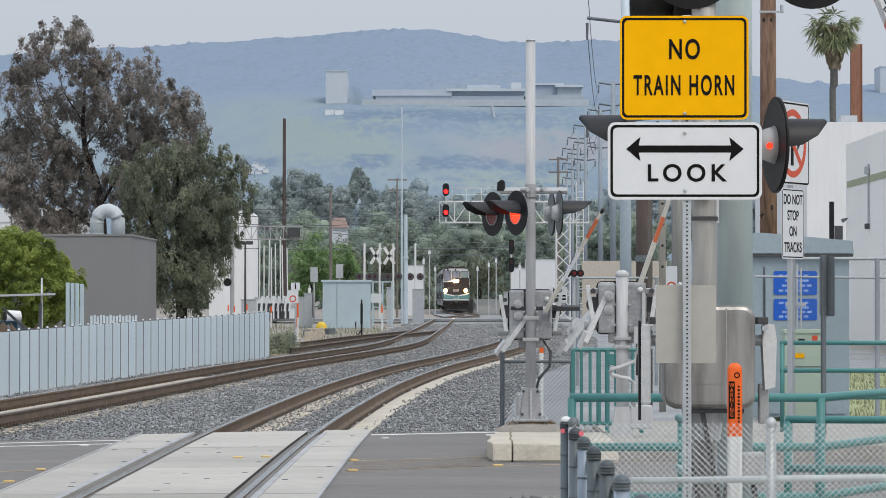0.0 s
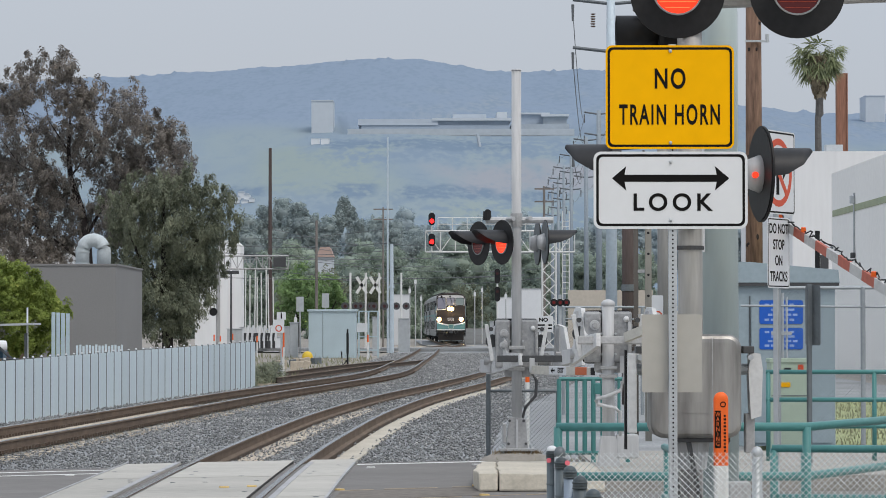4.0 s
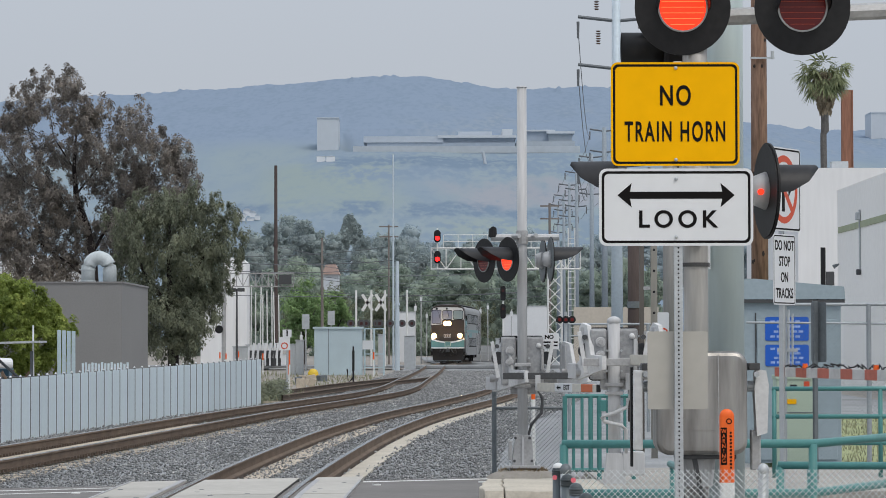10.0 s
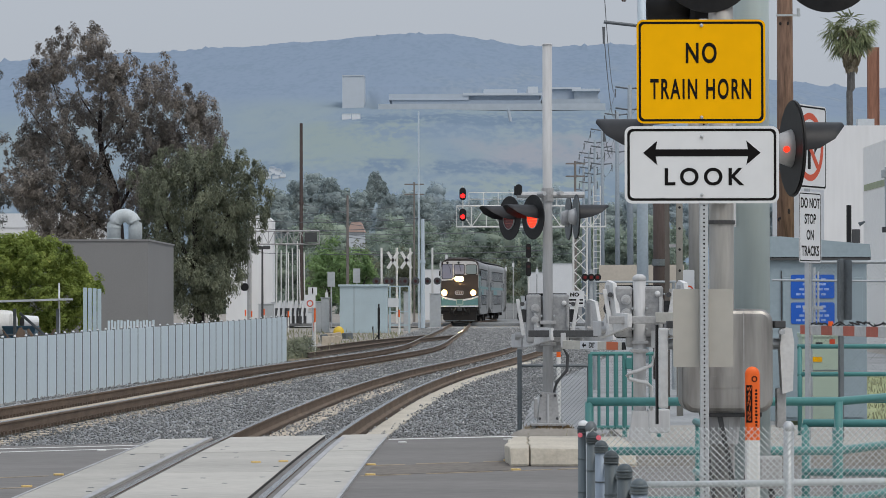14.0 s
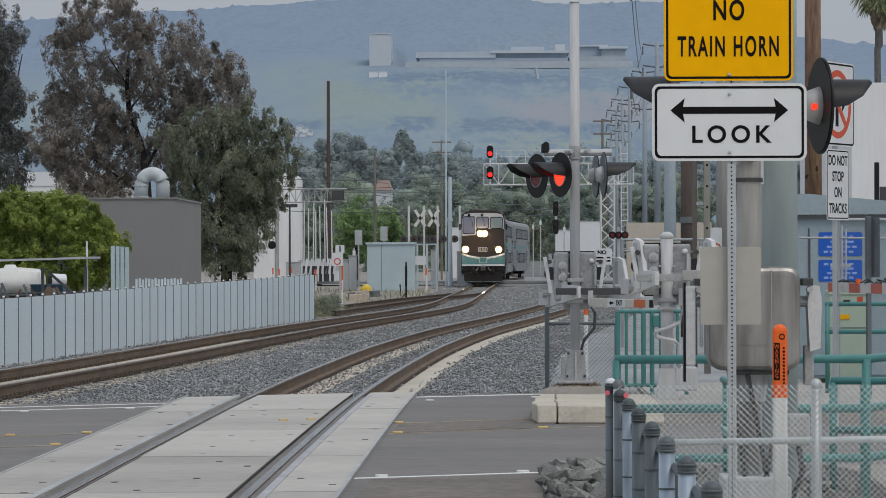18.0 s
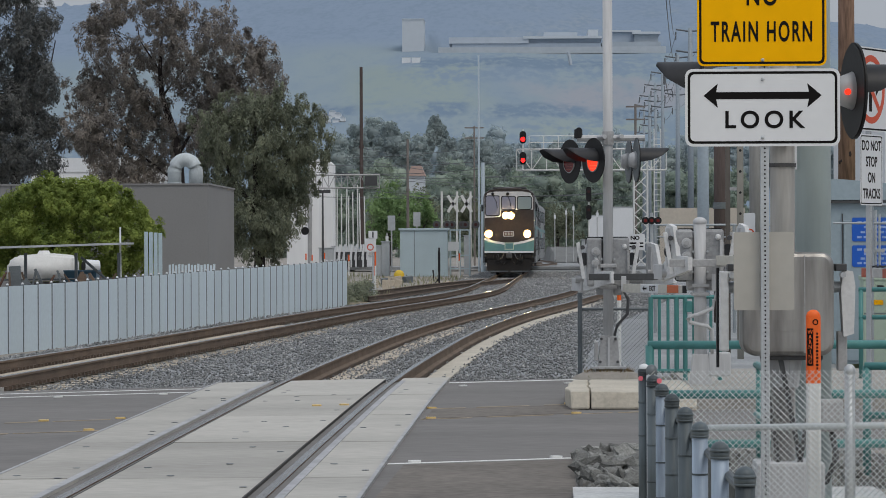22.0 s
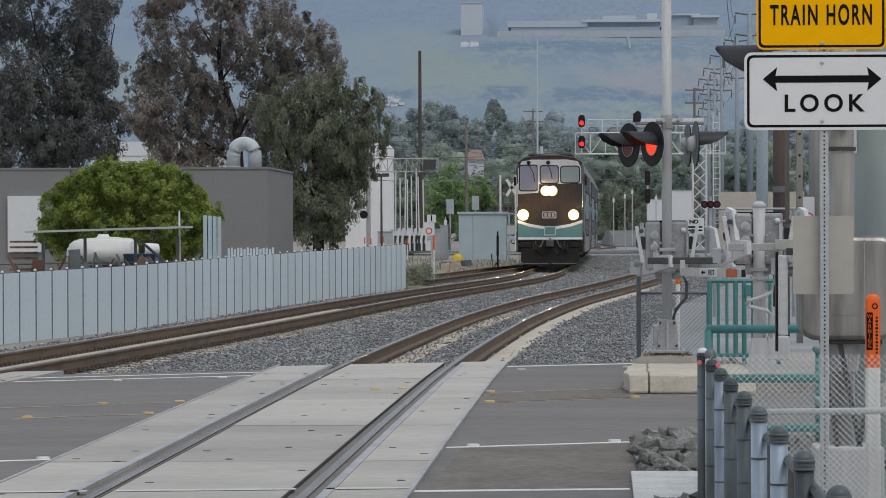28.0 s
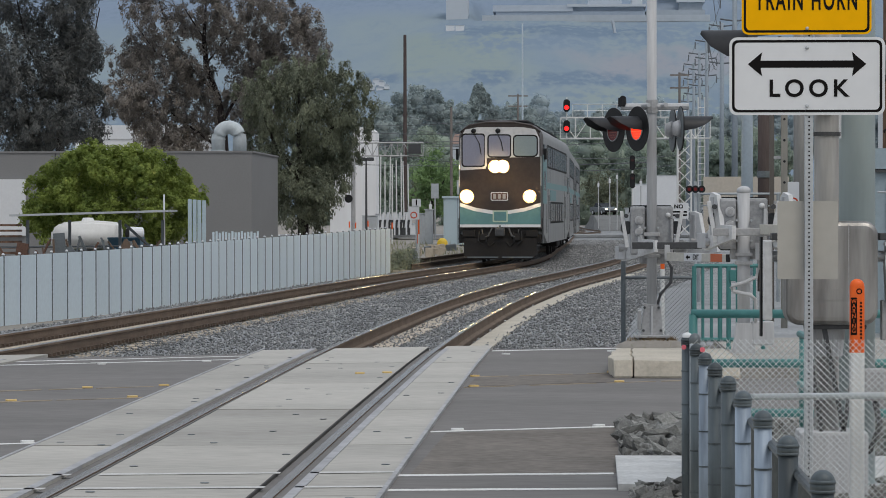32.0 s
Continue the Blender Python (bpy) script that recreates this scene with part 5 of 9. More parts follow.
def build_railings():
    railing("teal_railing", "teal tubular steel railing by the path", [(0.895, 21.6), (2.669, 21.6), (4.0, 24.2)], [1.107, 0.759, 0.408], [(0.911, 21.6), (2.669, 21.6), (4.0, 24.2)], 0.031)
    railing("teal_railing", "teal tubular steel railing beside the crossing walkway", [(1.885, 24.5), (1.885 + 0.02, 22.6)], [0.85, 0.45], [(1.908, 24.5)], 0.03)
    railing("teal_railing", "teal tubular steel railing beside the crossing walkway", [(2.634, 23.5), (4.4, 23.2)], [0.878, 0.5], [(2.651, 23.5), (2.886, 23.5)], 0.03)
    railing("teal_railing", "teal three-bar steel railing by the signal house", [(4.409, 40), (5.829, 40), (9, 40)], [1.209, 0.846, 0.498], [(4.439, 40), (5.829, 40)], 0.03)
    # swing gate of upright bars
    d = 38.0
    t = thing("swing_gate", "teal pedestrian swing gate of upright steel bars", "gate", pose(1.616, d, 0.1))
    w = 2.467 - 1.616
    top, low = 1.155 - 0.1, 0.14
    for z in (top, low):
        part("bar", tube([(0, 0, z), (w, 0, z)], 0.025), TEAL, t)
    for i in range(9):
        x = w * i / 8
        part("upright", rod((x, 0, low if 0 < i < 8 and i != 4 else -0.3), (x, 0, top), 0.03 if i in (0, 3, 4, 8) else 0.02, None, 10), TEAL, t)
    part("latch", box((w * 0.5 + 0.05, -0.03, top - 0.12), (0.08, 0.04, 0.14), bevel=0.01), TEAL, t)
    # chain link behind the signal mast
    t = thing("chain_link_fence", "chain-link fence panel behind the signal mast", "fence", pose(0.825, 42.5, 0))
    wd = 1.792 - 0.825
    part("fence_post", rod((0, 0, 0), (0, 0, 1.225), 0.033, None, 12), GALV_DARK, t)
    part("fence_post", rod((wd, 0, 0), (wd, 0, 0.910), 0.03, None, 12), GALV_DARK, t)
    part("top_rail", tube([(0, 0, 0.910), (wd, 0, 0.910)], 0.02), GALV_DARK, t)
    vs, fs = wire_mesh((0, 0, 0), (wd, 0, 0), 0.05, 0.910, 0.06, 0.0028)
    mesh_ob("wire_mesh", vs, fs, GALV_DARK, t)
    # tall chain link round the signal house and beyond
    for x0, x1, y, z1, posts, low in ((4.92, 7.285, 43.0, 2.347, (0, 1.19, 2.365), -0.53), (2.729, 5.917, 62.0, 2.185, (0, 0.8, 1.6, 2.4, 3.188), 0)):
        t = thing("chain_link_fence", "tall galvanised chain-link fence round the signal equipment", "fence", pose(x0, y, 0))
        wd = x1 - x0
        for i in posts:
            part("fence_post", rod((i, 0, 0), (i, 0, z1), 0.035, None, 12), FENCE_PIPE, t)
            part("post_cap", ball((i, 0, z1), 0.038, None, 10, 6, (1, 1, 0.7)), FENCE_PIPE, t, "", True)
        part("top_rail", tube([(0, 0, z1), (wd, 0, z1)], 0.024), FENCE_PIPE, t)
        part("middle_rail", tube([(low, 0, z1 * 0.893), (wd, 0, z1 * 0.88)], 0.016), FENCE_PIPE, t)
        vs, fs = wire_mesh((0, 0.03, 0), (wd, 0.03, 0), 0.05, z1, 0.06, 0.001)
        mesh_ob("wire_mesh", vs, fs, GALV_DARK, t)


build_near_fence()
build_railings()


NOTICE_TEXT = mat("notice_text", (0.3, 0.42, 0.72), 0.5, var=0.3, big=12, fine=40, bump=0)


SIGNAL_BLUE = mat("signal_house_steel", (0.335, 0.41, 0.45), 0.5, 0.1, var=0.12, big=0.8, fine=12, bump=0.03)
CHANNEL_DARK = mat("dark_brown_channel", (0.14, 0.125, 0.11), 0.7, 0.2, var=0.25, big=3, fine=20, bump=0.05, streak=True)
CHANNEL = mat("brown_grey_channel", (0.29, 0.275, 0.24), 0.65, 0.2, var=0.2, big=3, fine=20, bump=0.05, streak=True)


def build_signal_house():
    d = 46.0
    x0, x1 = 4.118, 6.117
    w = x1 - x0
    t = thing("signal_house", "blue-grey metal railway signal house with pitched roof edge", "equipment shed", pose(x0, d, 0))
    h = 2.451
    part("wall", box((w / 2, 1.2, h / 2), (w, 2.4, h), bevel=0.01), SIGNAL_BLUE, t)
    bm = slab([(-0.06, h), (w + 0.06, h), (w + 0.04, h + 0.2), (w * 0.35, h + 0.32), (-0.06, h + 0.32)], -2.5, 0.08, None, UPRIGHT)
    part("roof", bm, SIGNAL_BLUE, t, "pale blue-grey roof")
    part("eave", box((w / 2, -0.05, h - 0.015), (w + 0.1, 0.06, 0.05)), DARK_METAL, t, "dark vented eave strip")
    xs = 4.832 - x0
    part("door", box((xs + 0.62, -0.01, h * 0.45), (1.2, 0.03, h * 0.86), bevel=0.006), SIGNAL_BLUE, t)
    part("door_seam", box((xs, -0.012, h * 0.47), (0.015, 0.02, h * 0.9)), DARK_METAL, t)
    for yc, hh in ((501, 42), (548, 38)):
        mm = Matrix.Translation((5.300 - x0, -0.035, 1.83 - (yc - 523) / 5407 * 46)) @ UPRIGHT
        sgn = part("notice_panel", slab(rounded(0.655, hh / 5407 * 46, 0.03), -0.003, 0, None, mm), SIGN_BLUE, t, "blue notice panel")
        for i in range(4):
            xx = -0.25 + 0.05 * ((i * 5) % 3)
            for k in range(4):
                ww = 0.07 + 0.03 * ((i * 3 + k * 2) % 3)
                if xx + ww < 0.27:
                    part("text_bar", box((xx + ww / 2, (0.11 - i * 0.075) * hh / 42, 0.001), (ww, 0.034, 0.001), None, mm), NOTICE_TEXT, sgn)
                xx += ww + 0.025
    c = thing("equipment_cabinet", "pale green metal equipment cabinet with small labels", "cabinet", pose(5.192, 44, 0))
    cw, ch = 0.545, 1.342
    part("body", box((0, 0.25, ch / 2), (cw, 0.5, ch), bevel=0.015), CABINET_GREEN, c)
    part("lid", box((0, 0.25, ch - 0.03), (cw + 0.03, 0.54, 0.06), bevel=0.01), CABINET_GREEN, c)
    part("door_seam", box((0, -0.003, ch * 0.6), (cw * 0.96, 0.008, 0.014)), GALV_DARK, c)
    part("label_plate", box((-0.03, -0.006, ch - 0.16), (0.1, 0.01, 0.05)), BLACK, c)
    part("label_plate", box((0.16, -0.006, ch - 0.13), (0.08, 0.01, 0.08)), SIGN_RED, c, "red square label")
    part("label_plate", box((-0.06, -0.006, ch - 0.38), (0.14, 0.01, 0.07)), SIGN_YELLOW, c, "yellow label")
    # slim posts by the house, a ladder rack and grey pole behind the main sign
    e = thing("meter_pedestal", "slim galvanised conduit stand by the signal house", "conduit", pose(5.110, 45, 0))
    for dx in (0.0, 0.1, 0.16):
        part("conduit", rod((dx, 0, 0), (dx, 0, 2.396 - dx), 0.03 - dx * 0.08, None, 10), GALV, e)
    part("bracket", box((0.08, -0.03, 1.7), (0.3, 0.03, 0.05)), GALV, e)
    l = thing("channel_rack", "pair of slotted grey steel channel uprights", "rack", pose(3.312, 48, 0))
    part("upright", box((-0.055, 0.04, 2.05), (0.07, 0.08, 4.1), bevel=0.004), CHANNEL_DARK, l, "dark brown steel channel")
    part("upright", box((0.134, 0, 2.08), (0.1, 0.08, 4.16), bevel=0.004), CHANNEL, l)
    bm = bmesh.new()
    for i in range(12):
        slab(circle(0.021, 8), 0, 0.001, bm, Matrix.Translation((0.134, -0.0405, 0.3 + i * 0.33)) @ UPRIGHT)
    tagged(part("hole_row", bm, BLACK, l), kind="stuff")
    for z in (1.97, 2.67, 3.37):
        part("rung", box((0.045, 0.02, z), (0.15, 0.06, 0.05)), ALU_DARK, l)
    mm = Matrix.Translation((0.276, -0.03, 2.07)) @ UPRIGHT
    ps = part("small_sign", slab(rounded(0.18, 0.44, 0.02), -0.003, 0, None, mm), SIGN_WHITE, l)
    part("red_ring", ring(circle(0.076, 20), circle(0.052, 20), 0.0, 0.001, mm @ Matrix.Translation((0, -0.1, 0))), SIGN_RED, ps)
    g = thing("grey_pole", "plain weathered grey steel pole behind the signs", "pole", pose(3.84, 50, 0))
    part("pole", rod((0, 0, 0), (0, 0, 5.4), 0.1, None, 16), mat("brownish_grey_pole", (0.27, 0.265, 0.25), 0.6, 0.2, var=0.2, big=3, streak=True), g, "", True)


build_signal_house()


def build_road_sides():
    """Broken rock and a white slab beside the footway, gravel verge."""
    v = part("verge", slab([(0.42, 17.8), (5.4, 17.8), (5.4, 26.9), (0.46, 26.9)], -0.03, 0.0), DIRT)
    tagged(v, "pale gravelly verge between footway and road", "verge", kind="structure")
    p = part("concrete_pad", slab([(0.36, 20.25), (2.6, 20.25), (2.6, 22.62), (0.38, 22.62)], -0.02, 0.025), FADED_LINE)
    tagged(p, "white painted concrete pad at the footway end", "pad", kind="structure")
    rng = random.Random(5)
    base = []
    for k in range(5):
        bm = bmesh.new()
        bmesh.ops.create_icosphere(bm, subdivisions=1, radius=1)
        for q in bm.verts:
            q.co *= rng.uniform(0.6, 1.25)
            q.co.z *= 0.6
        base.append(bm)
    meshes = []
    for bm in base:
        me = bpy.data.meshes.new("rock")
        bm.to_mesh(me)
        bm.free()
        me.materials.append(ROCK)
        meshes.append(me)
    def heap(x, y, a, b):
        return 0.07 * math.sin(math.pi * min(1, max(0, (y - a) / (b - a)))) * min(1, max(0, (x - 0.36) / 0.3)) * (0.8 + 0.5 * noise.noise((x * 3, y * 3, 0)))
    for a, b in ((22.7, 26.6), (18.2, 20.15)):
        V = [(0.5 + 0.095 * i, a + (b - a) * j / 30, heap(0.5 + 0.095 * i, a + (b - a) * j / 30, a, b) + 0.002) for j in range(31) for i in range(28)]
        o = mesh_ob("rock_bank", V, [(j * 28 + i, j * 28 + i + 1, j * 28 + i + 29, j * 28 + i + 28) for j in range(30) for i in range(27)], BANK)
        tagged(o, "low bank of dark gravel under the broken rock", "bank", kind="structure")
    V, F = [], []
    for i in range(1500):
        y0, y1 = (22.7, 26.5) if i % 3 else (18.2, 20.1)
        x, y, r = 0.46 + rng.random() ** 1.3 * 2.4, rng.uniform(y0, y1), rng.uniform(0.018, 0.05)
        me, k = rng.choice(meshes), len(V)
        m = pose(x, y, heap(x, y, y0, y1) + r * 0.3, rng.uniform(0, 360), rng.uniform(0, 360), 0)
        V += [tuple(m @ (q.co * r)) for q in me.vertices]
        F += [[k + j for j in q.vertices] for q in me.polygons]
    o = mesh_ob("rock_fill", V, F, ROCK)
    tagged(o, "small broken stones filling the gaps between rocks", "gravel", kind="stuff")
    for y0, y1, n in ((22.7, 26.5, 205), (18.2, 20.1, 92)):
        for i in range(n):
            x, y = 0.5 + rng.random() ** 1.8 * 2.2, rng.uniform(y0, y1)
            r = rng.uniform(0.05, 0.085) + 0.045 * rng.random() ** 4
            o = new("rock", rng.choice(meshes))
            hump = heap(x, y, y0, y1)
            o.matrix_basis = pose(x, y, r * 0.25 + hump, rng.uniform(-40, 40), rng.uniform(-40, 40), rng.uniform(0, 360)) @ Matrix.Diagonal((r * rng.uniform(0.9, 1.7), r, r, 1))
            tagged(o, "angular grey-brown broken rock lying in the heap", "rock", group="rocks beside the path")


build_road_sides()


def build_ballast_stones():
    """Loose stones over the bed where it is seen nearest: small eight-sided lumps in one mesh."""
    rng = np.random.default_rng(4)
    n = 120000
    t = rng.random(n) ** 1.9
    y = 37.5 + 180 * t
    u = rng.random(n)
    left = np.array([along(TRACK_2, v) - 2.6 for v in y])
    right = np.array([along(TRACK_1, v) + 3.2 for v in y])
    x = left + (right - left) * u
    keep = y > SKEW(x) + 0.04
    for tab in (TRACK_1, TRACK_2):
        c = np.array([along(tab, v) for v in y])
        for s in (LEFT_RAIL, RIGHT_RAIL):
            keep &= np.abs(x - c - s) > 0.11
    c1 = np.array([along(TRACK_1, v) for v in y])
    keep &= ~((x - c1 > 0.85) & (x - c1 < 1.02 + 0.3 * rng.random(n)) & (y < 100))
    c2 = np.array([along(TRACK_2, v) for v in y])
    keep &= ~((x - c2 > -0.6) & (x - c2 < 0.1 + 0.3 * rng.random(n)) & (y < 50 + 8 * rng.random(n)))
    x, y = x[keep], y[keep]
    n = len(x)
    r = rng.uniform(0.012, 0.028, n) * (1 + (y - 41) / 80)
    octa = np.array([(1, 0, 0), (-1, 0, 0), (0, 1, 0), (0, -1, 0), (0, 0, 1), (0, 0, -1)], float)
    tri = np.array([(0, 2, 4), (2, 1, 4), (1, 3, 4), (3, 0, 4), (2, 0, 5), (1, 2, 5), (3, 1, 5), (0, 3, 5)])
    v = octa[None] * rng.uniform(0.6, 1.3, (n, 6, 1)) * r[:, None, None]
    a = rng.random(n) * math.tau
    ca, sa = np.cos(a)[:, None], np.sin(a)[:, None]
    vx, vy = v[..., 0] * ca - v[..., 1] * sa, v[..., 0] * sa + v[..., 1] * ca
    z = -0.242 + rng.uniform(-0.01, 0.035, n)
    V = np.stack([vx + x[:, None], vy + y[:, None], v[..., 2] * 0.8 + z[:, None]], -1).reshape(-1, 3)
    Fc = (tri[None] + (np.arange(n) * 6)[:, None, None]).reshape(-1, 3)
    o = mesh_ob("ballast_stones", V.tolist(), Fc.tolist(), STONE_MIX)
    tagged(o, "loose blue-grey crushed stones between the rails", "gravel", kind="stuff")


def build_rail_clips():
    """Spring clips and plates along the feet of the near rails."""
    cube = [(-1, -1, -1), (1, -1, -1), (1, 1, -1), (-1, 1, -1), (-1, -1, 1), (1, -1, 1), (1, 1, 1), (-1, 1, 1)]
    quad = [(0, 3, 2, 1), (4, 5, 6, 7), (0, 1, 5, 4), (1, 2, 6, 5), (2, 3, 7, 6), (3, 0, 4, 7)]
    for tab in (TRACK_2,):
        V, F = [], []
        y = 37.6
        while y < 130:
            for s in (LEFT_RAIL, RIGHT_RAIL):
                for e in (-0.085, 0.085):
                    x = along(tab, y) + s + e
                    if y > SKEW(x) + 1.2:
                        k = len(V)
                        V += [(x + 0.035 * p, y + 0.055 * q, -0.168 + 0.025 * r) for p, q, r in cube]
                        F += [tuple(k + j for j in f) for f in quad]
            y += 0.25
        o = mesh_ob("rail_clip", V, F, CLIP)
        tagged(o, "rusty rail clips along the feet of the rails", "rail clip", kind="stuff")


build_rail_clips()
STONE_MIX = leaf_mat("mixed_stone", (0.21, 0.215, 0.215), (0.44, 0.445, 0.445), (0.7, 0.69, 0.67), 1.2, 0.62)
build_ballast_stones()
for _off0, _off1, _lab in ((0.84, 1.2, "pale concrete strip beside the curving rail"), (-0.62, -0.24, "pale dusty strip inside the rail")):
    _s = strip("concrete_strip", TRACK_1, _off0, _off1, 41.2, 150 if _off0 > 0 else 75, -0.36, -0.222, 2, KERB if _off0 > 0 else TIE)
    tagged(_s, _lab, "kerb strip", kind="structure")
_s = strip("concrete_strip", TRACK_2, -0.62, 0.45, 38.5, 76, -0.36, -0.196, 2, TIE)
tagged(_s, "pale dusty strip inside the far rails", "kerb strip", kind="structure")


# ---------------------------------------------------------------- left side: sheet fence, building, yard
FENCE_LINE = [(48, -11.9), (56, -11.1), (66, -9.62), (78, -8.62), (92, -7.25), (105, -6.04)]


def build_sheet_fence():
    t = thing("sheet_fence", "pale blue-grey metal sheet fence with capped seams along the track", "fence")
    y, k = 50.0, 0
    while y < 105:
        y1 = y + 0.92 + 0.0036 * (y - 52)
        a, b = Vector((along(FENCE_LINE, y), y, 0)), Vector((along(FENCE_LINE, y1), y1, 0))
        u = (b - a).normalized()
        nr = Vector((u.y, -u.x, 0))
        zt = 0.98 + 0.27 * (y - 58) / 47
        p = part("sheet", box((0, 0, 0), ((b - a).length - 0.02, 0.03, zt + 0.4), None, None), FENCE, t)
        m = Matrix.Translation((a + b) / 2 + Vector((0, 0, (zt - 0.4) / 2))) @ u.to_track_quat("X", "Z").to_matrix().to_4x4()
        p.matrix_basis = m
        part("seam_post", rod(a + Vector((0, 0, -0.4)) + nr * 0.0, a + Vector((0, 0, zt + 0.02)), 0.03, None, 8), GALV_DARK, t)
        part("seam_cap", ball(a + Vector((0, 0, zt + 0.03)), 0.03, None, 8, 6), SIGN_WHITE, t)
        y = y1
        k += 1


DUCT = mat("dull_duct_sheet", (0.5, 0.545, 0.56), 0.6, 0.1, var=0.15, big=2, fine=12, bump=0.04)


def build_left_yard():
    # plain grey building with a roof duct
    d = 140.0
    zr = 4.549
    t = thing("grey_building", "plain dark grey stucco building with flat roof", "building", pose(-14.318, 140, -0.36))
    part("wall", box((-21, 6.3, (zr + 0.36) / 2), (42, 12.6, zr + 0.36), None), GREY_WALL, t)
    part("parapet", box((-21, 6.3, zr + 0.36 + 0.04), (42.1, 12.7, 0.08)), GREY_WALL, t)
    part("wall_joint", box((-23.407 - -14.318, -0.005, (zr + 0.36) / 2), (0.06, 0.02, zr + 0.3)), DARK_METAL, t)
    lit = part("pale_panel", box((-25.542 - -14.318, -0.1, 2.4), (1.554, 0.15, 2.6)), SIGN_WHITE, t, "white panel on the wall")
    du = thing("roof_duct", "pale galvanised goose-neck ventilation duct on the roof", "duct", pose(-15.600, 142, zr + 0.02))
    k = 12
    pts = [(-0.5, 0, 0)] + [(-0.5 * math.cos(math.pi * i / k), 0, 0.65 + 0.55 * math.sin(math.pi * i / k)) for i in range(k + 1)] + [(0.5, 0, 0)]
    part("duct", tube(pts, 0.32, 16), DUCT, du, "", True)
    for i in range(1, k, 2):
        p, q = Vector(pts[i]), Vector(pts[i + 1])
        part("duct_seam", rod(p, p + (q - p).normalized() * 0.03, 0.332, None, 18), DUCT, du)
    for z in (0.1, 0.62):
        part("flange", rod((-0.5, 0, z), (-0.5, 0, z + 0.05), 0.35, None, 18), DUCT, du)
    # stacked upright sheet scraps
    s = thing("sheet_stack", "upright stack of pale corrugated metal sheets", "metal sheets", pose(-13.754, 112, -0.36))
    for i in range(4):
        part("sheet", box((i * 0.17, 0.04 * i, 2.306 / 2 + 0.1), (0.14, 0.05, 2.306 + 0.5 - 0.03 * i), bevel=0.01), HOUSE_BLUE, s)
    sc = thing("slat_screen", "low screen of pale blue-grey upright slats", "screen", pose(-13.0, 113, -0.36))
    part("rail", box((0.85, 0.03, 0.9), (1.75, 0.03, 0.06)), FENCE, sc)
    for i in range(15):
        part("slat", box((i * 0.118, 0, 0.72 + 0.03 * math.sin(i * 2.3)), (0.08, 0.03, 1.44), bevel=0.006), FENCE, sc)
    # low rack roof on posts
    r = thing("pipe_rack", "long low steel rack roof on thin posts", "rack", pose(-19.455, 108, -0.36))
    w = 5.673
    part("roof_beam", box((w / 2, 0, 1.710 + 0.36), (w, 2.2, 0.07), None, Matrix.Rotation(radians(-1.6), 4, "Y")), GALV, r)
    for x in (0.4, 1.9, 3.7, w - 0.45):
        part("post", box((x, 0, 0.95), (0.1, 0.1, 1.9)), GALV_DARK, r)
    part("brace", tube([(w - 1.8, 0, 1.75), (w - 0.5, 0, 0.6)], 0.05), GALV_DARK, r)
    part("rail", tube([(-4, -0.3, 0.9), (w, -0.3, 1.0)], 0.03), GALV_DARK, r)
    # white tank trailer, blue bins, brown steel clutter
    v = thing("tank_trailer", "white rounded tank trailer parked in the yard", "trailer", pose(-17.524, 112, -0.36))
    bm = slab([(-1.3, 0.85), (1.2, 0.85), (1.22, 1.62), (1.1, 1.8), (0.2, 1.88), (-0.9, 1.8), (-1.25, 1.55)], -0.7, 0.7, None, UPRIGHT)
    bmesh.ops.bevel(bm, geom=list(bm.edges), offset=0.1, segments=3, affect="EDGES")
    part("tank", bm, WHITE_PLASTIC, v, "", True)
    part("hatch", rod((0.0, 0, 1.85), (0.0, 0, 1.98), 0.25, 0.18, 14), WHITE_PLASTIC, v)
    for x in (-0.9, 0.9):
        part("wheel", rod((x, -0.7, 0.4), (x, -0.5, 0.4), 0.4, None, 18), TREAD, v)
    part("chassis", box((0, 0, 0.75), (2.6, 1.2, 0.12)), DARK_METAL, v)
    b = thing("storage_bin", "blue plastic bin behind the sheet fence", "bin", pose(-15.828, 110, -0.36))
    part("tub", slab([(-0.5, 0), (0.5, 0), (0.58, 1.22), (-0.58, 1.22)], -0.5, 0.5, None, UPRIGHT), mat("blue_plastic", (0.05, 0.12, 0.18), 0.5), b)
    part("rim", box((0, 0, 1.24), (1.2, 1.06, 0.06)), mat("blue_rim", (0.06, 0.14, 0.2), 0.5), b)
    e = thing("engine_block", "pale round machine part standing in the yard", "machine part", pose(-15.825, 112, -0.36))
    part("drum", rod((-0.2, -0.15, 1.4), (0.3, 0.1, 1.4), 0.25, 0.22, 16), SIGN_WHITE, e)
    part("opening", rod((-0.22, -0.16, 1.4), (-0.19, -0.14, 1.4), 0.19, None, 16), BLACK, e)
    part("stand", box((0.1, 0, 0.6), (0.6, 0.6, 1.2)), BROWN, e)
    for i in range(36):
        rng = random.Random(i)
        x = -214 + i * 9.4 + rng.uniform(-6, 6)
        o = thing("scrap_steel", "rusty brown steel beam leaning in the yard", "scrap", pose((x - 784) / 5407 * 106, 106 + rng.uniform(-1.5, 1.5), -0.36), "scrap beams")
        hgt = rng.uniform(0.9, 1.5) if i < 30 else rng.uniform(0.8, 1.2)
        part("beam", box((0, 0, hgt / 2), (rng.choice((0.05, 0.06, 0.09, 0.4)), 0.1, hgt), None, Matrix.Rotation(radians(rng.uniform(-38, 38)), 4, "Y")), rng.choice((BROWN, RUST, GALV_DARK)), o)
        part("foot", box((0, 0, 0.06), (0.8, 0.3, 0.12)), BROWN, o)
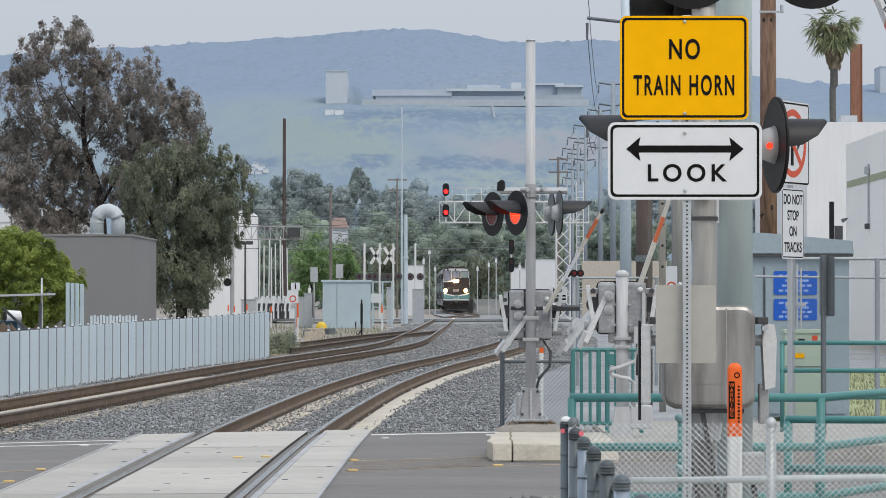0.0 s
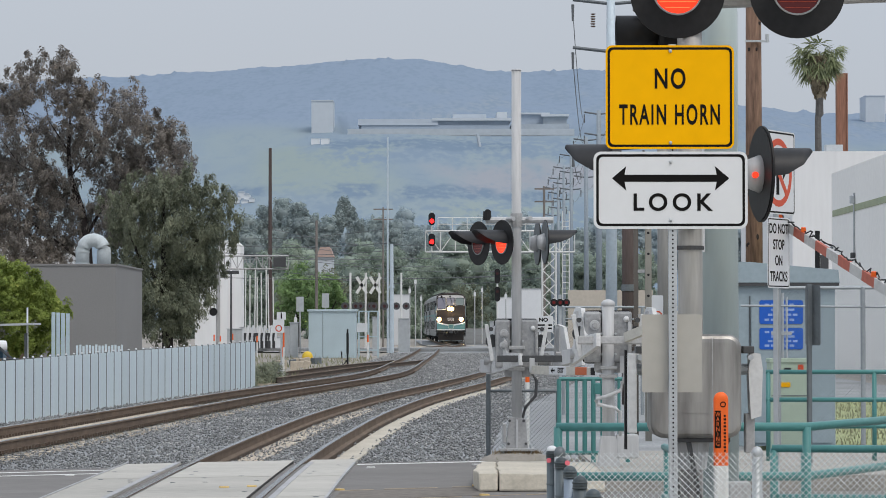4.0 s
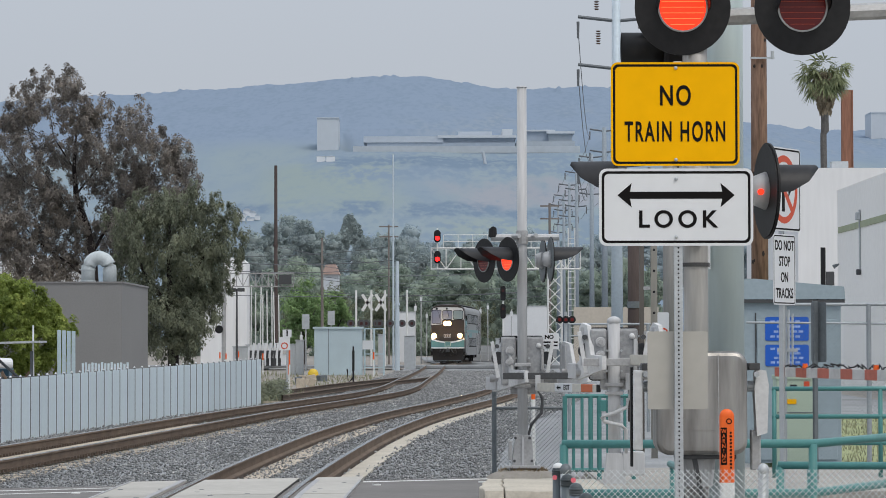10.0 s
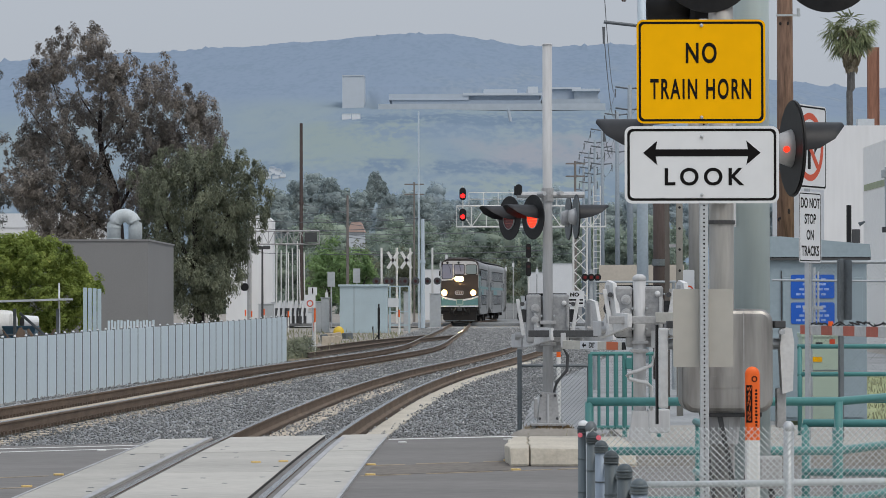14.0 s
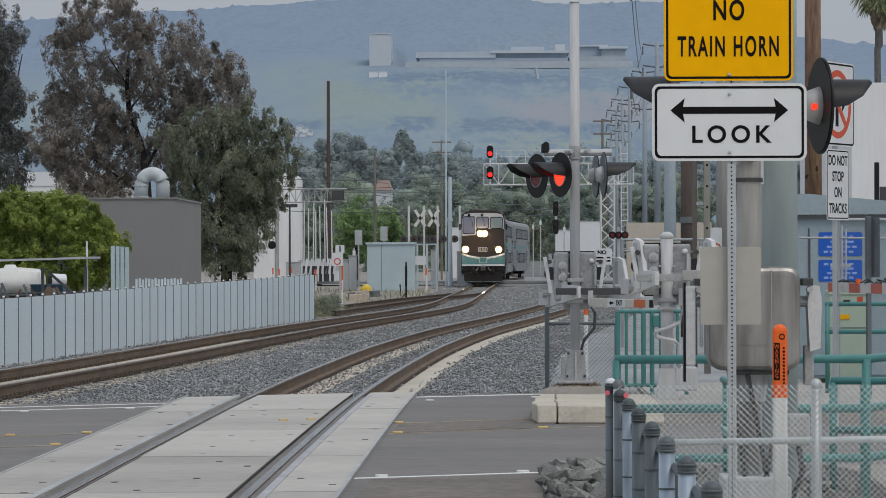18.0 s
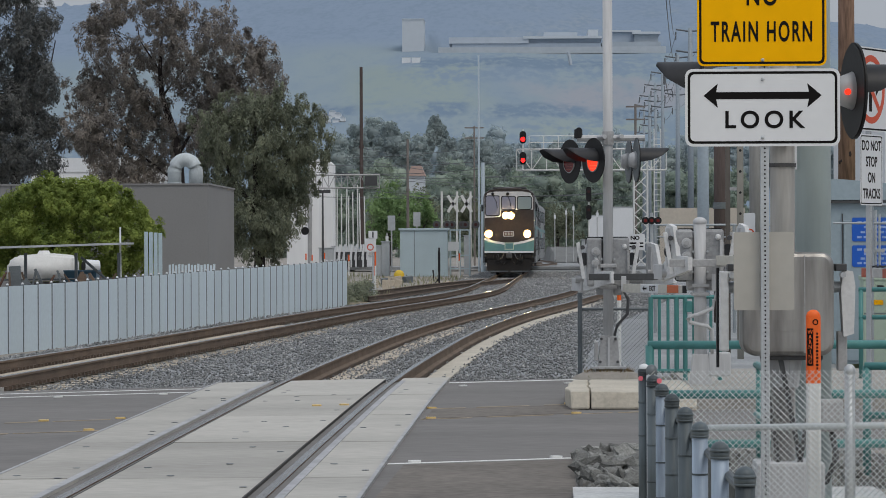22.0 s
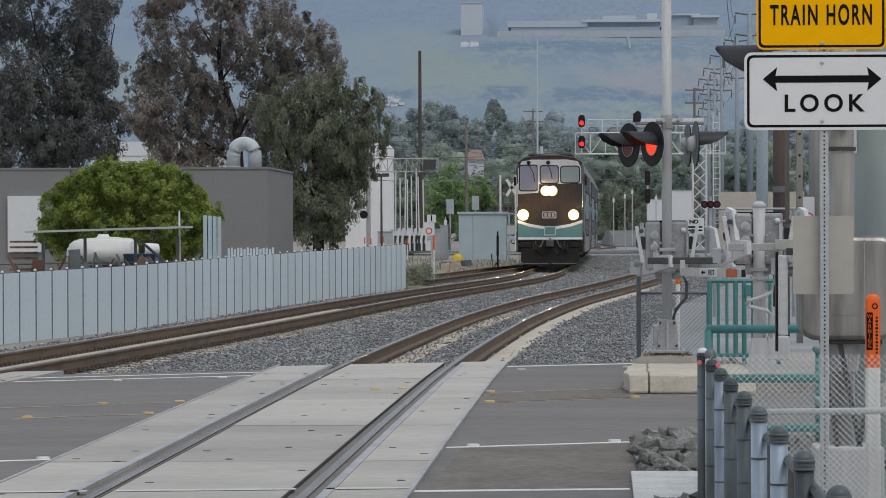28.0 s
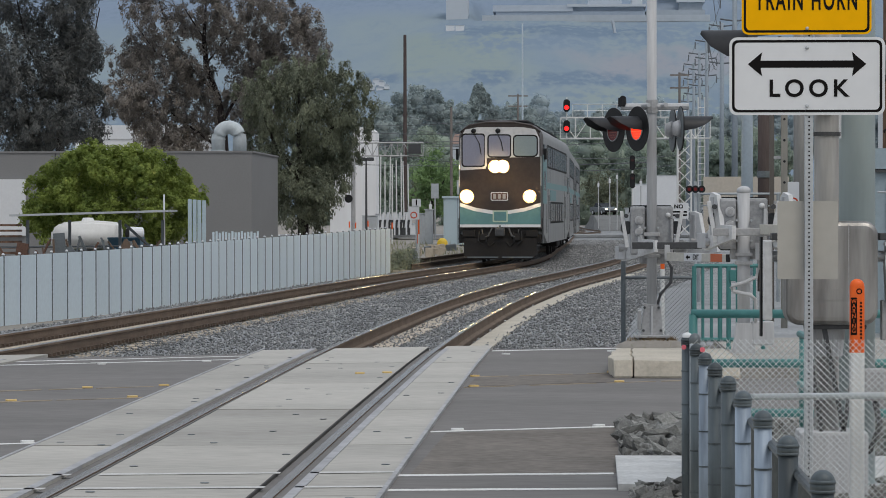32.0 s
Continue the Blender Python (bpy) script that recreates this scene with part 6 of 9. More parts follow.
    for i in range(1):
        pl = thing("pallet_stack", "orange-brown wooden pallets stacked in the yard", "pallet", pose(-19.937 + i * 0.9, 109, -0.36), "pallet stacks")
        for j in range(9):
            part("pallet_board", box((0, 0, 0.12 + j * 0.2), (0.85, 0.9, 0.07)), WOOD, pl)
    lamp = thing("yard_pole", "thin white marker pole in the yard", "pole", pose(-14.313, 109, -0.36))
    part("pole", rod((0, 0, 0), (0, 0, 2.455 + 0.36), 0.05, 0.03, 8), SIGN_WHITE, lamp)


build_sheet_fence()
build_left_yard()


# ---------------------------------------------------------------- trees
def leaves(clumps, n, size, seed, droop=0.0, flat=0.0):
    """Leaf blades scattered through ellipsoid clumps [(centre, radii)], denser towards their outsides; returns verts, faces."""
    rng = np.random.default_rng(seed)
    vol = np.array([a * b * c for _, (a, b, c) in clumps]) ** 0.8
    pick = rng.choice(len(clumps), n, p=vol / vol.sum())
    cen = np.array([c for c, _ in clumps])[pick]
    rad = np.array([r for _, r in clumps])[pick]
    d = rng.normal(size=(n, 3))
    d /= np.linalg.norm(d, axis=1)[:, None]
    p = cen + rad * d * (rng.random(n) ** 0.45)[:, None]
    a = rng.normal(size=(n, 3))
    a[:, 2] -= droop * 1.5
    a /= np.linalg.norm(a, axis=1)[:, None]
    b = rng.normal(size=(n, 3))
    b -= a * (a * b).sum(1)[:, None]
    b /= np.linalg.norm(b, axis=1)[:, None]
    s = size * rng.uniform(0.6, 1.4, n)[:, None]
    w = 0.42
    V = np.stack([p - a * s * 0.5, p + b * s * w * 0.5, p + a * s * 0.5, p - b * s * w * 0.5], 1).reshape(-1, 3)
    F = np.arange(4 * n).reshape(n, 4)
    return V.tolist(), F.tolist()


def foliage(tufts, per, size, seed, droop=0.0, up=0.4, width=0.42, tall=1.0):
    """Leaf blades in tufts (x, y, z, radius, and the way each tuft faces), turned outwards like a real crown; returns verts, faces."""
    rng = np.random.default_rng(seed)
    T = np.repeat(np.array(tufts, float), per, axis=0)
    n = len(T)
    d = rng.normal(size=(n, 3)) + T[:, 4:7] * 0.8
    d /= np.linalg.norm(d, axis=1)[:, None]
    p = T[:, :3] + d * (T[:, 3] * rng.random(n) ** 0.4)[:, None] * np.array((1, 1, tall))
    nv = 0.7 * d + 0.6 * T[:, 4:7] + rng.normal(size=(n, 3)) * 0.45
    nv[:, 2] += up
    nv /= np.linalg.norm(nv, axis=1)[:, None]
    a = rng.normal(size=(n, 3)) * 0.8
    a[:, 2] -= droop
    a -= nv * (a * nv).sum(1)[:, None]
    a /= np.linalg.norm(a, axis=1)[:, None]
    b = np.cross(nv, a)
    s = size * rng.uniform(0.6, 1.4, n)[:, None]
    V = np.stack([p - a * s * 0.5, p + b * s * width * 0.5, p + a * s * 0.5, p - b * s * width * 0.5], 1).reshape(-1, 3)
    return V.tolist(), np.arange(4 * n).reshape(n, 4).tolist()


def shell(center, radii, n, r, rng, low=-1.0, inner=0.75):
    """Tufts over the outside of a lump, leaving uneven gaps."""
    out = []
    while len(out) < n:
        d = Vector((rng.gauss(0, 1), rng.gauss(0, 1), rng.gauss(0, 1))).normalized()
        if d.z < low:
            continue
        q = rng.uniform(inner, 1.0)
        out.append((center[0] + d.x * radii[0] * q, center[1] + d.y * radii[1] * q, center[2] + d.z * radii[2] * q, r * rng.uniform(0.6, 1.35), d.x, d.y, d.z))
    return out


def clump_cloud(center, radii, n, r, seed, gap=0.0, low=-1.0):
    """Clumps spread unevenly through a large ellipsoid."""
    rng = random.Random(seed)
    out = []
    while len(out) < n:
        d = Vector((rng.gauss(0, 1), rng.gauss(0, 1), rng.gauss(0, 1))).normalized() * rng.random() ** 0.4
        if d.z < low or noise.noise(d * 2.2 + Vector((seed, 0, 0))) < gap - 0.5:
            continue
        k = r * rng.uniform(0.6, 1.35)
        out.append(((center[0] + d.x * radii[0], center[1] + d.y * radii[1], center[2] + d.z * radii[2]), (k, k, k * rng.uniform(0.6, 0.95))))
    return out


def tree(name, label, x, y, trunk, limbs, clumps, n, size, material, seed, droop=0.0, bark=None, z0=-0.36, tall=1.0, width=0.42):
    t = thing(name, label, "tree", pose(x, y, z0))
    part("trunk", branch([(trunk[0][0], trunk[0][1], -0.1, trunk[0][3] * 1.15)] + trunk), bark or BARK, t, "", True)
    for l in limbs:
        part("limb", branch(l), bark or BARK, t, "", True)
    V, F = foliage(clumps, n, size, seed, droop, 0.4, width, tall) if len(clumps[0]) == 7 else leaves(clumps, n, size, seed, droop)
    mesh_ob("crown", V, F, material, t)
    return t


def branch(pts):
    """A tapering limb through (x, y, z, radius) points."""
    bm = bmesh.new()
    rings = []
    n = 9
    for i, (x, y, z, r) in enumerate(pts):
        a, b = Vector(pts[max(i - 1, 0)][:3]), Vector(pts[min(i + 1, len(pts) - 1)][:3])
        d = (b - a).normalized()
        e1 = d.cross(Vector((0, 1, 0.01))).normalized()
        e2 = d.cross(e1)
        rings.append([bm.verts.new(Vector((x, y, z)) + r * (math.cos(k * math.tau / n) * e1 + math.sin(k * math.tau / n) * e2)) for k in range(n)])
    for a, b in zip(rings, rings[1:]):
        for k in range(n):
            bm.faces.new((a[k], a[(k + 1) % n], b[(k + 1) % n], b[k]))
    bm.faces.new(rings[-1])
    bmesh.ops.recalc_face_normals(bm, faces=bm.faces)
    return bm


def on_slope(px, py):
    """The distance at which a line of sight from the crossing meets the hillside."""
    y = 1400.0
    while y < 2900 and hill_z((px - 784) / 5407 * y, y) < 1.83 - (py - 523) / 5407 * y:
        y += 12
    return y


def build_trees():
    # big open eucalyptus: clumps placed on its spreading limbs
    d = 190.0
    bx = -21.049
    def at(px, py, dy=0.0):
        return ((px - 784) / 5407 * d - bx, dy, 1.83 - (py - 523) / 5407 * d + 0.36)
    heads = [((150, 120), 1.9), ((60, 110), 1.5), ((105, 95), 1.4), ((190, 110), 1.5), ((245, 130), 1.5), ((270, 165), 1.3), ((34, 160), 1.5), ((70, 190), 1.8), ((130, 190), 1.6), ((215, 185), 1.7), ((300, 210), 1.5),
             ((345, 205), 1.2), ((345, 250), 1.2), ((250, 235), 1.7), ((180, 225), 1.3), ((30, 230), 1.4), ((100, 260), 1.7), ((40, 300), 1.6), ((95, 330), 1.7), ((60, 370), 1.5), ((120, 390), 1.5), ((34, 350), 1.3),
             ((220, 290), 1.6), ((270, 280), 1.5), ((310, 290), 1.3), ((250, 330), 1.5), ((140, 300), 1.1), ((230, 370), 1.2), ((44, 130), 1.2), ((14, 255), 1.2), ((18, 325), 1.2), ((160, 345), 1.2), ((200, 330), 1.2), ((170, 165), 1.3), ((150, 80), 1.0), ((90, 410), 1.3), ((330, 180), 0.8)]
    clumps = []
    rng = random.Random(8)
    for (px, py), r in heads:
        r *= 0.9 if py < 150 else 1.0
        dy = rng.uniform(-3.4, 1.4)
        c = at(px, py, dy)
        clumps += shell(c, (r * 1.05, r * 1.05, r * 0.95), int((27 if py > 205 else 17) * r * r), 0.34, rng, -1.0, 0.3)
        for _ in range(3):
            e = Vector((rng.gauss(0, 1), rng.gauss(0, 1), rng.gauss(0, 1))).normalized() * r * 0.95
            clumps += shell((c[0] + e.x, c[1] + e.y, c[2] + e.z), (0.5, 0.5, 0.7), 7, 0.28, rng)
    trunk = [(*at(185, 545), 0.5), (*at(184, 450), 0.4), (*at(180, 380), 0.36), (*at(170, 320), 0.32), (*at(150, 265), 0.26), (*at(146, 215), 0.18), (*at(150, 140), 0.07)]
    limbs = [[(*at(178, 365), 0.22), (*at(215, 300), 0.17), (*at(255, 240), 0.12), (*at(290, 205), 0.06)], [(*at(165, 310), 0.22), (*at(125, 270), 0.17), (*at(85, 210), 0.13), (*at(60, 130), 0.05)],
             [(*at(150, 260), 0.14), (*at(190, 210), 0.1), (*at(235, 140), 0.04)], [(*at(183, 420), 0.2), (*at(140, 385), 0.15), (*at(90, 350), 0.1), (*at(40, 300), 0.05)], [(*at(125, 270), 0.12), (*at(60, 240), 0.09), (*at(10, 170), 0.04)],
             [(*at(255, 240), 0.1), (*at(310, 225), 0.07), (*at(345, 200), 0.03)], [(*at(146, 215), 0.1), (*at(110, 160), 0.07), (*at(100, 100), 0.03)]]
    trunk = [(*q[:3], q[3] * 0.72) for q in trunk]
    limbs = [[(*q[:3], q[3] * 0.5) for q in g] for g in limbs]
    tree("eucalyptus_tree", "tall open eucalyptus with dark trunk and bronze-green leaves", bx, d, trunk, limbs, clumps, 52, 0.2, LEAF_EUCA, 1, 1.1, width=0.36, tall=1.25)
    # second eucalyptus further along
    d = 200.0
    bx = -33.068
    heads = [((-200, 90), 2.6), ((-150, 60), 2.2), ((-100, 90), 2.4), ((-80, 120), 1.7), ((-84, 170), 1.8), ((-190, 180), 2.4), ((-120, 190), 2.4), ((-90, 240), 2.0), ((-180, 270), 2.4), ((-110, 290), 2.2), ((-80, 300), 1.7), ((-200, 350), 2.2),
             ((-130, 370), 2.2), ((-80, 370), 1.7), ((-66, 215), 1.1), ((-260, 150), 2.6), ((-260, 300), 2.4), ((-58, 140), 1.2), ((-48, 330), 1.3), ((-48, 250), 1.3), ((-50, 385), 1.1), ((-230, 400), 1.6), ((-160, 410), 1.6)]
    clumps = []
    for (px, py), r in heads:
        c = at(px, py, rng.uniform(-4, 1.5))
        clumps += shell(c, (r, r, r), int((25 if py > 200 else 15) * r * r), 0.4, rng, -1.0, 0.3)
    trunk = [(*at(-110, 545), 0.6), (*at(-112, 400), 0.42), (*at(-105, 250), 0.3), (*at(-110, 60), 0.1)]
    limbs = [[(*at(-112, 380), 0.25), (*at(-60, 260), 0.15), (*at(-40, 160), 0.06)], [(*at(-108, 330), 0.25), (*at(-170, 230), 0.15), (*at(-200, 90), 0.06)]]
    trunk = [(*q[:3], q[3] * 0.7) for q in trunk]
    limbs = [[(*q[:3], q[3] * 0.5) for q in g] for g in limbs]
    tree("eucalyptus_tree", "dense dark eucalyptus behind the grey building", bx, d, trunk, limbs, clumps, 60, 0.23, LEAF_SHADE, 2, 1.3, width=0.36, tall=1.5)
    # dense drooping tree
    d = 165.0
    bx = -14.098
    heads = [((310, 300), 1.7), ((270, 330), 1.6), ((360, 310), 1.5), ((400, 330), 1.1), ((330, 350), 1.9), ((260, 390), 1.5), ((386, 385), 1.3), ((420, 320), 0.7), ((320, 420), 2.0), ((280, 450), 1.4), ((366, 450), 1.3), ((300, 490), 1.5), ((345, 492), 1.3),
             ((310, 530), 1.1), ((235, 330), 1.0), ((285, 285), 0.9), ((345, 280), 0.8), ((410, 360), 0.8), ((240, 420), 0.9), ((365, 405), 1.4), ((348, 468), 1.5), ((300, 470), 1.4), ((270, 505), 1.2), ((368, 505), 1.1)]
    clumps = []
    for (px, py), r in heads:
        c = at(px, py, rng.uniform(-1.5, 1.5))
        clumps += shell(c, (r, r, r * 0.95), int(26 * r * r), 0.3, rng, -1.0, 0.3)
        for _ in range(5):
            e = Vector((rng.gauss(0, 1), rng.gauss(0, 0.6), rng.gauss(0.25, 0.8))).normalized() * (r + rng.uniform(0.05, 0.4))
            clumps += shell((c[0] + e.x, c[1] + e.y, c[2] + e.z), (0.16, 0.16, 0.34), 4, 0.2, rng)
    trunk = [(*at(322, 548), 0.3), (*at(318, 480), 0.24), (*at(315, 380), 0.15), (*at(315, 300), 0.05)]
    limbs = [[(*at(320, 470), 0.15), (*at(270, 400), 0.1), (*at(250, 350), 0.04)], [(*at(318, 440), 0.14), (*at(370, 380), 0.09), (*at(400, 330), 0.03)]]
    tree("weeping_tree", "dense drooping grey-green tree beside the grey building", bx, d, trunk, limbs, clumps, 58, 0.17, LEAF_DARK, 3, 2.2, width=0.36, tall=1.8)
    # bright rounded tree in the yard
    d = 125.0
    bx = -18.541
    clumps = []
    rng = random.Random(11)
    for i in range(120):
        e = Vector((rng.gauss(0, 1), rng.gauss(0, 1), rng.gauss(0, 1))).normalized()
        if e.z < -0.55:
            e.z *= -1
        wob = 1.0 + 0.12 * noise.noise(e * 2.1)
        c = (e.x * 3.25 * wob, e.y * 2.7 * wob, 2.35 + e.z * 2.3 * wob)
        k = rng.uniform(0.38, 0.62)
        clumps += shell(c, (k, k, k * 0.8), int(46 * k * k) + 4, 0.2, rng, -0.7, 0.75)
    for i in range(150):
        e = Vector((rng.gauss(0, 1), rng.gauss(0, 1), rng.gauss(0, 1))).normalized()
        clumps += shell((e.x * 2.7, e.y * 2.2, 2.25 + e.z * 1.8), (0.5, 0.5, 0.4), 5, 0.3, rng, -1, 0.5)
    clumps += [(*(Vector((rng.uniform(-1, 1), rng.uniform(-0.8, 0.8), rng.uniform(-0.6, 0.6))) * 1.9 + Vector((0, 0, 2.1))), 0.8, 0, 0, 1) for _ in range(260)]
    tree("round_tree", "low rounded bright yellow-green tree in the yard", bx, d, [(0, 0, 0, 0.2), (0, 0, 2.6, 0.12)], [[(0, 0, 1.2, 0.1), (1.2, 0, 2.8, 0.05)], [(0, 0, 1.2, 0.1), (-1.3, 0.2, 2.9, 0.05)]], clumps, 48, 0.115, LEAF_BRIGHT, 4, 0.3, width=0.5)
    # mid-distance green trees by the far crossing
    for px, w, top, dd, seed, mt in ((552, 42, 400, 300, 5, LEAF_GREEN), (600, 42, 424, 310, 6, LEAF_GREEN), (530, 26, 455, 320, 7, LEAF_DARK), (606, 44, 417, 400, 12, LEAF_DARK), (850, 45, 440, 420, 9, LEAF_DARK), (690, 40, 420, 430, 10, LEAF_DARK)):
        s = 5407 / dd
        h = 1.83 + (523 - top) / s + 0.36
        wm = w / s
        clumps = []
        for q in clump_cloud((0, 0, h * 0.56), (wm * 0.85, wm * 0.85, h * 0.36), 46, wm * 0.3, seed):
            clumps += shell(q[0], q[1], 9, 0.42, random.Random(seed), -1, 0.5)
        tree("leafy_tree", "leafy green tree beyond the far crossing", (px - 784) / s, dd, [(0, 0, 0, 0.25), (0, 0, h * 0.5, 0.15)], [[(0, 0, h * 0.3, 0.12), (wm * 0.5, 0, h * 0.6, 0.05)]], clumps, 16, 0.32, mt, seed + 20, 0.3)
    # distant woods: rows of single crowns, each a pile of crumbled lumps with loose leaves outside
    rng = random.Random(3)
    # the farther the row, the more haze its leaf colour holds
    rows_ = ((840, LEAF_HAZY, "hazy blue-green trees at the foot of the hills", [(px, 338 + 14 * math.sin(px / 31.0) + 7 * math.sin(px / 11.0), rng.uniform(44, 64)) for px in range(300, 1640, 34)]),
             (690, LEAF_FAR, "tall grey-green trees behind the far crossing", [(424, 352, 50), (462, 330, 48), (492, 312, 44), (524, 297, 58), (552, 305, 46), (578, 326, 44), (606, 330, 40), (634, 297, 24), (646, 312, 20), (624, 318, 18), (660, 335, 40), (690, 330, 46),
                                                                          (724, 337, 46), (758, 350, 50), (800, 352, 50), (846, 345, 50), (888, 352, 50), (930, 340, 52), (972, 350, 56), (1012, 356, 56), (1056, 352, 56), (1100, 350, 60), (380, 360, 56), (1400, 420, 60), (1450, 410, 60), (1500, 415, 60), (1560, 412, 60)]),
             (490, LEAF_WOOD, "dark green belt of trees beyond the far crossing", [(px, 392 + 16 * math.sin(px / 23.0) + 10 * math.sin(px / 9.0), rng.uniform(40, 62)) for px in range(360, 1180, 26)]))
    dome = bmesh.new()
    bmesh.ops.create_icosphere(dome, subdivisions=2, radius=1)
    pts = [v.co.copy() for v in dome.verts]
    tri = [[v.index for v in q.verts] for q in dome.faces]
    dome.free()
    bumps = [[1 + 0.34 * noise.noise(p * 1.6 + Vector((k * 7.1, 0, 0))) + 0.22 * noise.noise(p * 3.9 + Vector((0, k * 5.3, 0))) + 0.2 * noise.noise(p * 9 + Vector((0, 0, k * 3.7))) for p in pts] for k in range(9)]
    for dd, mt, lab, crowns in rows_:
        V, F, tufts = [], [], []
        for i, (px, top, wpx) in enumerate(crowns):
            y0 = dd + rng.uniform(-20, 20)
            s = y0 / 5407
            zt, w, x0 = 1.83 + (523 - top) * s, wpx * s * 0.56, (px - 784) * s
            z, spread = zt, 0.0
            for level in range({840: 4, 690: 7, 490: 9}[dd]):
                for _ in range(1 if level == 0 else 3):
                    r = w * rng.uniform(0.42, 0.66)
                    c = (x0 + rng.uniform(-1, 1) * w * spread, y0 + rng.uniform(-0.4, 0.4) * w - 0.5 * w * spread, z - r * rng.uniform(0.8, 1.0))
                    b0 = len(V)
                    V += [(c[0] + p.x * r * 0.9 * q, c[1] + p.y * r * 0.8 * q, c[2] + p.z * r * 0.76 * q) for p, q in zip(pts, bumps[rng.randrange(9)])]
                    F += [[b0 + j for j in q] for q in tri]
                    tufts += [(p[0], p[1], p[2], p[3], 0, 0, 0) for p in shell(c, (r * 1.14, r * 1.04, r * 0.98), 42, 0.28 * r, rng, -0.8, 0.74) if p[5] < 0.4]
                spread = min(0.66, spread + 0.36)
                z -= w * 0.52
                if z < 0.5:
                    break
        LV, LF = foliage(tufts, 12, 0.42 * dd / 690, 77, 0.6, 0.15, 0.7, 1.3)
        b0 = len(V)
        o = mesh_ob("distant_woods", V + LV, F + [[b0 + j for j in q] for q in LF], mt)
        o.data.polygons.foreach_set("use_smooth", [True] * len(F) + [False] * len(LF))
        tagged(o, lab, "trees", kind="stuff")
    # palm
    d = 200.0
    t = thing("palm_tree", "tall fan palm with a ragged skirt of dead fronds", "palm tree", pose(25.522, d, -0.36))
    zt = 19.696
    part("trunk", branch([(0, 0, 0, 0.36), (0.05, 0, zt * 0.5, 0.24), (0.0, 0, zt * 0.8, 0.21), (0.1, 0, zt * 0.81, 0.27), (0.1, 0, zt - 0.5, 0.2)]), mat("palm_bark", (0.1, 0.095, 0.09), 0.9, var=0.4, big=4, fine=14, bump=0.5), t)
    rng2 = random.Random(2)
    V, F = [], []
    for i in range(54):
        a, up_ = rng2.uniform(0, math.tau), rng2.uniform(-0.75, 1.15)
        dr = Vector((math.cos(a) * math.cos(up_), math.sin(a) * math.cos(up_), math.sin(up_)))
        c0 = Vector((0.1, 0, zt - 0.1)) + dr * rng2.uniform(0.5, 1.4)
        side = dr.cross(Vector((0, 0, 1))).normalized()
        lift = side.cross(dr)
        for j in range(13):
            b2 = radians(-75 + 150 * j / 12)
            tip = c0 + (dr * math.cos(b2) + side * math.sin(b2)) * rng2.uniform(0.7, 1.15) - Vector((0, 0, 0.45 * abs(math.sin(b2)) + rng2.uniform(0.1, 0.65)))
            mid = c0.lerp(tip, 0.55) + Vector((0, 0, 0.08))
            wv = (dr * -math.sin(b2) + side * math.cos(b2)) * 0.06
            k = len(V)
            V += [tuple(c0), tuple(mid + wv), tuple(tip), tuple(mid - wv + lift * 0.03)]
            F.append((k, k + 1, k + 2, k + 3))
    mesh_ob("crown", V, F, LEAF_PALM, t)
    V, F = leaves([((0.1, 0, zt - 0.9), (0.8, 0.8, 0.9)), ((0.1, 0, zt - 1.9), (0.5, 0.5, 0.8))], 1800, 0.6, 32, 2.5)
    mesh_ob("dead_skirt", V, F, mat("dead_frond", (0.24, 0.2, 0.14), 0.9, var=0.3), t)


build_trees()

# ---------------------------------------------------------------- middle distance: equipment, masts, gantries
def truss(parent, p0, p1, h, deep, n, r, material):
    """A box truss from p0 to p1: four chords, uprights and diagonals."""
    p0, p1 = Vector(p0), Vector(p1)
    for oy in (0, deep):
        for oz in (0, h):
            part("chord", tube([p0 + Vector((0, oy, oz)), p1 + Vector((0, oy, oz))], r, 6), material, parent)
    for i in range(n + 1):
        q = p0.lerp(p1, i / n)
        part("upright", tube([q, q + Vector((0, 0, h))], r * 0.7, 5), material, parent)
        if i < n:
            q2 = p0.lerp(p1, (i + 1) / n)
            a, b = (q, q2 + Vector((0, 0, h))) if i % 2 else (q + Vector((0, 0, h)), q2)
            part("diagonal", tube([a, b], r * 0.6, 5), material, parent)


def signal_head(parent, x, y, z, lit):
    up = Matrix.Translation((x, y, z)) @ UPRIGHT
    part("signal_backplate", slab(rounded(0.5, 0.95, 0.24), -0.02, 0.0, None, up), BLACK, parent, "black oval backplate")
    part("signal_lens", slab(circle(0.17, 20), 0.0, 0.02, None, up @ Matrix.Translation((0, -0.15 if lit else 0, 0))), SIGNAL_RED if lit else RED_DIM, parent, "glowing red lens" if lit else "")
    bm = rod((0, 0.0, 0.02), (0, -0.25, 0.0), 0.21, 0.2, 16, None, False)
    bm.transform(Matrix.Translation((x, y, z - 0.13)))
    part("signal_hood", bm, BLACK, parent)


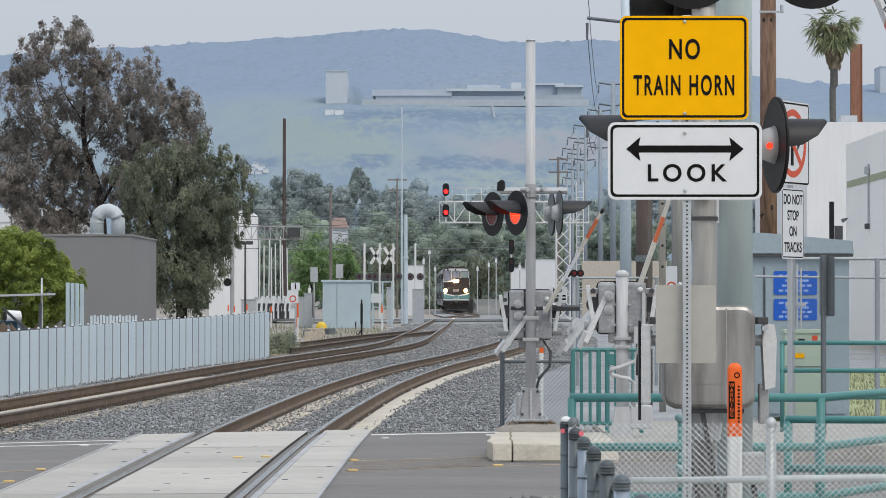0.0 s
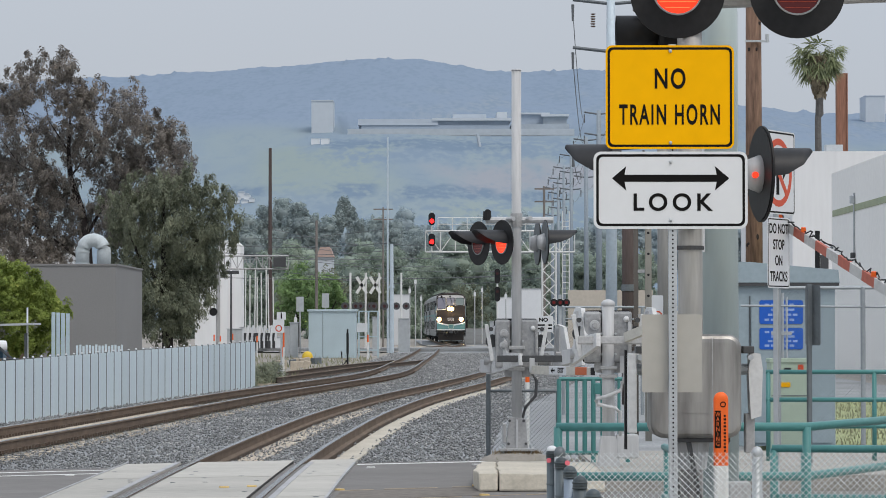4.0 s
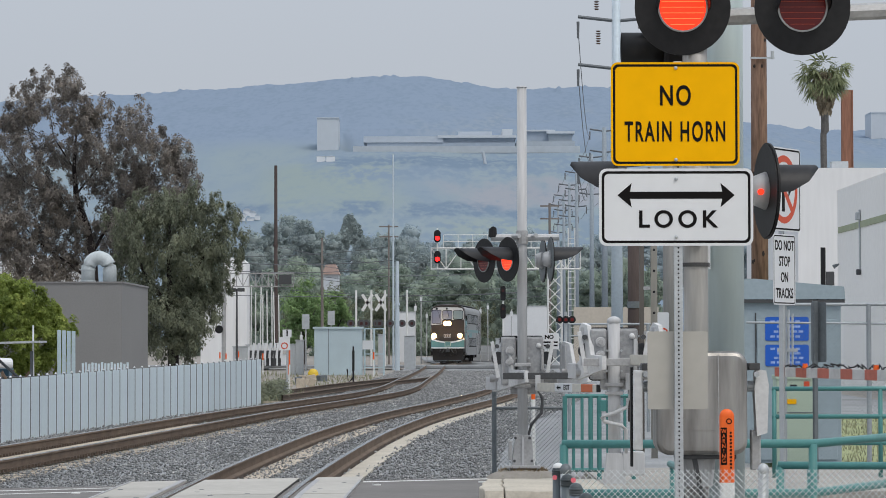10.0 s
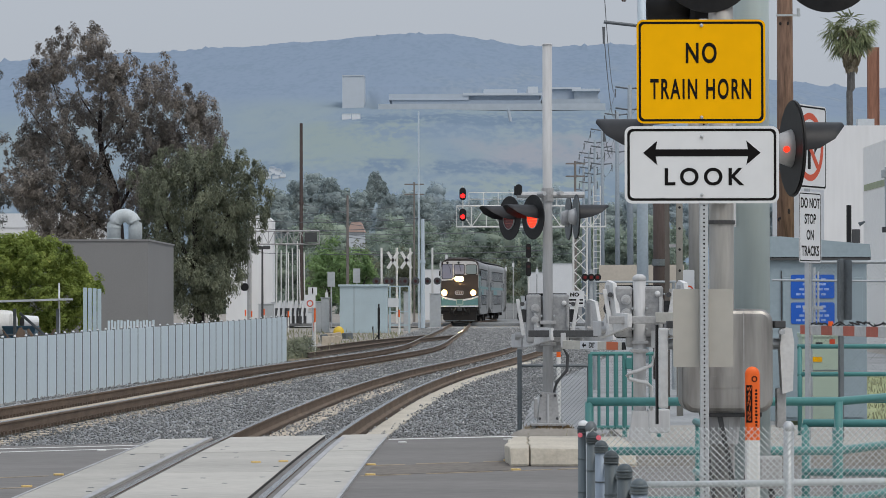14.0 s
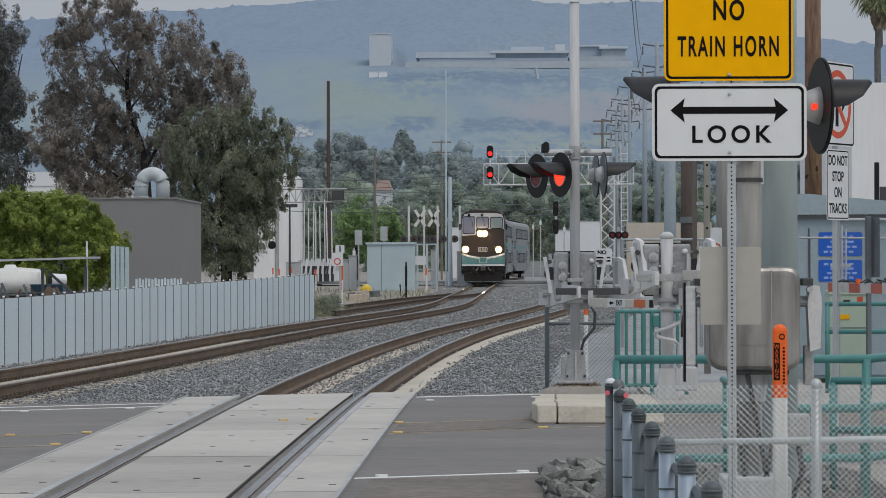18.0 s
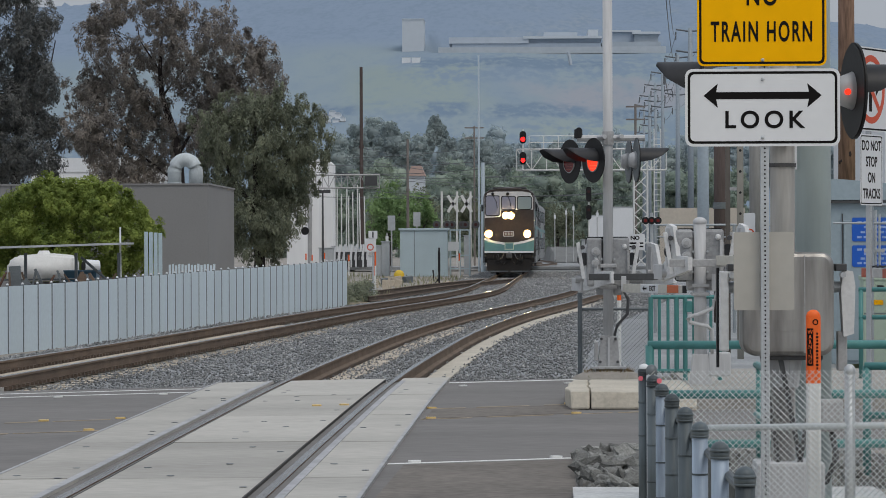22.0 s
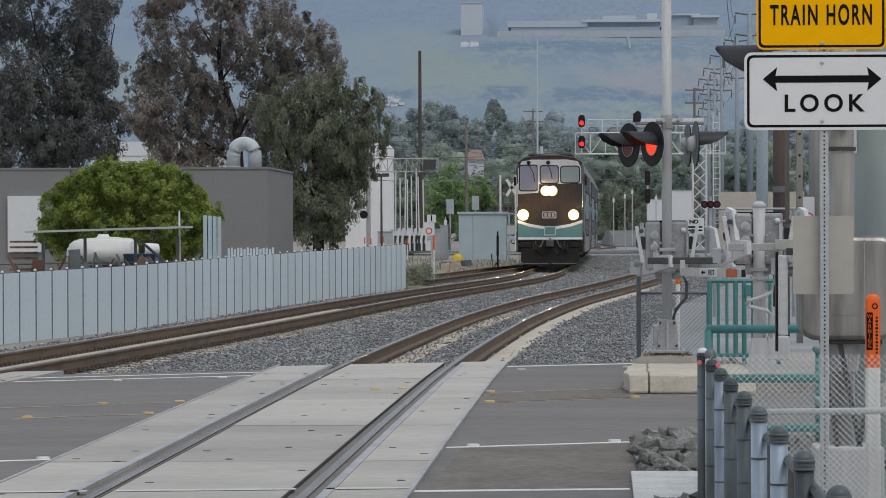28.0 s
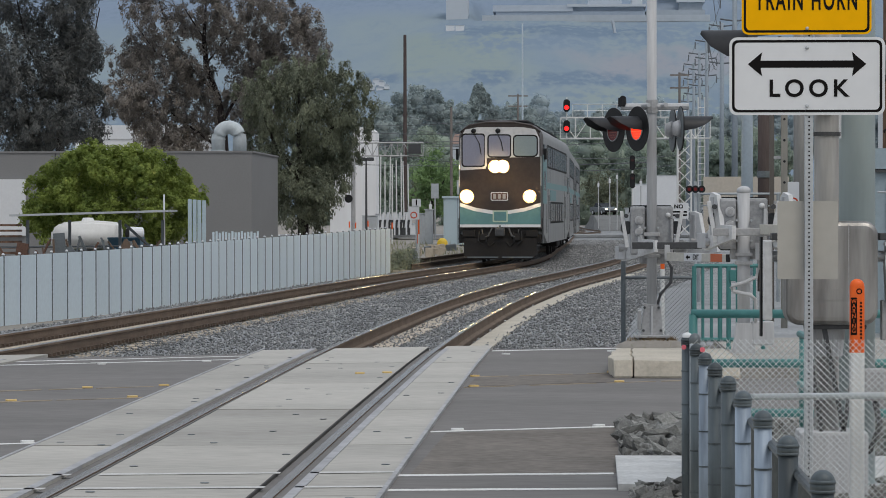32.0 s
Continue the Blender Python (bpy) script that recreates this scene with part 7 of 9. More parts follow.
def build_gantries():
    d = 230.0
    t = thing("signal_cantilever", "white lattice signal cantilever with two red signals over the track", "railway signal", pose(9.060, d, 0))
    ox = 9.060
    zb, zt = 7.317, 8.891
    truss(t, (-0.255 - ox, 0, zb), (10.975 - ox, 0, zb), zt - zb, 0.9, 10, 0.06, WHITE_PLASTIC)
    for i in range(8):
        xx = 0.681 - ox + i * 1.1
        part("walkway_post", tube([(xx, 0, zt), (xx, 0, zt + 1.0)], 0.03, 5), WHITE_PLASTIC, t)
    for dz in (0.5, 1.0):
        part("walkway_rail", tube([(0.681 - ox, 0, zt + dz), (9.188 - ox, 0, zt + dz)], 0.03, 5), WHITE_PLASTIC, t)
    w = 1.021
    for a in (0, w):
        for b in (0, 0.9):
            part("mast_leg", tube([(a - w / 2, b, 0), (a - w / 2, b, zt)], 0.06, 6), WHITE_PLASTIC, t)
    k = 9
    for i in range(k):
        z0, z1 = zt * i / k, zt * (i + 1) / k
        part("lacing", tube([(-w / 2, 0, z0), (w / 2, 0, z1)], 0.04, 5), WHITE_PLASTIC, t)
        part("lacing", tube([(w / 2, 0, z0), (-w / 2, 0, z1)], 0.04, 5), WHITE_PLASTIC, t)
    for yy in (336, 373):
        signal_head(t, 0.213 - ox, -0.25, 1.83 - (yy - 523) / 5407 * 230, True)
    part("head_mast", tube([(0.213 - ox, -0.15, zb), (0.213 - ox, -0.15, 10.380)], 0.05, 6), WHITE_PLASTIC, t)
    signal_head(t, 4.424 - ox, -0.2, 10.040, False)
    lad = part("ladder", tube([(w / 2 + 0.5, 0, 0.5), (w / 2 + 0.5, 0, zt + 1.5)], 0.04, 5), WHITE_PLASTIC, t)
    part("ladder", tube([(w / 2 + 1.0, 0, 0.5), (w / 2 + 1.0, 0, zt + 1.5)], 0.04, 5), WHITE_PLASTIC, t)
    for i in range(22):
        part("rung", tube([(w / 2 + 0.5, 0, 0.8 + i * 0.42), (w / 2 + 1.0, 0, 0.8 + i * 0.42)], 0.025, 5), WHITE_PLASTIC, t)
    # grey gantry over the side road
    d = 222.0
    ox = -15.315
    t = thing("sign_gantry", "grey lattice gantry arm on a steel mast", "gantry", pose(ox, d, 0))
    truss(t, (0, 0, 5.895), (-10.223 - ox, 0, 5.895), 0.944, 0.6, 11, 0.05, ALU_DARK)
    part("mast", tube([(0, 0, 0), (0, 0, 6.962)], 0.16, 10), ALU_DARK, t)
    part("lamp_disc", rod((-15.643 - ox, -0.2, 2.774), (-15.643 - ox, -0.3, 2.774), 0.3, None, 16), BLACK, t)
    part("sign_box", box((-10.839 - ox, -0.1, 6.387), (0.9, 0.3, 0.7)), DARK_METAL, t)
    # floodlight pole
    t = thing("floodlight_pole", "dark pole with two small floodlight heads", "lamp", pose(-13.917, 215, 0))
    part("pole", rod((0, 0, 0), (0, 0, 5.608), 0.09, 0.06, 8), DARK_METAL, t)
    for s in (-1, 1):
        part("lamp_head", box((s * 0.3, 0, 5.528), (0.5, 0.3, 0.25), None, None, 0.04), DARK_METAL, t)


DARK_LENS = mat("unlit_dark_lens", (0.07, 0.03, 0.03), 0.2, var=0.1, bump=0)


def build_far_crossing():
    """Gates, crossbucks, posts and cabinets round the second crossing."""
    rng = random.Random(21)
    # cluster of raised gate arms and white posts
    for i, px in enumerate((459, 466, 473, 480, 487, 494, 501, 508)):
        t = thing("raised_barrier", "white raised barrier post with counterweight", "crossing gate", pose((px - 784) / 5407 * 236, 236 + (i % 3), 0), "raised barriers")
        top = 1.83 + (523 - (430 + rng.uniform(-12, 14))) / 5407 * 236
        part("boom", tube([(0, 0, 1.2), (rng.uniform(-0.1, 0.1), 0, top)], 0.045, 6), WHITE_PLASTIC, t)
        part("counterweight", box((0.05, 0, 1.2), (0.16, 0.3, 1.2), None, Matrix.Rotation(0.12, 4, "Y")), SIGN_WHITE, t)
        part("post", box((0.0, 0.2, 0.6), (0.22, 0.3, 1.2)), DARK_METAL, t)
    for px, dd in ((645, 232), (696, 232), (672, 236), (735, 250)):
        t = thing("crossbuck_mast", "white mast with crossbuck and dark lights", "crossing signal", pose((px - 784) / 5407 * dd, dd, 0), "far crossing masts")
        part("pole", rod((0, 0, 0), (0, 0, 1.83 + 92 / 5407 * dd), 0.085, None, 10), WHITE_PLASTIC, t)
        if px in (672, 696):
            for a in (-58, 58):
                part("crossbuck_blade", box((0, 0, 0), (1.5, 0.02, 0.23), None, Matrix.Translation((-0.3, -0.14, 1.83 + 70 / 5407 * dd)) @ Matrix.Rotation(radians(a), 4, "Y")), WHITE_PLASTIC, t)
        for s in (-1, 1):
            part("lamp_disc", rod((s * 0.4, -0.1, 1.83 + 33 / 5407 * dd), (s * 0.4, -0.16, 1.83 + 33 / 5407 * dd), 0.3, None, 16), DARK_METAL, t)
            part("lamp_lens", rod((s * 0.4, -0.16, 1.83 + 33 / 5407 * dd), (s * 0.4, -0.18, 1.83 + 33 / 5407 * dd), 0.13, None, 14), DARK_LENS, t)
    # blue-grey relay house
    d = 202.0
    ox = -7.957
    w = 3.138
    t = thing("relay_house", "pale blue-grey metal relay house beside the track", "equipment shed", pose(ox, d, -0.36))
    h = 2.727 + 0.36
    part("wall", box((w / 2, 1.2, h / 2), (w, 2.4, h), bevel=0.02), HOUSE_BLUE, t)
    part("roof", box((w / 2, 1.2, h + 0.05), (w + 0.2, 2.6, 0.14), bevel=0.02), HOUSE_BLUE, t)
    part("wall_seam", box((w * 0.3, -0.005, h / 2), (0.03, 0.02, h)), GALV_DARK, t)
    fr = thing("equipment_rack", "open pale steel rack beside the relay house", "rack", pose(-4.678, 204, -0.36))
    fw = 1.283
    for x in (0, fw * 0.5, fw):
        part("post", box((x, 0, h / 2), (0.12, 0.12, h)), HOUSE_BLUE, fr)
    for z in (0.5, 1.4, h):
        part("bar", box((fw / 2, 0, z), (fw, 0.08, 0.08)), HOUSE_BLUE, fr)
    mm = Matrix.Translation((0.2, -0.08, 2.0)) @ UPRIGHT
    part("notice", slab(rounded(0.75, 0.6, 0.05), -0.01, 0, None, mm), SIGN_WHITE, fr)
    # pole pieces and cabinets
    for px, top, w_, dd, m_, nm, lab in ((503, 210, 8, 260, WOOD_DARK, "utility_pole", "tall dark wooden utility pole"), (585, 338, 6, 262, WOOD_GREY, "utility_pole", "grey-brown wooden utility pole"), (711, 190, 4, 238, STEEL_POLE, "steel_pole", "tall thin grey steel pole"),
                                         (718, 380, 9, 225, STEEL_POLE, "steel_pole", "stout grey steel pole"), (703, 315, 4, 300, WOOD_GREY, "utility_pole", "grey wooden pole with crossarm"), (988, 278, 6, 240, WOOD_GREY, "utility_pole", "dark wooden pole with crossarm")):
        t = thing(nm, lab, "pole", pose((px - 784) / 5407 * dd, dd, -0.36))
        z1 = 1.83 + (523 - top) / 5407 * dd + 0.36
        r = w_ / 2 / 5407 * dd
        part("pole", rod((0, 0, 0), (0, 0, z1), r, r * 0.7, 10), m_, t)
        if px in (703, 988, 503):
            for dz in ((0.2, 1.2) if px != 503 else ()):
                part("crossarm", box((0, 0, z1 - dz), (1.9 if px == 703 else 1.5, 0.12, 0.12)), m_, t)
        part("collar", rod((0, 0, z1 * 0.6), (0, 0, z1 * 0.6 + 0.2), r * 1.15, None, 10), m_, t)
    # thin white posts scattered round the crossing
    for px, top, base, dd in ((770, 470, 545, 300), (750, 455, 555, 260), (865, 462, 540, 300), (878, 455, 540, 310), (845, 470, 540, 330), (905, 430, 545, 240), (920, 465, 548, 250), (760, 440, 548, 270), (640, 520, 560, 228), (548, 505, 560, 226), (556, 476, 505, 205), (601, 470, 500, 215)):
        t = thing("marker_post", "thin pale marker post by the far crossing", "post", pose((px - 784) / 5407 * dd, dd, -0.1), "far marker posts")
        part("pole", rod((0, 0, 0), (0, 0, 1.93 + (523 - top) / 5407 * dd), 0.05, None, 8), ALU, t)
        part("plate", box((0, -0.08, 1.93 + (523 - top) / 5407 * dd - 0.4), (0.5 if px in (556, 601) else 0.22, 0.04, 1.0 if px in (556, 601) else 0.4)), SIGN_WHITE if px not in (556, 601) else GALV, t)
    for px, py, w_, h_, dd in ((740, 530, 20, 34, 235), (545, 540, 14, 40, 205), (530, 545, 16, 36, 205), (905, 535, 26, 34, 225), (925, 500, 40, 50, 300), (960, 480, 60, 40, 320), (735, 490, 30, 40, 330), (690, 530, 12, 40, 215),
                               (440, 540, 26, 18, 230), (470, 535, 40, 14, 240), (485, 552, 90, 14, 250)):
        s = 5407 / dd
        t = thing("trackside_cabinet", "pale metal cabinet near the far crossing", "cabinet", pose((px - 784) / s, dd, -0.36), "far cabinets")
        zt = 1.83 - (py - h_ / 2 - 523) / s + 0.36
        part("body", box((0, 0.4, zt / 2), (w_ / s, 0.8, zt), bevel=0.03), SIGN_WHITE if px in (925, 960, 735, 485, 470) else GALV, t)
        part("lid", box((0, 0.4, zt + 0.03), (w_ / s + 0.1, 0.9, 0.06)), GALV, t)
    # switch stand, number sign, small orange markers
    t = thing("switch_stand", "black switch stand beside the siding", "switch stand", pose(-3.995, 150, -0.28))
    part("mast", rod((0, 0, 0), (0, 0, 1.9), 0.05, 0.04, 8), BLACK, t)
    part("lever", tube([(0, 0, 0.4), (-0.25, 0, 0.1), (-0.3, 0, 0.8)], 0.04), BLACK, t)
    part("target", box((0, -0.02, 1.2), (0.12, 0.03, 1.0)), BLACK, t)
    t = thing("number_sign", "small white sign post beside the siding", "sign", pose(-5.599, 116, -0.36))
    part("pole", rod((0, 0, 0), (0, 0, 2.452 + 0.2), 0.035, None, 8), GALV, t)
    m1 = Matrix.Translation((0.0, -0.05, 2.323 + 0.2)) @ UPRIGHT
    part("number_panel", slab(rounded(0.34, 0.3, 0.02), -0.01, 0, None, m1), SIGN_WHITE, t)
    words("1", 0.3, SIGN_BLACK, t, m1 @ Matrix.Translation((0, 0, 0.002)), 1.0, fat=0.01)
    m2 = Matrix.Translation((-0.1, -0.05, 1.937 + 0.2)) @ UPRIGHT
    part("notice_panel", slab(rounded(0.42, 0.5, 0.02), -0.01, 0, None, m2), SIGN_WHITE, t)
    part("red_ring", ring(circle(0.13, 20), circle(0.09, 20), 0.0, 0.004, m2 @ Matrix.Translation((0, -0.08, 0))), SIGN_RED, t)
    for px, py, dd in ((480, 556, 200), (527, 560, 116), (676, 555, 190), (404, 553, 215), (415, 555, 215), (437, 551, 220), (958, 620, 46), (525, 585, 118)):
        s = 5407 / dd
        t = thing("utility_marker", "slim orange and white marker post beside the line", "marker post", pose((px - 784) / s, dd, -0.3), "small marker posts")
        zt = 1.83 - (py - 523) / s + 0.3 + 0.5
        rt = 0.032 if dd < 130 else 0.05
        part("lower_tube", rod((0, 0, 0), (0, 0, zt * 0.7), rt, None, 8), WHITE_PLASTIC, t)
        part("upper_tube", rod((0, 0, zt * 0.7), (0, 0, zt), rt, None, 8), ORANGE, t)
    # small signals between the masts
    t = thing("signal_mast", "slim white mast with two black signal heads", "signal", pose(5.326, 238, -0.1))
    part("pole", rod((0, 0, 0), (0, 0, 1.93 + 96 / 5407 * 238), 0.07, None, 10), WHITE_PLASTIC, t)
    for py in (437, 469):
        zz = 1.93 + (523 - py) / 5407 * 238
        hd = part("signal_head", slab(rounded(0.42, 1.15, 0.2), -0.08, 0.0, None, Matrix.Translation((0, -0.12, zz)) @ UPRIGHT), BLACK, t, "black signal head")
        part("lens", rod((0, -0.2, zz + 0.2), (0, -0.22, zz + 0.2), 0.11, None, 12), DARK_LENS, hd)
    t = thing("light_stand", "grey post with three dark round lamps in a row", "signal", pose(4.205, 98, -0.3))
    part("pole", rod((0, 0.1, 0), (0, 0.1, 2.791 + 0.3), 0.055, None, 10), GALV, t)
    part("crossbar", tube([(-0.24, 0, 2.537 + 0.3), (0.24, 0, 2.537 + 0.3)], 0.03, 8), GALV, t)
    for s in (-1, 0, 1):
        ld = part("lamp_disc", rod((s * 0.2, -0.06, 2.537 + 0.3), (s * 0.2, -0.02, 2.537 + 0.3), 0.12, None, 18), BLACK, t, "dark round lamp")
        part("lamp_lens", rod((s * 0.2, -0.08, 2.537 + 0.3), (s * 0.2, -0.06, 2.537 + 0.3), 0.055, None, 14), RED_DIM, ld)
    # yellow cover and broken concrete on the dirt
    t = thing("yellow_cover", "yellow plastic cover lying on the dirt", "cover", pose(-7.794, 196, -0.36))
    part("shell", ball((0, 0, 0.12), 0.4, None, 14, 8, (0.9, 0.6, 0.95)), mat("yellow_plastic", (0.72, 0.5, 0.05), 0.5), t, "", True)
    part("rim", box((0, 0, 0.03), (0.86, 0.6, 0.06), bevel=0.02), mat("yellow_rim", (0.6, 0.42, 0.06), 0.5), t)
    for i in range(9):
        t = thing("concrete_rubble", "broken grey concrete block on the dirt", "rubble", pose(rng.uniform(-7.324, -6.214), rng.uniform(140, 175), -0.38, 0, 0, rng.uniform(0, 90)), "rubble blocks")
        part("block", box((0, 0, 0.16), (rng.uniform(0.3, 0.8), 0.4, rng.uniform(0.3, 0.6)), None, Matrix.Rotation(rng.uniform(-0.3, 0.3), 4, "Y"), 0.04), TIE if i % 3 else GALV_DARK, t)
    # white tank building and low roofs
    t = thing("white_silo", "white round-shouldered industrial building beyond the trees", "building", pose(-17.627, 270, -0.36))
    hh = 9.370 + 0.36
    wv = 2.097
    part("wall", slab([(-wv / 2, 0), (wv / 2, 0), (wv / 2, hh - 0.5), (wv * 0.3, hh - 0.15), (-wv * 0.3, hh), (-wv / 2, hh - 0.1)], -4, 0, None, UPRIGHT), WHITE_WALL, t)
    part("side_block", box((-wv * 0.95, 0.5, hh * 0.33), (wv * 0.9, 4, hh * 0.66)), WHITE_WALL, t)
    t = thing("white_shed", "pale roofed shed behind the trees", "building", pose(-36.257, 260, -0.36))
    part("wall", box((0, 4, 4.2), (11, 8, 8.4)), WHITE_WALL, t)
    part("roof", slab([(-6, 8.4), (6, 8.4), (4.5, 9.6), (-4, 9.6)], -8.2, 0.1, None, UPRIGHT), SIGN_WHITE, t)
    for px, py, w_, dd in ((600, 403, 28, 430), (930, 430, 50, 560), (860, 420, 30, 620)):
        s = 5407 / dd
        t = thing("distant_house", "small house with a reddish roof among trees", "house", pose((px - 784) / s, dd, -0.36), "distant houses")
        zt = 1.83 + (523 - py) / s + 0.36
        part("wall", box((0, 3, zt / 2), (w_ / s, 6, zt)), FAR_WHITE, t)
        part("roof", slab([(-w_ / s * 0.56, zt), (w_ / s * 0.56, zt), (w_ / s * 0.3, zt + 1.4), (-w_ / s * 0.3, zt + 1.4)], -6.4, 0.3, None, UPRIGHT), mat("faded_roof_tile", (0.45, 0.33, 0.29), 0.9), t)


build_gantries()
build_far_crossing()


# ---------------------------------------------------------------- power line, right-hand buildings
POLES = [(5.974, 100, 15.2, 0.21), (11.25, 202, 16.0, 0.24), (11.9, 231, 16.0, 0.22), (11.745, 252, 16.0, 0.2), (12.023, 272, 16.0, 0.2), (12.367, 292, 16.0, 0.2), (12.637, 312, 16.0, 0.2)]


PYLON = mat("weathered_pylon_steel", (0.27, 0.315, 0.355), 0.6, 0.15, var=0.15, big=0.5, fine=8, bump=0.03)
PYLON_ARM = mat("dark_crossarm", (0.13, 0.145, 0.16), 0.6, 0.2, var=0.15)


def build_power_line():
    ends = []
    for i, (x, y, h, r) in enumerate(POLES):
        t = thing("power_pole", "tall pale blue-grey steel power pole with crossarms", "power pole", pose(x, y, -0.36), "power line poles")
        part("pole", rod((0, 0, 0), (0, 0, h + 0.36), r, r * 0.62, 14), PYLON if i else STEEL_POLE, t, "", True)
        pts = []
        arms = (12.390, 10.818, 7.6) if i == 0 else (h - 0.2, h - 1.6, h - 3.0)
        for k, z in enumerate(arms):
            L = 1.25 if i == 0 else 0.95
            part("crossarm", tube([(-L, 0, z + 0.36 + 0.1), (0, 0, z + 0.36 - 0.04), (L * 0.85, 0, z + 0.36 + 0.05)], 0.06, 6), PYLON_ARM, t)
            for s in (-1, 0.85):
                part("insulator", rod((s * L, 0, z + 0.3), (s * L, 0, z - 0.25), 0.05, 0.035, 8), CABLE, t)
                pts.append((x + s * L, y, z - 0.25))
        if i == 0:
            for px, py in ((1072, -78), (1075, -17)):
                for j in range(6):
                    part("insulator_disc", rod(((px - 1107) / 54.07, -0.1, 1.83 + (523 - py) / 54.07 + 0.36 - j * 0.08 + 0.2), ((px - 1107) / 54.07, -0.1, 1.83 + (523 - py) / 54.07 + 0.36 - j * 0.08 + 0.16), 0.09, 0.05, 10), BROWN, t)
        ends.append(pts)
    w = thing("power_lines", "thin grey power cables between the steel poles", "cable")
    for a, b in zip(ends, ends[1:]):
        for p, q in zip(a, b):
            p, q = Vector(p), Vector(q)
            part("cable", tube([p.lerp(q, k / 8) - Vector((0, 0, 0.012 * (q - p).length * 4 * (k / 8) * (1 - k / 8))) for k in range(9)], 0.014, 4), CABLE, w)
    for z0, x0, y0, x1, y1, z1 in ((7.5, -20, 300, 9, 290, 6.5), (6.4, -30, 250, 8, 255, 6.0), (9, -13.512, 260, 3, 420, 11), (8, -13.512, 260, 3, 420, 10), (10, -13.512, 260, 3, 420, 12), (9.4, -24, 262, -3.213, 238, 8.2), (8.7, -24, 262, -3.213, 238, 7.6), (7.9, -24, 264, 12, 300, 9.0), (7.2, -9.643, 262, 12, 300, 7.4), (5.9, -9.643, 262, 10, 240, 5.6), (9.8, -4.494, 300, 12, 312, 11), (10.6, -26, 300, -4.494, 300, 11.2)):
        part("cable", tube([Vector((x0, y0, z0)).lerp(Vector((x1, y1, z1)), k / 8) - Vector((0, 0, 0.6 * 4 * (k / 8) * (1 - k / 8))) for k in range(9)], 0.025, 4), CABLE, w)


def build_right_side():
    t = thing("wooden_pole", "weathered brown wooden utility pole", "utility pole", pose(6.711, 63, 0))
    part("pole", rod((0, 0, 0), (0, 0, 11), 0.186, 0.151, 18), WOOD, t, "", True)
    rk = random.Random(4)
    for i in range(26):
        zz, aa = rk.uniform(1.0, 9.5), rk.uniform(-1.2, 1.2)
        part("knot", ball((0.170 * math.sin(aa), -0.170 * math.cos(aa), zz), 0.028, None, 8, 6, (rk.uniform(0.7, 1.3), 0.4, rk.uniform(1.0, 2.4))), BARK, t, "dark knot in the wood")
    part("bracket", box((0.05, -0.2, 7.667), (0.5, 0.04, 0.04)), GALV, t)
    part("insulator", rod((0.26, -0.2, 7.644), (0.26, -0.2, 7.807), 0.035, None, 8), GALV, t)
    t = thing("wooden_pole", "dark reddish wooden pole behind the gate", "utility pole", pose(4.570, 70, 0))
    part("pole", rod((0, 0, 0), (0, 0, 4.070 + 1.0), 0.155, 0.142, 14), WOOD_DARK, t, "", True)
    part("collar", rod((0, 0, 2.6), (0, 0, 2.75), 0.168, None, 14), GALV_DARK, t)
    t = thing("white_warehouse", "plain white warehouse wall with a pale green stripe", "building", pose(19.8, 100, -0.36))
    part("wall", box((13, 5, 4.8), (26, 90, 9.6)), CREAM_WALL, t)
    part("stripe", box((-0.02, 5, 7.101 + 0.36 + 0.15), (0.03, 89, 0.3)), mat("faded_green_stripe", (0.36, 0.4, 0.27), 0.8), t, "faded green stripe")
    part("wall_lamp", rod((-0.32, 49.2, 5.82), (-0.04, 49.2, 5.96), 0.11, 0.04, 10), GALV_DARK, t, "small grey horn lamp")
    part("conduit", rod((-0.05, 41.8, 5.5), (-0.05, 41.8, 8.3), 0.05, None, 6), GALV, t)
    part("wall_lamp", box((-0.12, 41.8, 5.4), (0.2, 0.3, 0.26), None, None, 0.04), DARK_METAL, t)
    part("junction_box", box((-0.12, 41.9, 8.0), (0.18, 0.5, 0.36), None, None, 0.03), GALV, t)
    t = thing("white_hall", "tall white building with a shallow roof edge", "building", pose(21.677, 182, -0.36))
    zt = 12.164 + 0.36
    part("wall", slab([(0, 0), (40, 0), (40, zt), (0.9, zt), (0, zt - 0.35)], -30, 0, None, UPRIGHT), WHITE_WALL, t)
    part("roof_vent", box((3, 4, zt + 0.3), (1, 1, 0.6)), GALV, t)
    t = thing("rusty_column", "rust-red steel column standing above the roofs", "column", pose(29.107, 215, 0))
    part("web", box((0, 0, 19.525 / 2), (0.676, 0.5, 19.525)), RUST_COLUMN, t)
    for s in (-1, 1):
        part("flange", box((s * 0.358, 0, 19.525 / 2), (0.06, 0.7, 19.525)), RUST_COLUMN, t)
    t = thing("leaning_frame", "dark steel post with a tilted panel on the roof edge", "bracket", pose(13.997, 110, 0))
    part("post", rod((0, 0, 0), (0, 0, 5.207), 0.09, None, 8), BLACK, t)
    part("panel", box((0.25, 0, 4.088), (0.3, 0.08, 0.5), None, None, 0.02), DARK_METAL, t)
    w = thing("tan_wall", "low tan block wall behind the poles", "wall", pose(8.644, 190, -0.36), kind="structure")
    part("wall", box((5.271 / 2, 0, 3.974 / 2 + 0.18), (5.271, 0.3, 3.974 + 0.36)), mat("tan_block", (0.52, 0.47, 0.40), 0.9, var=0.1, big=0.5, fine=6), w)
    # lawn behind the fence, weeds along the siding
    lw = part("lawn", slab([(5.2, 46.5), (15.5, 46.5), (15.5, 75), (6.2, 75)], -0.25, -0.02), GRASS_BED)
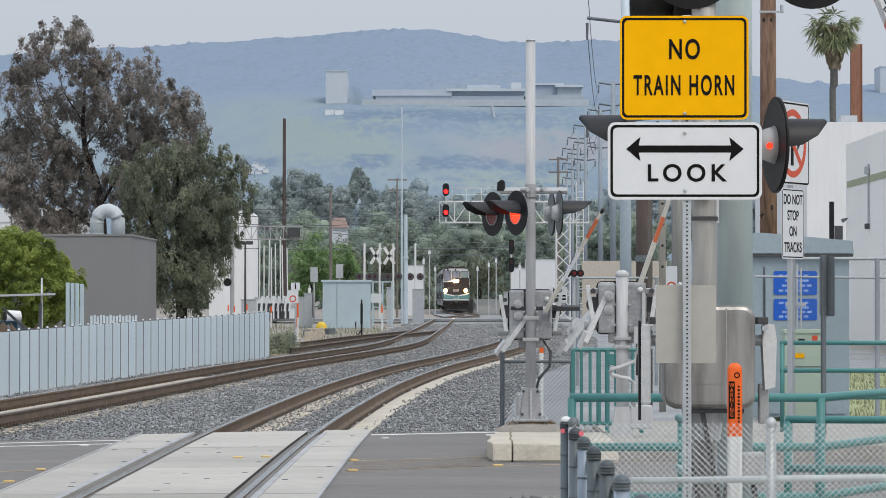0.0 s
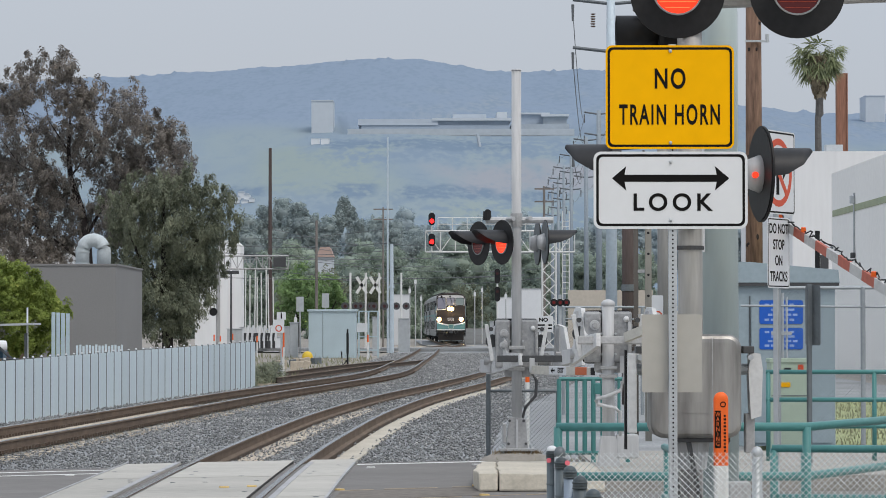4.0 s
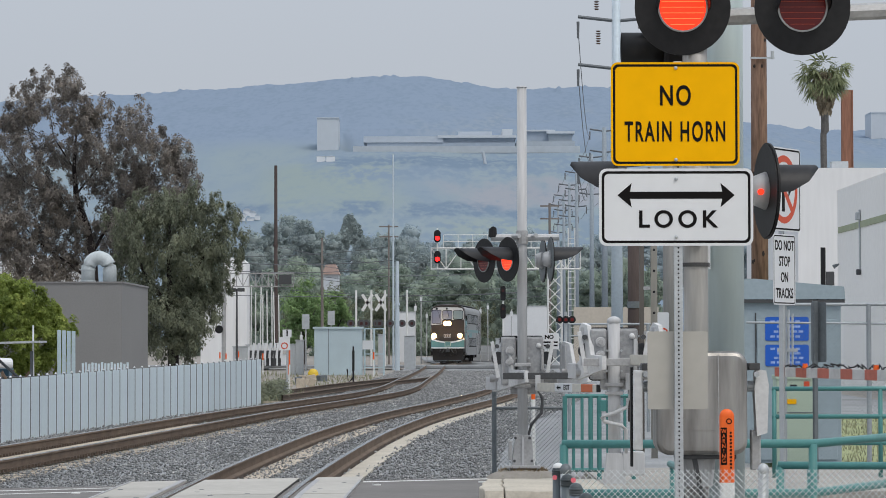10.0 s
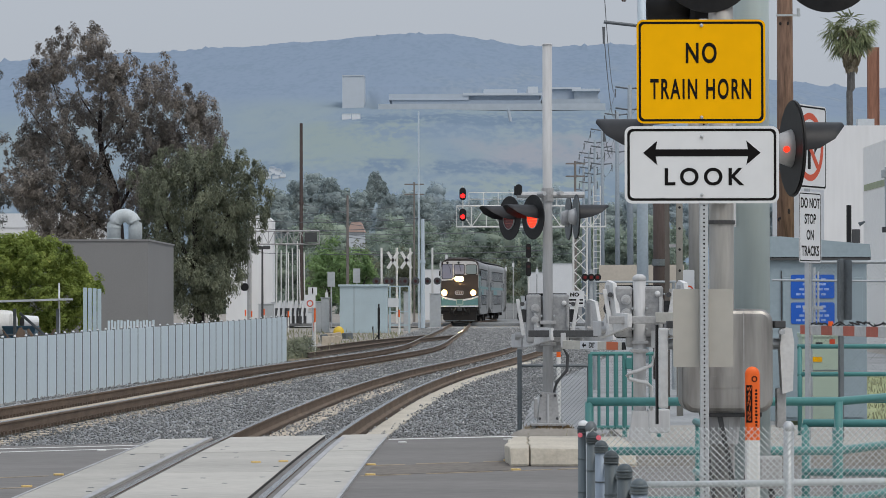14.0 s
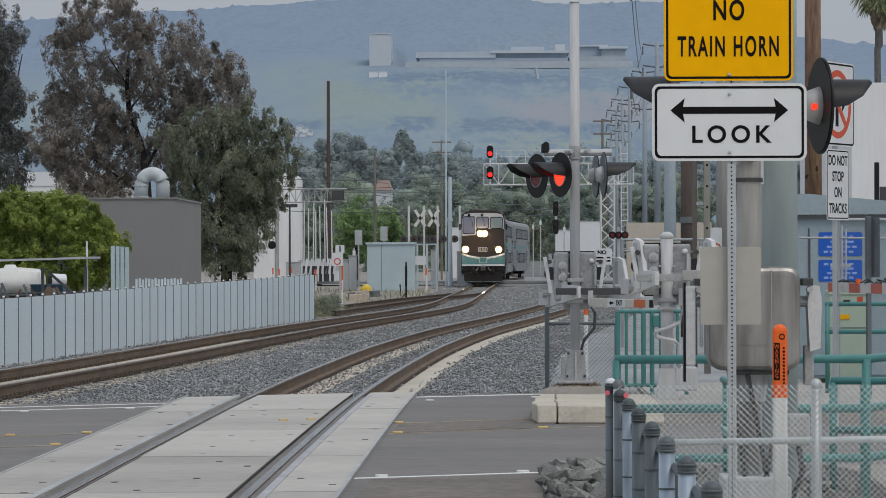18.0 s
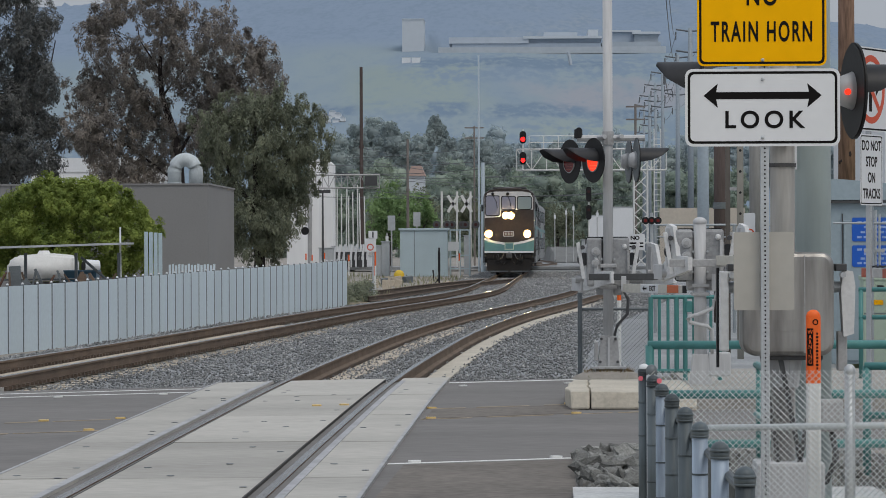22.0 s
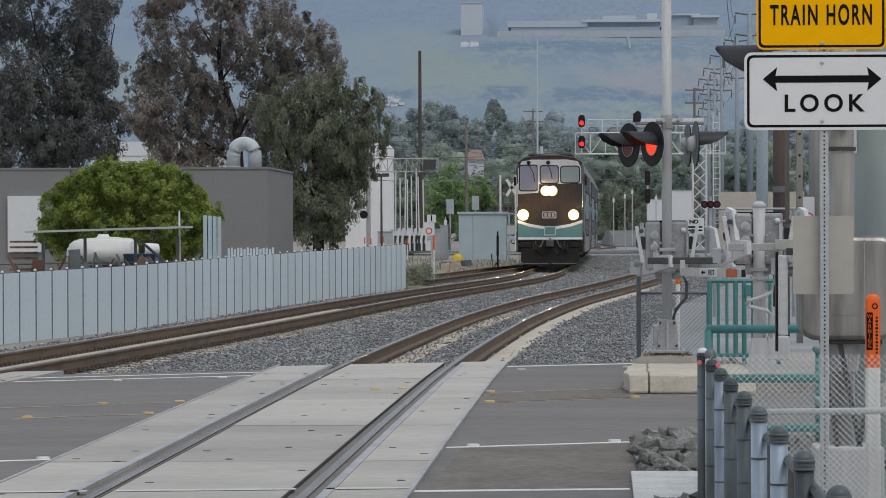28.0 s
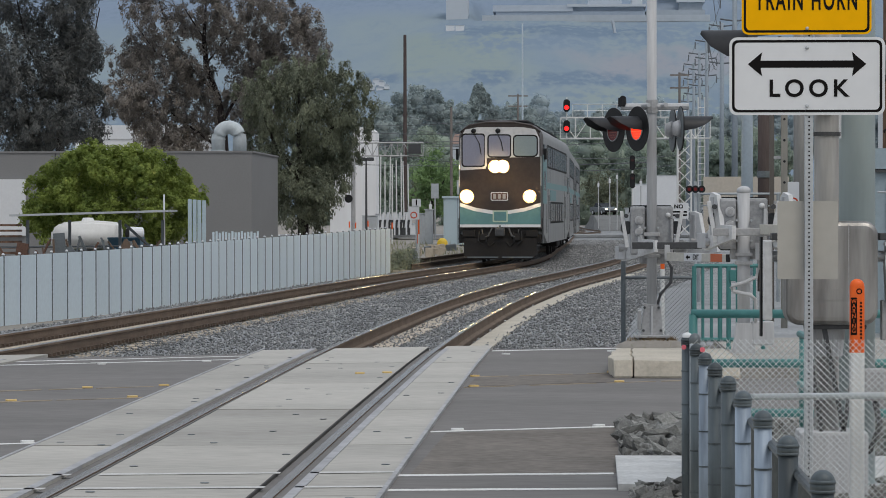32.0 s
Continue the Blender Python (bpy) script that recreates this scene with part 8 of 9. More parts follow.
    tagged(lw, "thin pale green lawn behind the chain-link fence", "lawn", kind="structure")
    rng = np.random.default_rng(9)
    V, F = [], []
    for x0, x1, y0, y1, z, hm, n in ((5.4, 15, 46.6, 74, -0.03, 0.14, 6000), (-9.5, -5.2, 106, 125, -0.36, 0.45, 600), (-6, -3.2, 128, 150, -0.36, 0.3, 260), (-9, -3.6, 150, 200, -0.36, 0.35, 420), (-14, -9, 150, 215, -0.36, 0.45, 400), (1.0, 2.2, 41.0, 42.2, -0.2, 0.3, 160)):
        for i in range(n):
            x, y, h = rng.uniform(x0, x1), rng.uniform(y0, y1), rng.uniform(0.3, 1.0) * hm
            a = rng.uniform(0, math.tau)
            k = len(V)
            w = 0.03 if hm > 0.2 else 0.014
            V += [(x - w * math.cos(a), y - w * math.sin(a), z), (x + w * math.cos(a), y + w * math.sin(a), z), (x + rng.uniform(-0.5, 0.5) * h, y, z + h)]
            F.append((k, k + 1, k + 2))
    tf = []
    rw = random.Random(31)
    for i in range(70):
        tf.append((rw.uniform(-6.3, -5.3), rw.uniform(106, 113), -0.36 + rw.uniform(0.05, 0.75), 0.22, rw.uniform(-0.4, 0.4), -0.5, 0.6))
    WV, WF = foliage(tf, 40, 0.13, 5, 0.1, 0.5, 0.4)
    o = mesh_ob("weeds", WV, WF, LEAF_DARK)
    tagged(o, "dusty green weeds beyond the end of the fence", "weeds", kind="stuff")
    VB, FB = [], []
    for i in range(260):
        a, q, h = rng.uniform(0, math.tau), 0.18 + 0.08 * rng.random(), rng.uniform(0.03, 0.11)
        x, y = 1.190 + q * math.cos(a) * 1.3, 41.5 + q * math.sin(a)
        k = len(VB)
        VB += [(x - 0.012, y, 0.04), (x + 0.012, y, 0.04), (x + rng.uniform(-0.6, 0.6) * h, y - 0.02, 0.05 + h)]
        FB.append((k, k + 1, k + 2))
    o = mesh_ob("dry_weeds", VB, FB, leaf_mat("dead_weed", (0.2, 0.14, 0.08), (0.36, 0.28, 0.16), None, 3.0))
    tagged(o, "dead brown weeds round the foot of the signal mast", "weeds", kind="stuff")
    o = mesh_ob("grass", V, F, GRASS)
    tagged(o, "thin dry grass and weeds by the fences", "grass", kind="stuff")


GRASS_BED = mat("lawn_bed", (0.30, 0.33, 0.17), 0.95, var=0.35, big=0.8, fine=12, bump=0.2)


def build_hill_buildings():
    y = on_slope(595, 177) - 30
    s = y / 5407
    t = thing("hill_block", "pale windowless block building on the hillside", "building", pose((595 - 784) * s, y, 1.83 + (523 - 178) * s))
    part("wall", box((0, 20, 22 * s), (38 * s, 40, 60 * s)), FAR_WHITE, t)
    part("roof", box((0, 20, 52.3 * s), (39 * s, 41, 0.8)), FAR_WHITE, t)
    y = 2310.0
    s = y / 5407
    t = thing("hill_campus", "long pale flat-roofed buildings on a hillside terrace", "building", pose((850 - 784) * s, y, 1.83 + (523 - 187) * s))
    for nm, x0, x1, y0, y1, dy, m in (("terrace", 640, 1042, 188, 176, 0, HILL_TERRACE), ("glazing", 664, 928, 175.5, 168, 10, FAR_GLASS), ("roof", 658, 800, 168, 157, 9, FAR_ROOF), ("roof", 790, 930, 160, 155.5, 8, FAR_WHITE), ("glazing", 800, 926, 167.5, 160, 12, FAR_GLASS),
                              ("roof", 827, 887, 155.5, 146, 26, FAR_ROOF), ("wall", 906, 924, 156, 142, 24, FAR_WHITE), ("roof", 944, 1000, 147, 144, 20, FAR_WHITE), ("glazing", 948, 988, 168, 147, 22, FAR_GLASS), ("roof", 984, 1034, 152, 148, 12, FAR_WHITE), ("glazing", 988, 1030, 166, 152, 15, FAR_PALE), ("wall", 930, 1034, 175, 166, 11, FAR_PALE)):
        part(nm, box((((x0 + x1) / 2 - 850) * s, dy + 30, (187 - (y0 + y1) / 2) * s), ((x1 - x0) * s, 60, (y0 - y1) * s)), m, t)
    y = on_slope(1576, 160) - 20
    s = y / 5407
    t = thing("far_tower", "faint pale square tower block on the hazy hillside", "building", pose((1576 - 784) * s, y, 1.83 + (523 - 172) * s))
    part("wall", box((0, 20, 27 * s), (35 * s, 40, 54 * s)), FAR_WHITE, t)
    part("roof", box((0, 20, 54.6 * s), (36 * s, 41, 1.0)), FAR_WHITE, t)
    # houses low on the hill
    rng = random.Random(5)
    for px, py, wpx, hpx in ((424, 303, 11, 8), (434, 299, 12, 9), (445, 301, 10, 7), (452, 297, 13, 11), (462, 300, 11, 10), (470, 304, 9, 7), (441, 306, 14, 6), (458, 307, 12, 6)):
        y = on_slope(px, py) - 12
        s = y / 5407
        t = thing("hill_house", "small pale house low on the hillside", "house", pose((px - 784) * s, y, 1.83 + (523 - py) * s), "hill houses")
        w, h = wpx * s, hpx * s
        part("wall", box((0, 3, h * 0.2), (w, 6, h * 1.0)), SIGN_WHITE, t)
        part("roof", slab([(-w * 0.54, h * 0.7), (w * 0.54, h * 0.7), (w * 0.25, h), (-w * 0.25, h)], -3.4, 3.4, None, Matrix.Translation((0, 3, 0)) @ UPRIGHT), FAR_ROOF, t)
    # pale spillway running down under the terrace
    y = on_slope(874, 202) - 25
    s = y / 5407
    t = thing("spillway", "pale concrete spillway running down the hillside", "channel", pose((874 - 784) * s, y, 1.83 + (523 - 202) * s))
    part("channel", slab([(-5 * s, 17 * s), (-1.5 * s, 17 * s), (5 * s, -16 * s), (1 * s, -16 * s)][::-1], 0, 1.5, None, UPRIGHT), FAR_WHITE, t)
    part("bank", slab([(-7 * s, 15 * s), (-5 * s, 17 * s), (1 * s, -16 * s), (-1 * s, -17 * s)][::-1], 0, 1.0, None, UPRIGHT), FAR_PALE, t)
    for px in (583, 600):
        y = on_slope(px, 203)
        s = y / 5407
        t = thing("hill_hut", "small white hut on the hillside", "building", pose((px - 784) * s, y, 1.83 + (523 - 203) * s), "hill huts")
        part("wall", box((0, 4, 1), (15 * s, 8, 14 * s)), SIGN_WHITE, t)
        part("roof", box((0, 4, 7.2 * s + 1), (16 * s, 8.4, 0.4)), FAR_WHITE, t)


# roofs and concrete on the hill, with distance haze in their colour too
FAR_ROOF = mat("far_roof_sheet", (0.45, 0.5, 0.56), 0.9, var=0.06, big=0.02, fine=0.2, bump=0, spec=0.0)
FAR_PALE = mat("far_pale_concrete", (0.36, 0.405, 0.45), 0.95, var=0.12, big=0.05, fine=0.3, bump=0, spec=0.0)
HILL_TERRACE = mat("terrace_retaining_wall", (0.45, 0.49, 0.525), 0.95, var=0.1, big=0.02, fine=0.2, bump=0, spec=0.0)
build_power_line()
build_right_side()
build_hill_buildings()

# ---------------------------------------------------------------- the train
TRAIN_WHITE = mat("train_silver_white", (0.25, 0.255, 0.255), 0.45, 0.2, var=0.22, big=0.7, fine=6, bump=0.02, streak=True)
SURROUND = mat("cab_window_surround", (0.6, 0.59, 0.58), 0.5, var=0.15, big=2, fine=10, bump=0.02)
TRAIN_BLACK = mat("train_dark_front", (0.05, 0.039, 0.034), 0.4, var=0.2, big=1, fine=8, bump=0.02)
TRAIN_TEAL = mat("train_teal", (0.12, 0.255, 0.265), 0.45, var=0.12, big=1, fine=8, bump=0.02)
TRAIN_GLASS = mat("train_glass", (0.03, 0.036, 0.042), 0.22, var=0.1, bump=0, spec=0.12)
GASKET = mat("black_window_gasket", (0.02, 0.02, 0.02), 0.7, var=0.2, bump=0, spec=0.1)
CAB_GREEN_GLASS = mat("green_tinted_cab_glass", (0.26, 0.31, 0.31), 0.1, var=0.1, bump=0, spec=0.6)
CAB_GLASS = mat("train_cab_glass", (0.25, 0.255, 0.32), 0.1, var=0.1, bump=0, spec=0.7)
TRAIN_ROOF = mat("train_roof", (0.12, 0.12, 0.125), 0.6, var=0.2, big=1, bump=0.05)
UNDER = mat("train_underframe", (0.02, 0.018, 0.017), 0.8, var=0.4, big=2, bump=0.2)


def section(w, z0, z1, r):
    """Half-rounded body outline as (x, z)."""
    pts = [(-w / 2, z0), (w / 2, z0)]
    for i in range(9):
        a = radians(90 * i / 8)
        pts.append((w / 2 - r + r * math.cos(a), z1 - 0.16 - r + r * math.sin(a)))
    for i in range(1, 6):
        x = (w / 2 - r) * (1 - 2 * i / 6)
        pts.append((x, z1 - 0.16 + 0.16 * math.sin(math.pi * i / 6)))
    for i in range(9):
        a = radians(90 + 90 * i / 8)
        pts.append((-w / 2 + r + r * math.cos(a), z1 - 0.16 - r + r * math.sin(a)))
    return pts


def loft(secs):
    bm = bmesh.new()
    rows = [[bm.verts.new((x, y, z)) for x, z in s] for y, s in secs]
    for a, b in zip(rows, rows[1:]):
        for i in range(len(a)):
            bm.faces.new((a[i], a[(i + 1) % len(a)], b[(i + 1) % len(a)], b[i]))
    bm.faces.new(rows[0])
    bm.faces.new(rows[-1][::-1])
    bmesh.ops.recalc_face_normals(bm, faces=bm.faces)
    return bm


def build_car(cab):
    t = thing("cab_car" if cab else "passenger_car", "double-deck silver and teal commuter cab car with lit headlights" if cab else "double-deck silver and teal commuter passenger car", "train car", group="" if cab else "cars of the train")
    L, w, h = 25.9, 3.0, 4.85
    body = loft([(0.25 if cab else 0.3, section(w - 0.12, 0.98, h - 0.12, 0.45)), (0.55, section(w, 0.9, h, 0.5)), (3.0, section(w, 0.55, h, 0.5)), (4.2, section(w, 0.42, h, 0.5)), (21.8, section(w, 0.42, h, 0.5)), (23, section(w, 0.55, h, 0.5)), (L - 0.3, section(w, 0.9, h, 0.5)), (L, section(w - 0.1, 0.98, h - 0.1, 0.45))])
    part("body", body, TRAIN_WHITE, t)
    part("roof_panel", loft([(0.6, [(-1.0, h - 0.02), (1.0, h - 0.02), (0.9, h + 0.03), (-0.9, h + 0.03)]), (L - 0.5, [(-1.0, h - 0.02), (1.0, h - 0.02), (0.9, h + 0.03), (-0.9, h + 0.03)])]), TRAIN_ROOF, t)
    for s in (-1, 1):
        x = s * (w / 2 + 0.004)
        # upper and lower windows, mid level windows over the bogies
        for i in range(9):
            part("upper_window", box((x, 5.2 + i * 1.95, 3.62), (0.02, 1.6, 0.72), bevel=0.006), TRAIN_GLASS, t)
        for i in range(6):
            part("lower_window", box((x, 7.6 + i * 2.0, 1.55), (0.02, 1.5, 0.68), bevel=0.006), TRAIN_GLASS, t)
        for yy in (2.1, 23.4):
            part("mid_window", box((x, yy, 2.7), (0.02, 1.3, 0.7), bevel=0.006), TRAIN_GLASS, t)
        for yy in (5.3, 20.4):
            dr = part("door", box((x, yy, 1.45), (0.03, 1.5, 1.98), bevel=0.006), TRAIN_WHITE, t, "pair of pale sliding doors")
            part("door_window", box((x + s * 0.01, yy - 0.37, 1.75), (0.02, 0.45, 0.9)), TRAIN_GLASS, dr)
            part("door_window", box((x + s * 0.01, yy + 0.37, 1.75), (0.02, 0.45, 0.9)), TRAIN_GLASS, dr)
        part("window_band", box((x - s * 0.003, 13.0, 3.62), (0.016, 17.9, 0.86)), GASKET, t, "dark upper window band")
        part("window_band", box((x - s * 0.003, 12.6, 1.55), (0.016, 12.0, 0.82)), GASKET, t, "dark lower window band")
        for yy in (0.95, 3.1, 4.45, 6.2, 19.5, 21.3, 22.6, 24.9):
            part("body_seam", box((x, yy, 2.4), (0.012, 0.05, 3.2)), GASKET, t)
        part("side_stripe", box((x, L / 2, 2.55), (0.014, L - 1.6, 0.22)), TRAIN_TEAL, t, "teal side stripe")
        part("teal_panel", box((x + s * 0.002, 9.0, 2.2), (0.014, 5.0, 0.4)), TRAIN_TEAL, t)
        if cab:
            part("teal_panel", box((x, 1.9, 2.75), (0.013, 2.9, 1.75)), TRAIN_TEAL, t, "pale teal side panel by the cab")
            part("cab_side_window", box((x + s * 0.003, 1.6, 3.7), (0.02, 1.1, 0.62)), TRAIN_GLASS, t)
            part("mirror", box((x + s * 0.08, 0.7, 3.65), (0.1, 0.05, 0.4), bevel=0.01), BLACK, t)
    for yy in (4.0, 21.9):
        bg2 = part("bogie", box((0, yy, 0.5), (2.3, 3.0, 0.3), bevel=0.03), UNDER, t, "dark bogie frame")
        for s in (-1, 1):
            for dy in (-1.25, 1.25):
                part("wheel", rod((s * 0.7, yy + dy, 0.46), (s * 0.82, yy + dy, 0.46), 0.46, None, 20), UNDER, bg2)
    part("underframe", box((0, L / 2, 0.72), (2.5, 24.6, 0.36)), UNDER, t)
    part("coupler", box((0, 0.05, 0.85), (0.25, 0.7, 0.25), bevel=0.03), UNDER, t)
    if cab:
        y = 0.23
        def put(name, outline, m, dy=0.0, label=""):
            part(name, slab(outline, 0, 0.015, None, Matrix.Translation((0, y - dy, 0)) @ UPRIGHT), m, t, label)
        part("front_rim", loft([(0.05, [(px * 0.985, pz) for px, pz in section(w - 0.08, 1.0, h - 0.05, 0.5)]), (0.6, section(w + 0.03, 0.95, h + 0.02, 0.5))]), TRAIN_BLACK, t, "dark rounded front shell")
        y = 0.045
        put("window_surround", [(-1.42, 3.06), (-0.52, 3.12), (-0.5, 3.5), (1.4, 3.54), (1.4, 4.2), (1.25, 4.52), (0.8, 4.6), (-0.8, 4.6), (-1.25, 4.52), (-1.42, 4.2)], SURROUND, 0.0, "grey-white window surround")
        for cx, cz, ww, hh, rr, gl in ((-0.96, 3.78, 0.76, 1.1, 0.09, CAB_GLASS), (-0.03, 3.93, 0.76, 0.74, 0.09, CAB_GLASS), (0.9, 3.93, 0.8, 0.7, 0.12, CAB_GREEN_GLASS)):
            put("window_gasket", [(p + cx, q + cz) for p, q in rounded(ww + 0.1, hh + 0.1, rr + 0.04)], GASKET, 0.003, "black rubber gasket")
            put("windscreen", [(p + cx, q + cz) for p, q in rounded(ww, hh, rr)], gl, 0.006)
        put("pillar", [(-0.55, 3.2), (-0.48, 3.2), (-0.48, 4.4), (-0.55, 4.4)], SURROUND, 0.01)
        put("pillar", [(0.395, 3.55), (0.455, 3.55), (0.455, 4.4), (0.395, 4.4)], SURROUND, 0.01)
        for x0, z0, x1, z1 in ((-0.95, 4.4, -0.68, 3.62), (-0.1, 4.4, 0.1, 3.75)):
            part("wiper", tube([(x0, y - 0.03, z0), (x1 - 0.06, y - 0.035, (z0 + z1) / 2), (x1, y - 0.03, z1)], 0.016, 6), BLACK, t)
        for xx in (-0.95, -0.08):
            part("wiper_motor", ball((xx, y - 0.02, 4.47), 0.095, None, 14, 8, (1, 0.7, 0.9)), BLACK, t, "", True)
        part("roof_brow", tube([(-1.42, y + 0.1, 4.42), (-1.1, y + 0.06, 4.66), (-0.5, y + 0.04, 4.76), (0.5, y + 0.04, 4.76), (1.1, y + 0.06, 4.66), (1.42, y + 0.1, 4.42)], 0.05), TRAIN_BLACK, t, "dark rounded roof edge", True)
        for xx in (-1.46, 1.46):
            part("grab_rail", tube([(xx, y - 0.03, 2.5), (xx, y - 0.06, 2.55), (xx, y - 0.06, 3.5), (xx, y - 0.03, 3.55)], 0.018, 6), GALV, t)
        put("teal_band", [(-1.44, 1.12), (1.44, 1.12), (1.44, 1.78), (0.9, 1.6), (0.3, 1.5), (-0.3, 1.5), (-0.9, 1.6), (-1.44, 1.78)], TRAIN_TEAL, 0.002, "teal lower front band")
        arc = [(-1.45, 1.78), (-0.9, 1.6), (-0.3, 1.5), (0.3, 1.5), (0.9, 1.6), (1.45, 1.78)]
        put("white_stripe", arc + [(p, q + 0.13) for p, q in arc[::-1]], SIGN_WHITE, 0.006, "curved white stripe")
        put("white_stripe", [(-1.44, 1.03), (1.44, 1.03), (1.44, 1.13), (-1.44, 1.13)], SIGN_WHITE, 0.006)
        put("coupler_hatch", [(p, q + 1.42) for p, q in rounded(0.54, 0.42, 0.03)], CABINET_GREEN, 0.012, "pale green square hatch")
        put("hatch_panel", [(p, q + 1.42) for p, q in rounded(0.44, 0.32, 0.03)], TRAIN_TEAL, 0.016)
        put("number_board", [(p - 0.03, q + 2.13) for p, q in rounded(0.62, 0.3, 0.05)], SIGN_WHITE, 0.004, "white number board")
        put("number_field", [(p - 0.03, q + 2.13) for p, q in rounded(0.56, 0.24, 0.04)], BROWN, 0.008)
        for i in range(3):
            put("number_bar", [(p - 0.2 + i * 0.17, q + 2.13) for p, q in rounded(0.11, 0.17, 0.02)], SIGN_BACK, 0.012)
        for xx, zz, rr in ((-0.19, 3.2, 0.23), (0.1, 3.2, 0.23), (-1.2, 2.13, 0.25), (1.05, 2.13, 0.24)):
            hl = part("headlight", ball((xx, y - 0.05, zz), rr * 0.6, None, 16, 10, (1, 0.5, 1)), HEADLIGHT, t, "glowing warm headlight", True)
            # this disc emits by itself, in place of glare round the lamp
            part("reflector", rod((xx, y - 0.03, zz), (xx, y + 0.01, zz), rr, rr * 0.95, 24), HEADLIGHT_GLARE, hl, "glowing disc that stands in for the headlight's glare")
        part("pilot", slab([(-1.3, 0.3), (-1.1, 0.12), (1.1, 0.12), (1.3, 0.3), (1.3, 0.88), (-1.3, 0.88)], -0.6, 0.1, None, Matrix.Translation((0, 0.1, 0)) @ UPRIGHT), UNDER, t, "black snow plough pilot")
        part("front_beam", box((0, 0.3, 0.82), (2.7, 0.4, 0.4), bevel=0.03), UNDER, t)
        for xx, mm in ((-1.05, AMBER), (1.0, AMBER), (1.2, SIGNAL_RED), (-1.25, AMBER)):
            part("marker_lamp", rod((xx, 0.09, 0.8), (xx, 0.07, 0.8), 0.07, None, 14), mm, t, "small marker lamp")
        for s in (-1, 1):
            part("step", box((s * 1.3, 0.5, 0.62), (0.3, 0.6, 0.3)), UNDER, t)
            part("step_tread", box((s * 1.32, 0.2, 0.38), (0.3, 0.14, 0.04)), DARK_METAL, t)
            part("lamp_box", box((s * 1.12, 0.06, 0.8), (0.42, 0.1, 0.22), bevel=0.02), UNDER, t)
            part("hose", tube([(s * 0.45, 0.05, 0.85), (s * 0.5, -0.06, 0.5), (s * 0.36, -0.04, 0.36), (s * 0.2, 0.0, 0.5)], 0.03), BLACK, t)
            part("hose", tube([(s * 0.75, 0.05, 0.88), (s * 0.78, -0.08, 0.55), (s * 0.62, -0.05, 0.42)], 0.026), BLACK, t)
            part("jumper_cable", tube([(s * 0.3, 0.02, 1.0), (s * 0.42, -0.08, 0.72), (s * 0.6, -0.04, 0.66), (s * 0.66, 0.04, 0.95)], 0.03), DARK_METAL, t)
            part("buffer_block", box((s * 0.6, 0.0, 0.68), (0.24, 0.16, 0.24), bevel=0.03), UNDER, t)
            part("pilot_edge", box((s * 0.62, -0.02, 0.2), (1.1, 0.04, 0.05)), GALV_DARK, t)
            part("side_ladder", box((s * 1.5, 0.62, 0.9), (0.04, 0.5, 0.9)), DARK_METAL, t)
        part("coupler_knuckle", box((0, -0.22, 0.86), (0.34, 0.24, 0.3), bevel=0.06), DARK_METAL, t, "dark steel coupler knuckle")
        part("coupler_pin", rod((0, -0.2, 1.0), (0, -0.2, 1.1), 0.04, None, 10), GALV_DARK, t)
    else:
        part("gangway", box((0, 0.1, 2.3), (1.2, 0.7, 2.4), bevel=0.05), UNDER, t, "black folding gangway")
    # the body rides on its springs above the bogies
    for p in t.children:
        if p.name.split(".")[0] not in ("bogie", "pilot", "pilot_edge"):
            p.matrix_basis = Matrix.Translation((0, 0, 0.24)) @ p.matrix_basis
    return t


CARS = [build_car(True), build_car(False)]
CARS.append(copy_thing(CARS[1], pose(0, 0, 0)))

# distance of the train's front over time
RUN = [(0, 343), (3, 319.5), (6, 295.5), (9, 272), (13, 245), (17, 214), (19, 199), (23, 171), (26, 150), (28.5, 133), (30, 122.5), (31, 115.8), (32, 109)]


def car_pose(i, t):
    y = along(RUN, t) + 26.1 * i
    x1, x2 = along(TRACK_2, y + 4), along(TRACK_2, y + 22)
    a = math.atan((x2 - x1) / 18)
    return pose(x1 - 4 * math.sin(a), y + 4 - 4 * math.cos(a), 0, 0, 0, -math.degrees(a))


# ---------------------------------------------------------------- road traffic over the far crossing
FAR_GRAVEL = mat("dusty_far_gravel", (0.15, 0.152, 0.148), 0.95, var=0.3, big=0.4, fine=5, bump=0.3)


def build_far_rise():
    """The line climbs to a road hump beyond the far crossing."""
    prof = [(322, -0.21, 3.8), (340, 0.5, 3.35), (356, 1.36, 3.0), (378, 1.38, 2.8), (395, 0.5, 2.65), (410, -0.21, 2.55)]
    vs = [(x, y, -0.21 + (z + 0.21) * k) for y, z, e in prof for x, k in ((e, 0.0), (e + 0.5, 1.0), (30, 1.0), (44, 0.0))]
    fs = [(j * 4 + i, j * 4 + i + 1, j * 4 + i + 5, j * 4 + i + 4) for j in range(5) for i in range(3)]
    r = mesh_ob("ground", vs, fs, FAR_GRAVEL)
    tagged(r, "low grey gravel rise at the far road", "ground", kind="structure")
    r2 = part("road", slab([(3.55, 358), (29, 358), (29, 376), (3.55, 376)], 1.362, 1.39), ASPHALT)
    tagged(r2, "grey far road over the rise", "road", kind="structure")


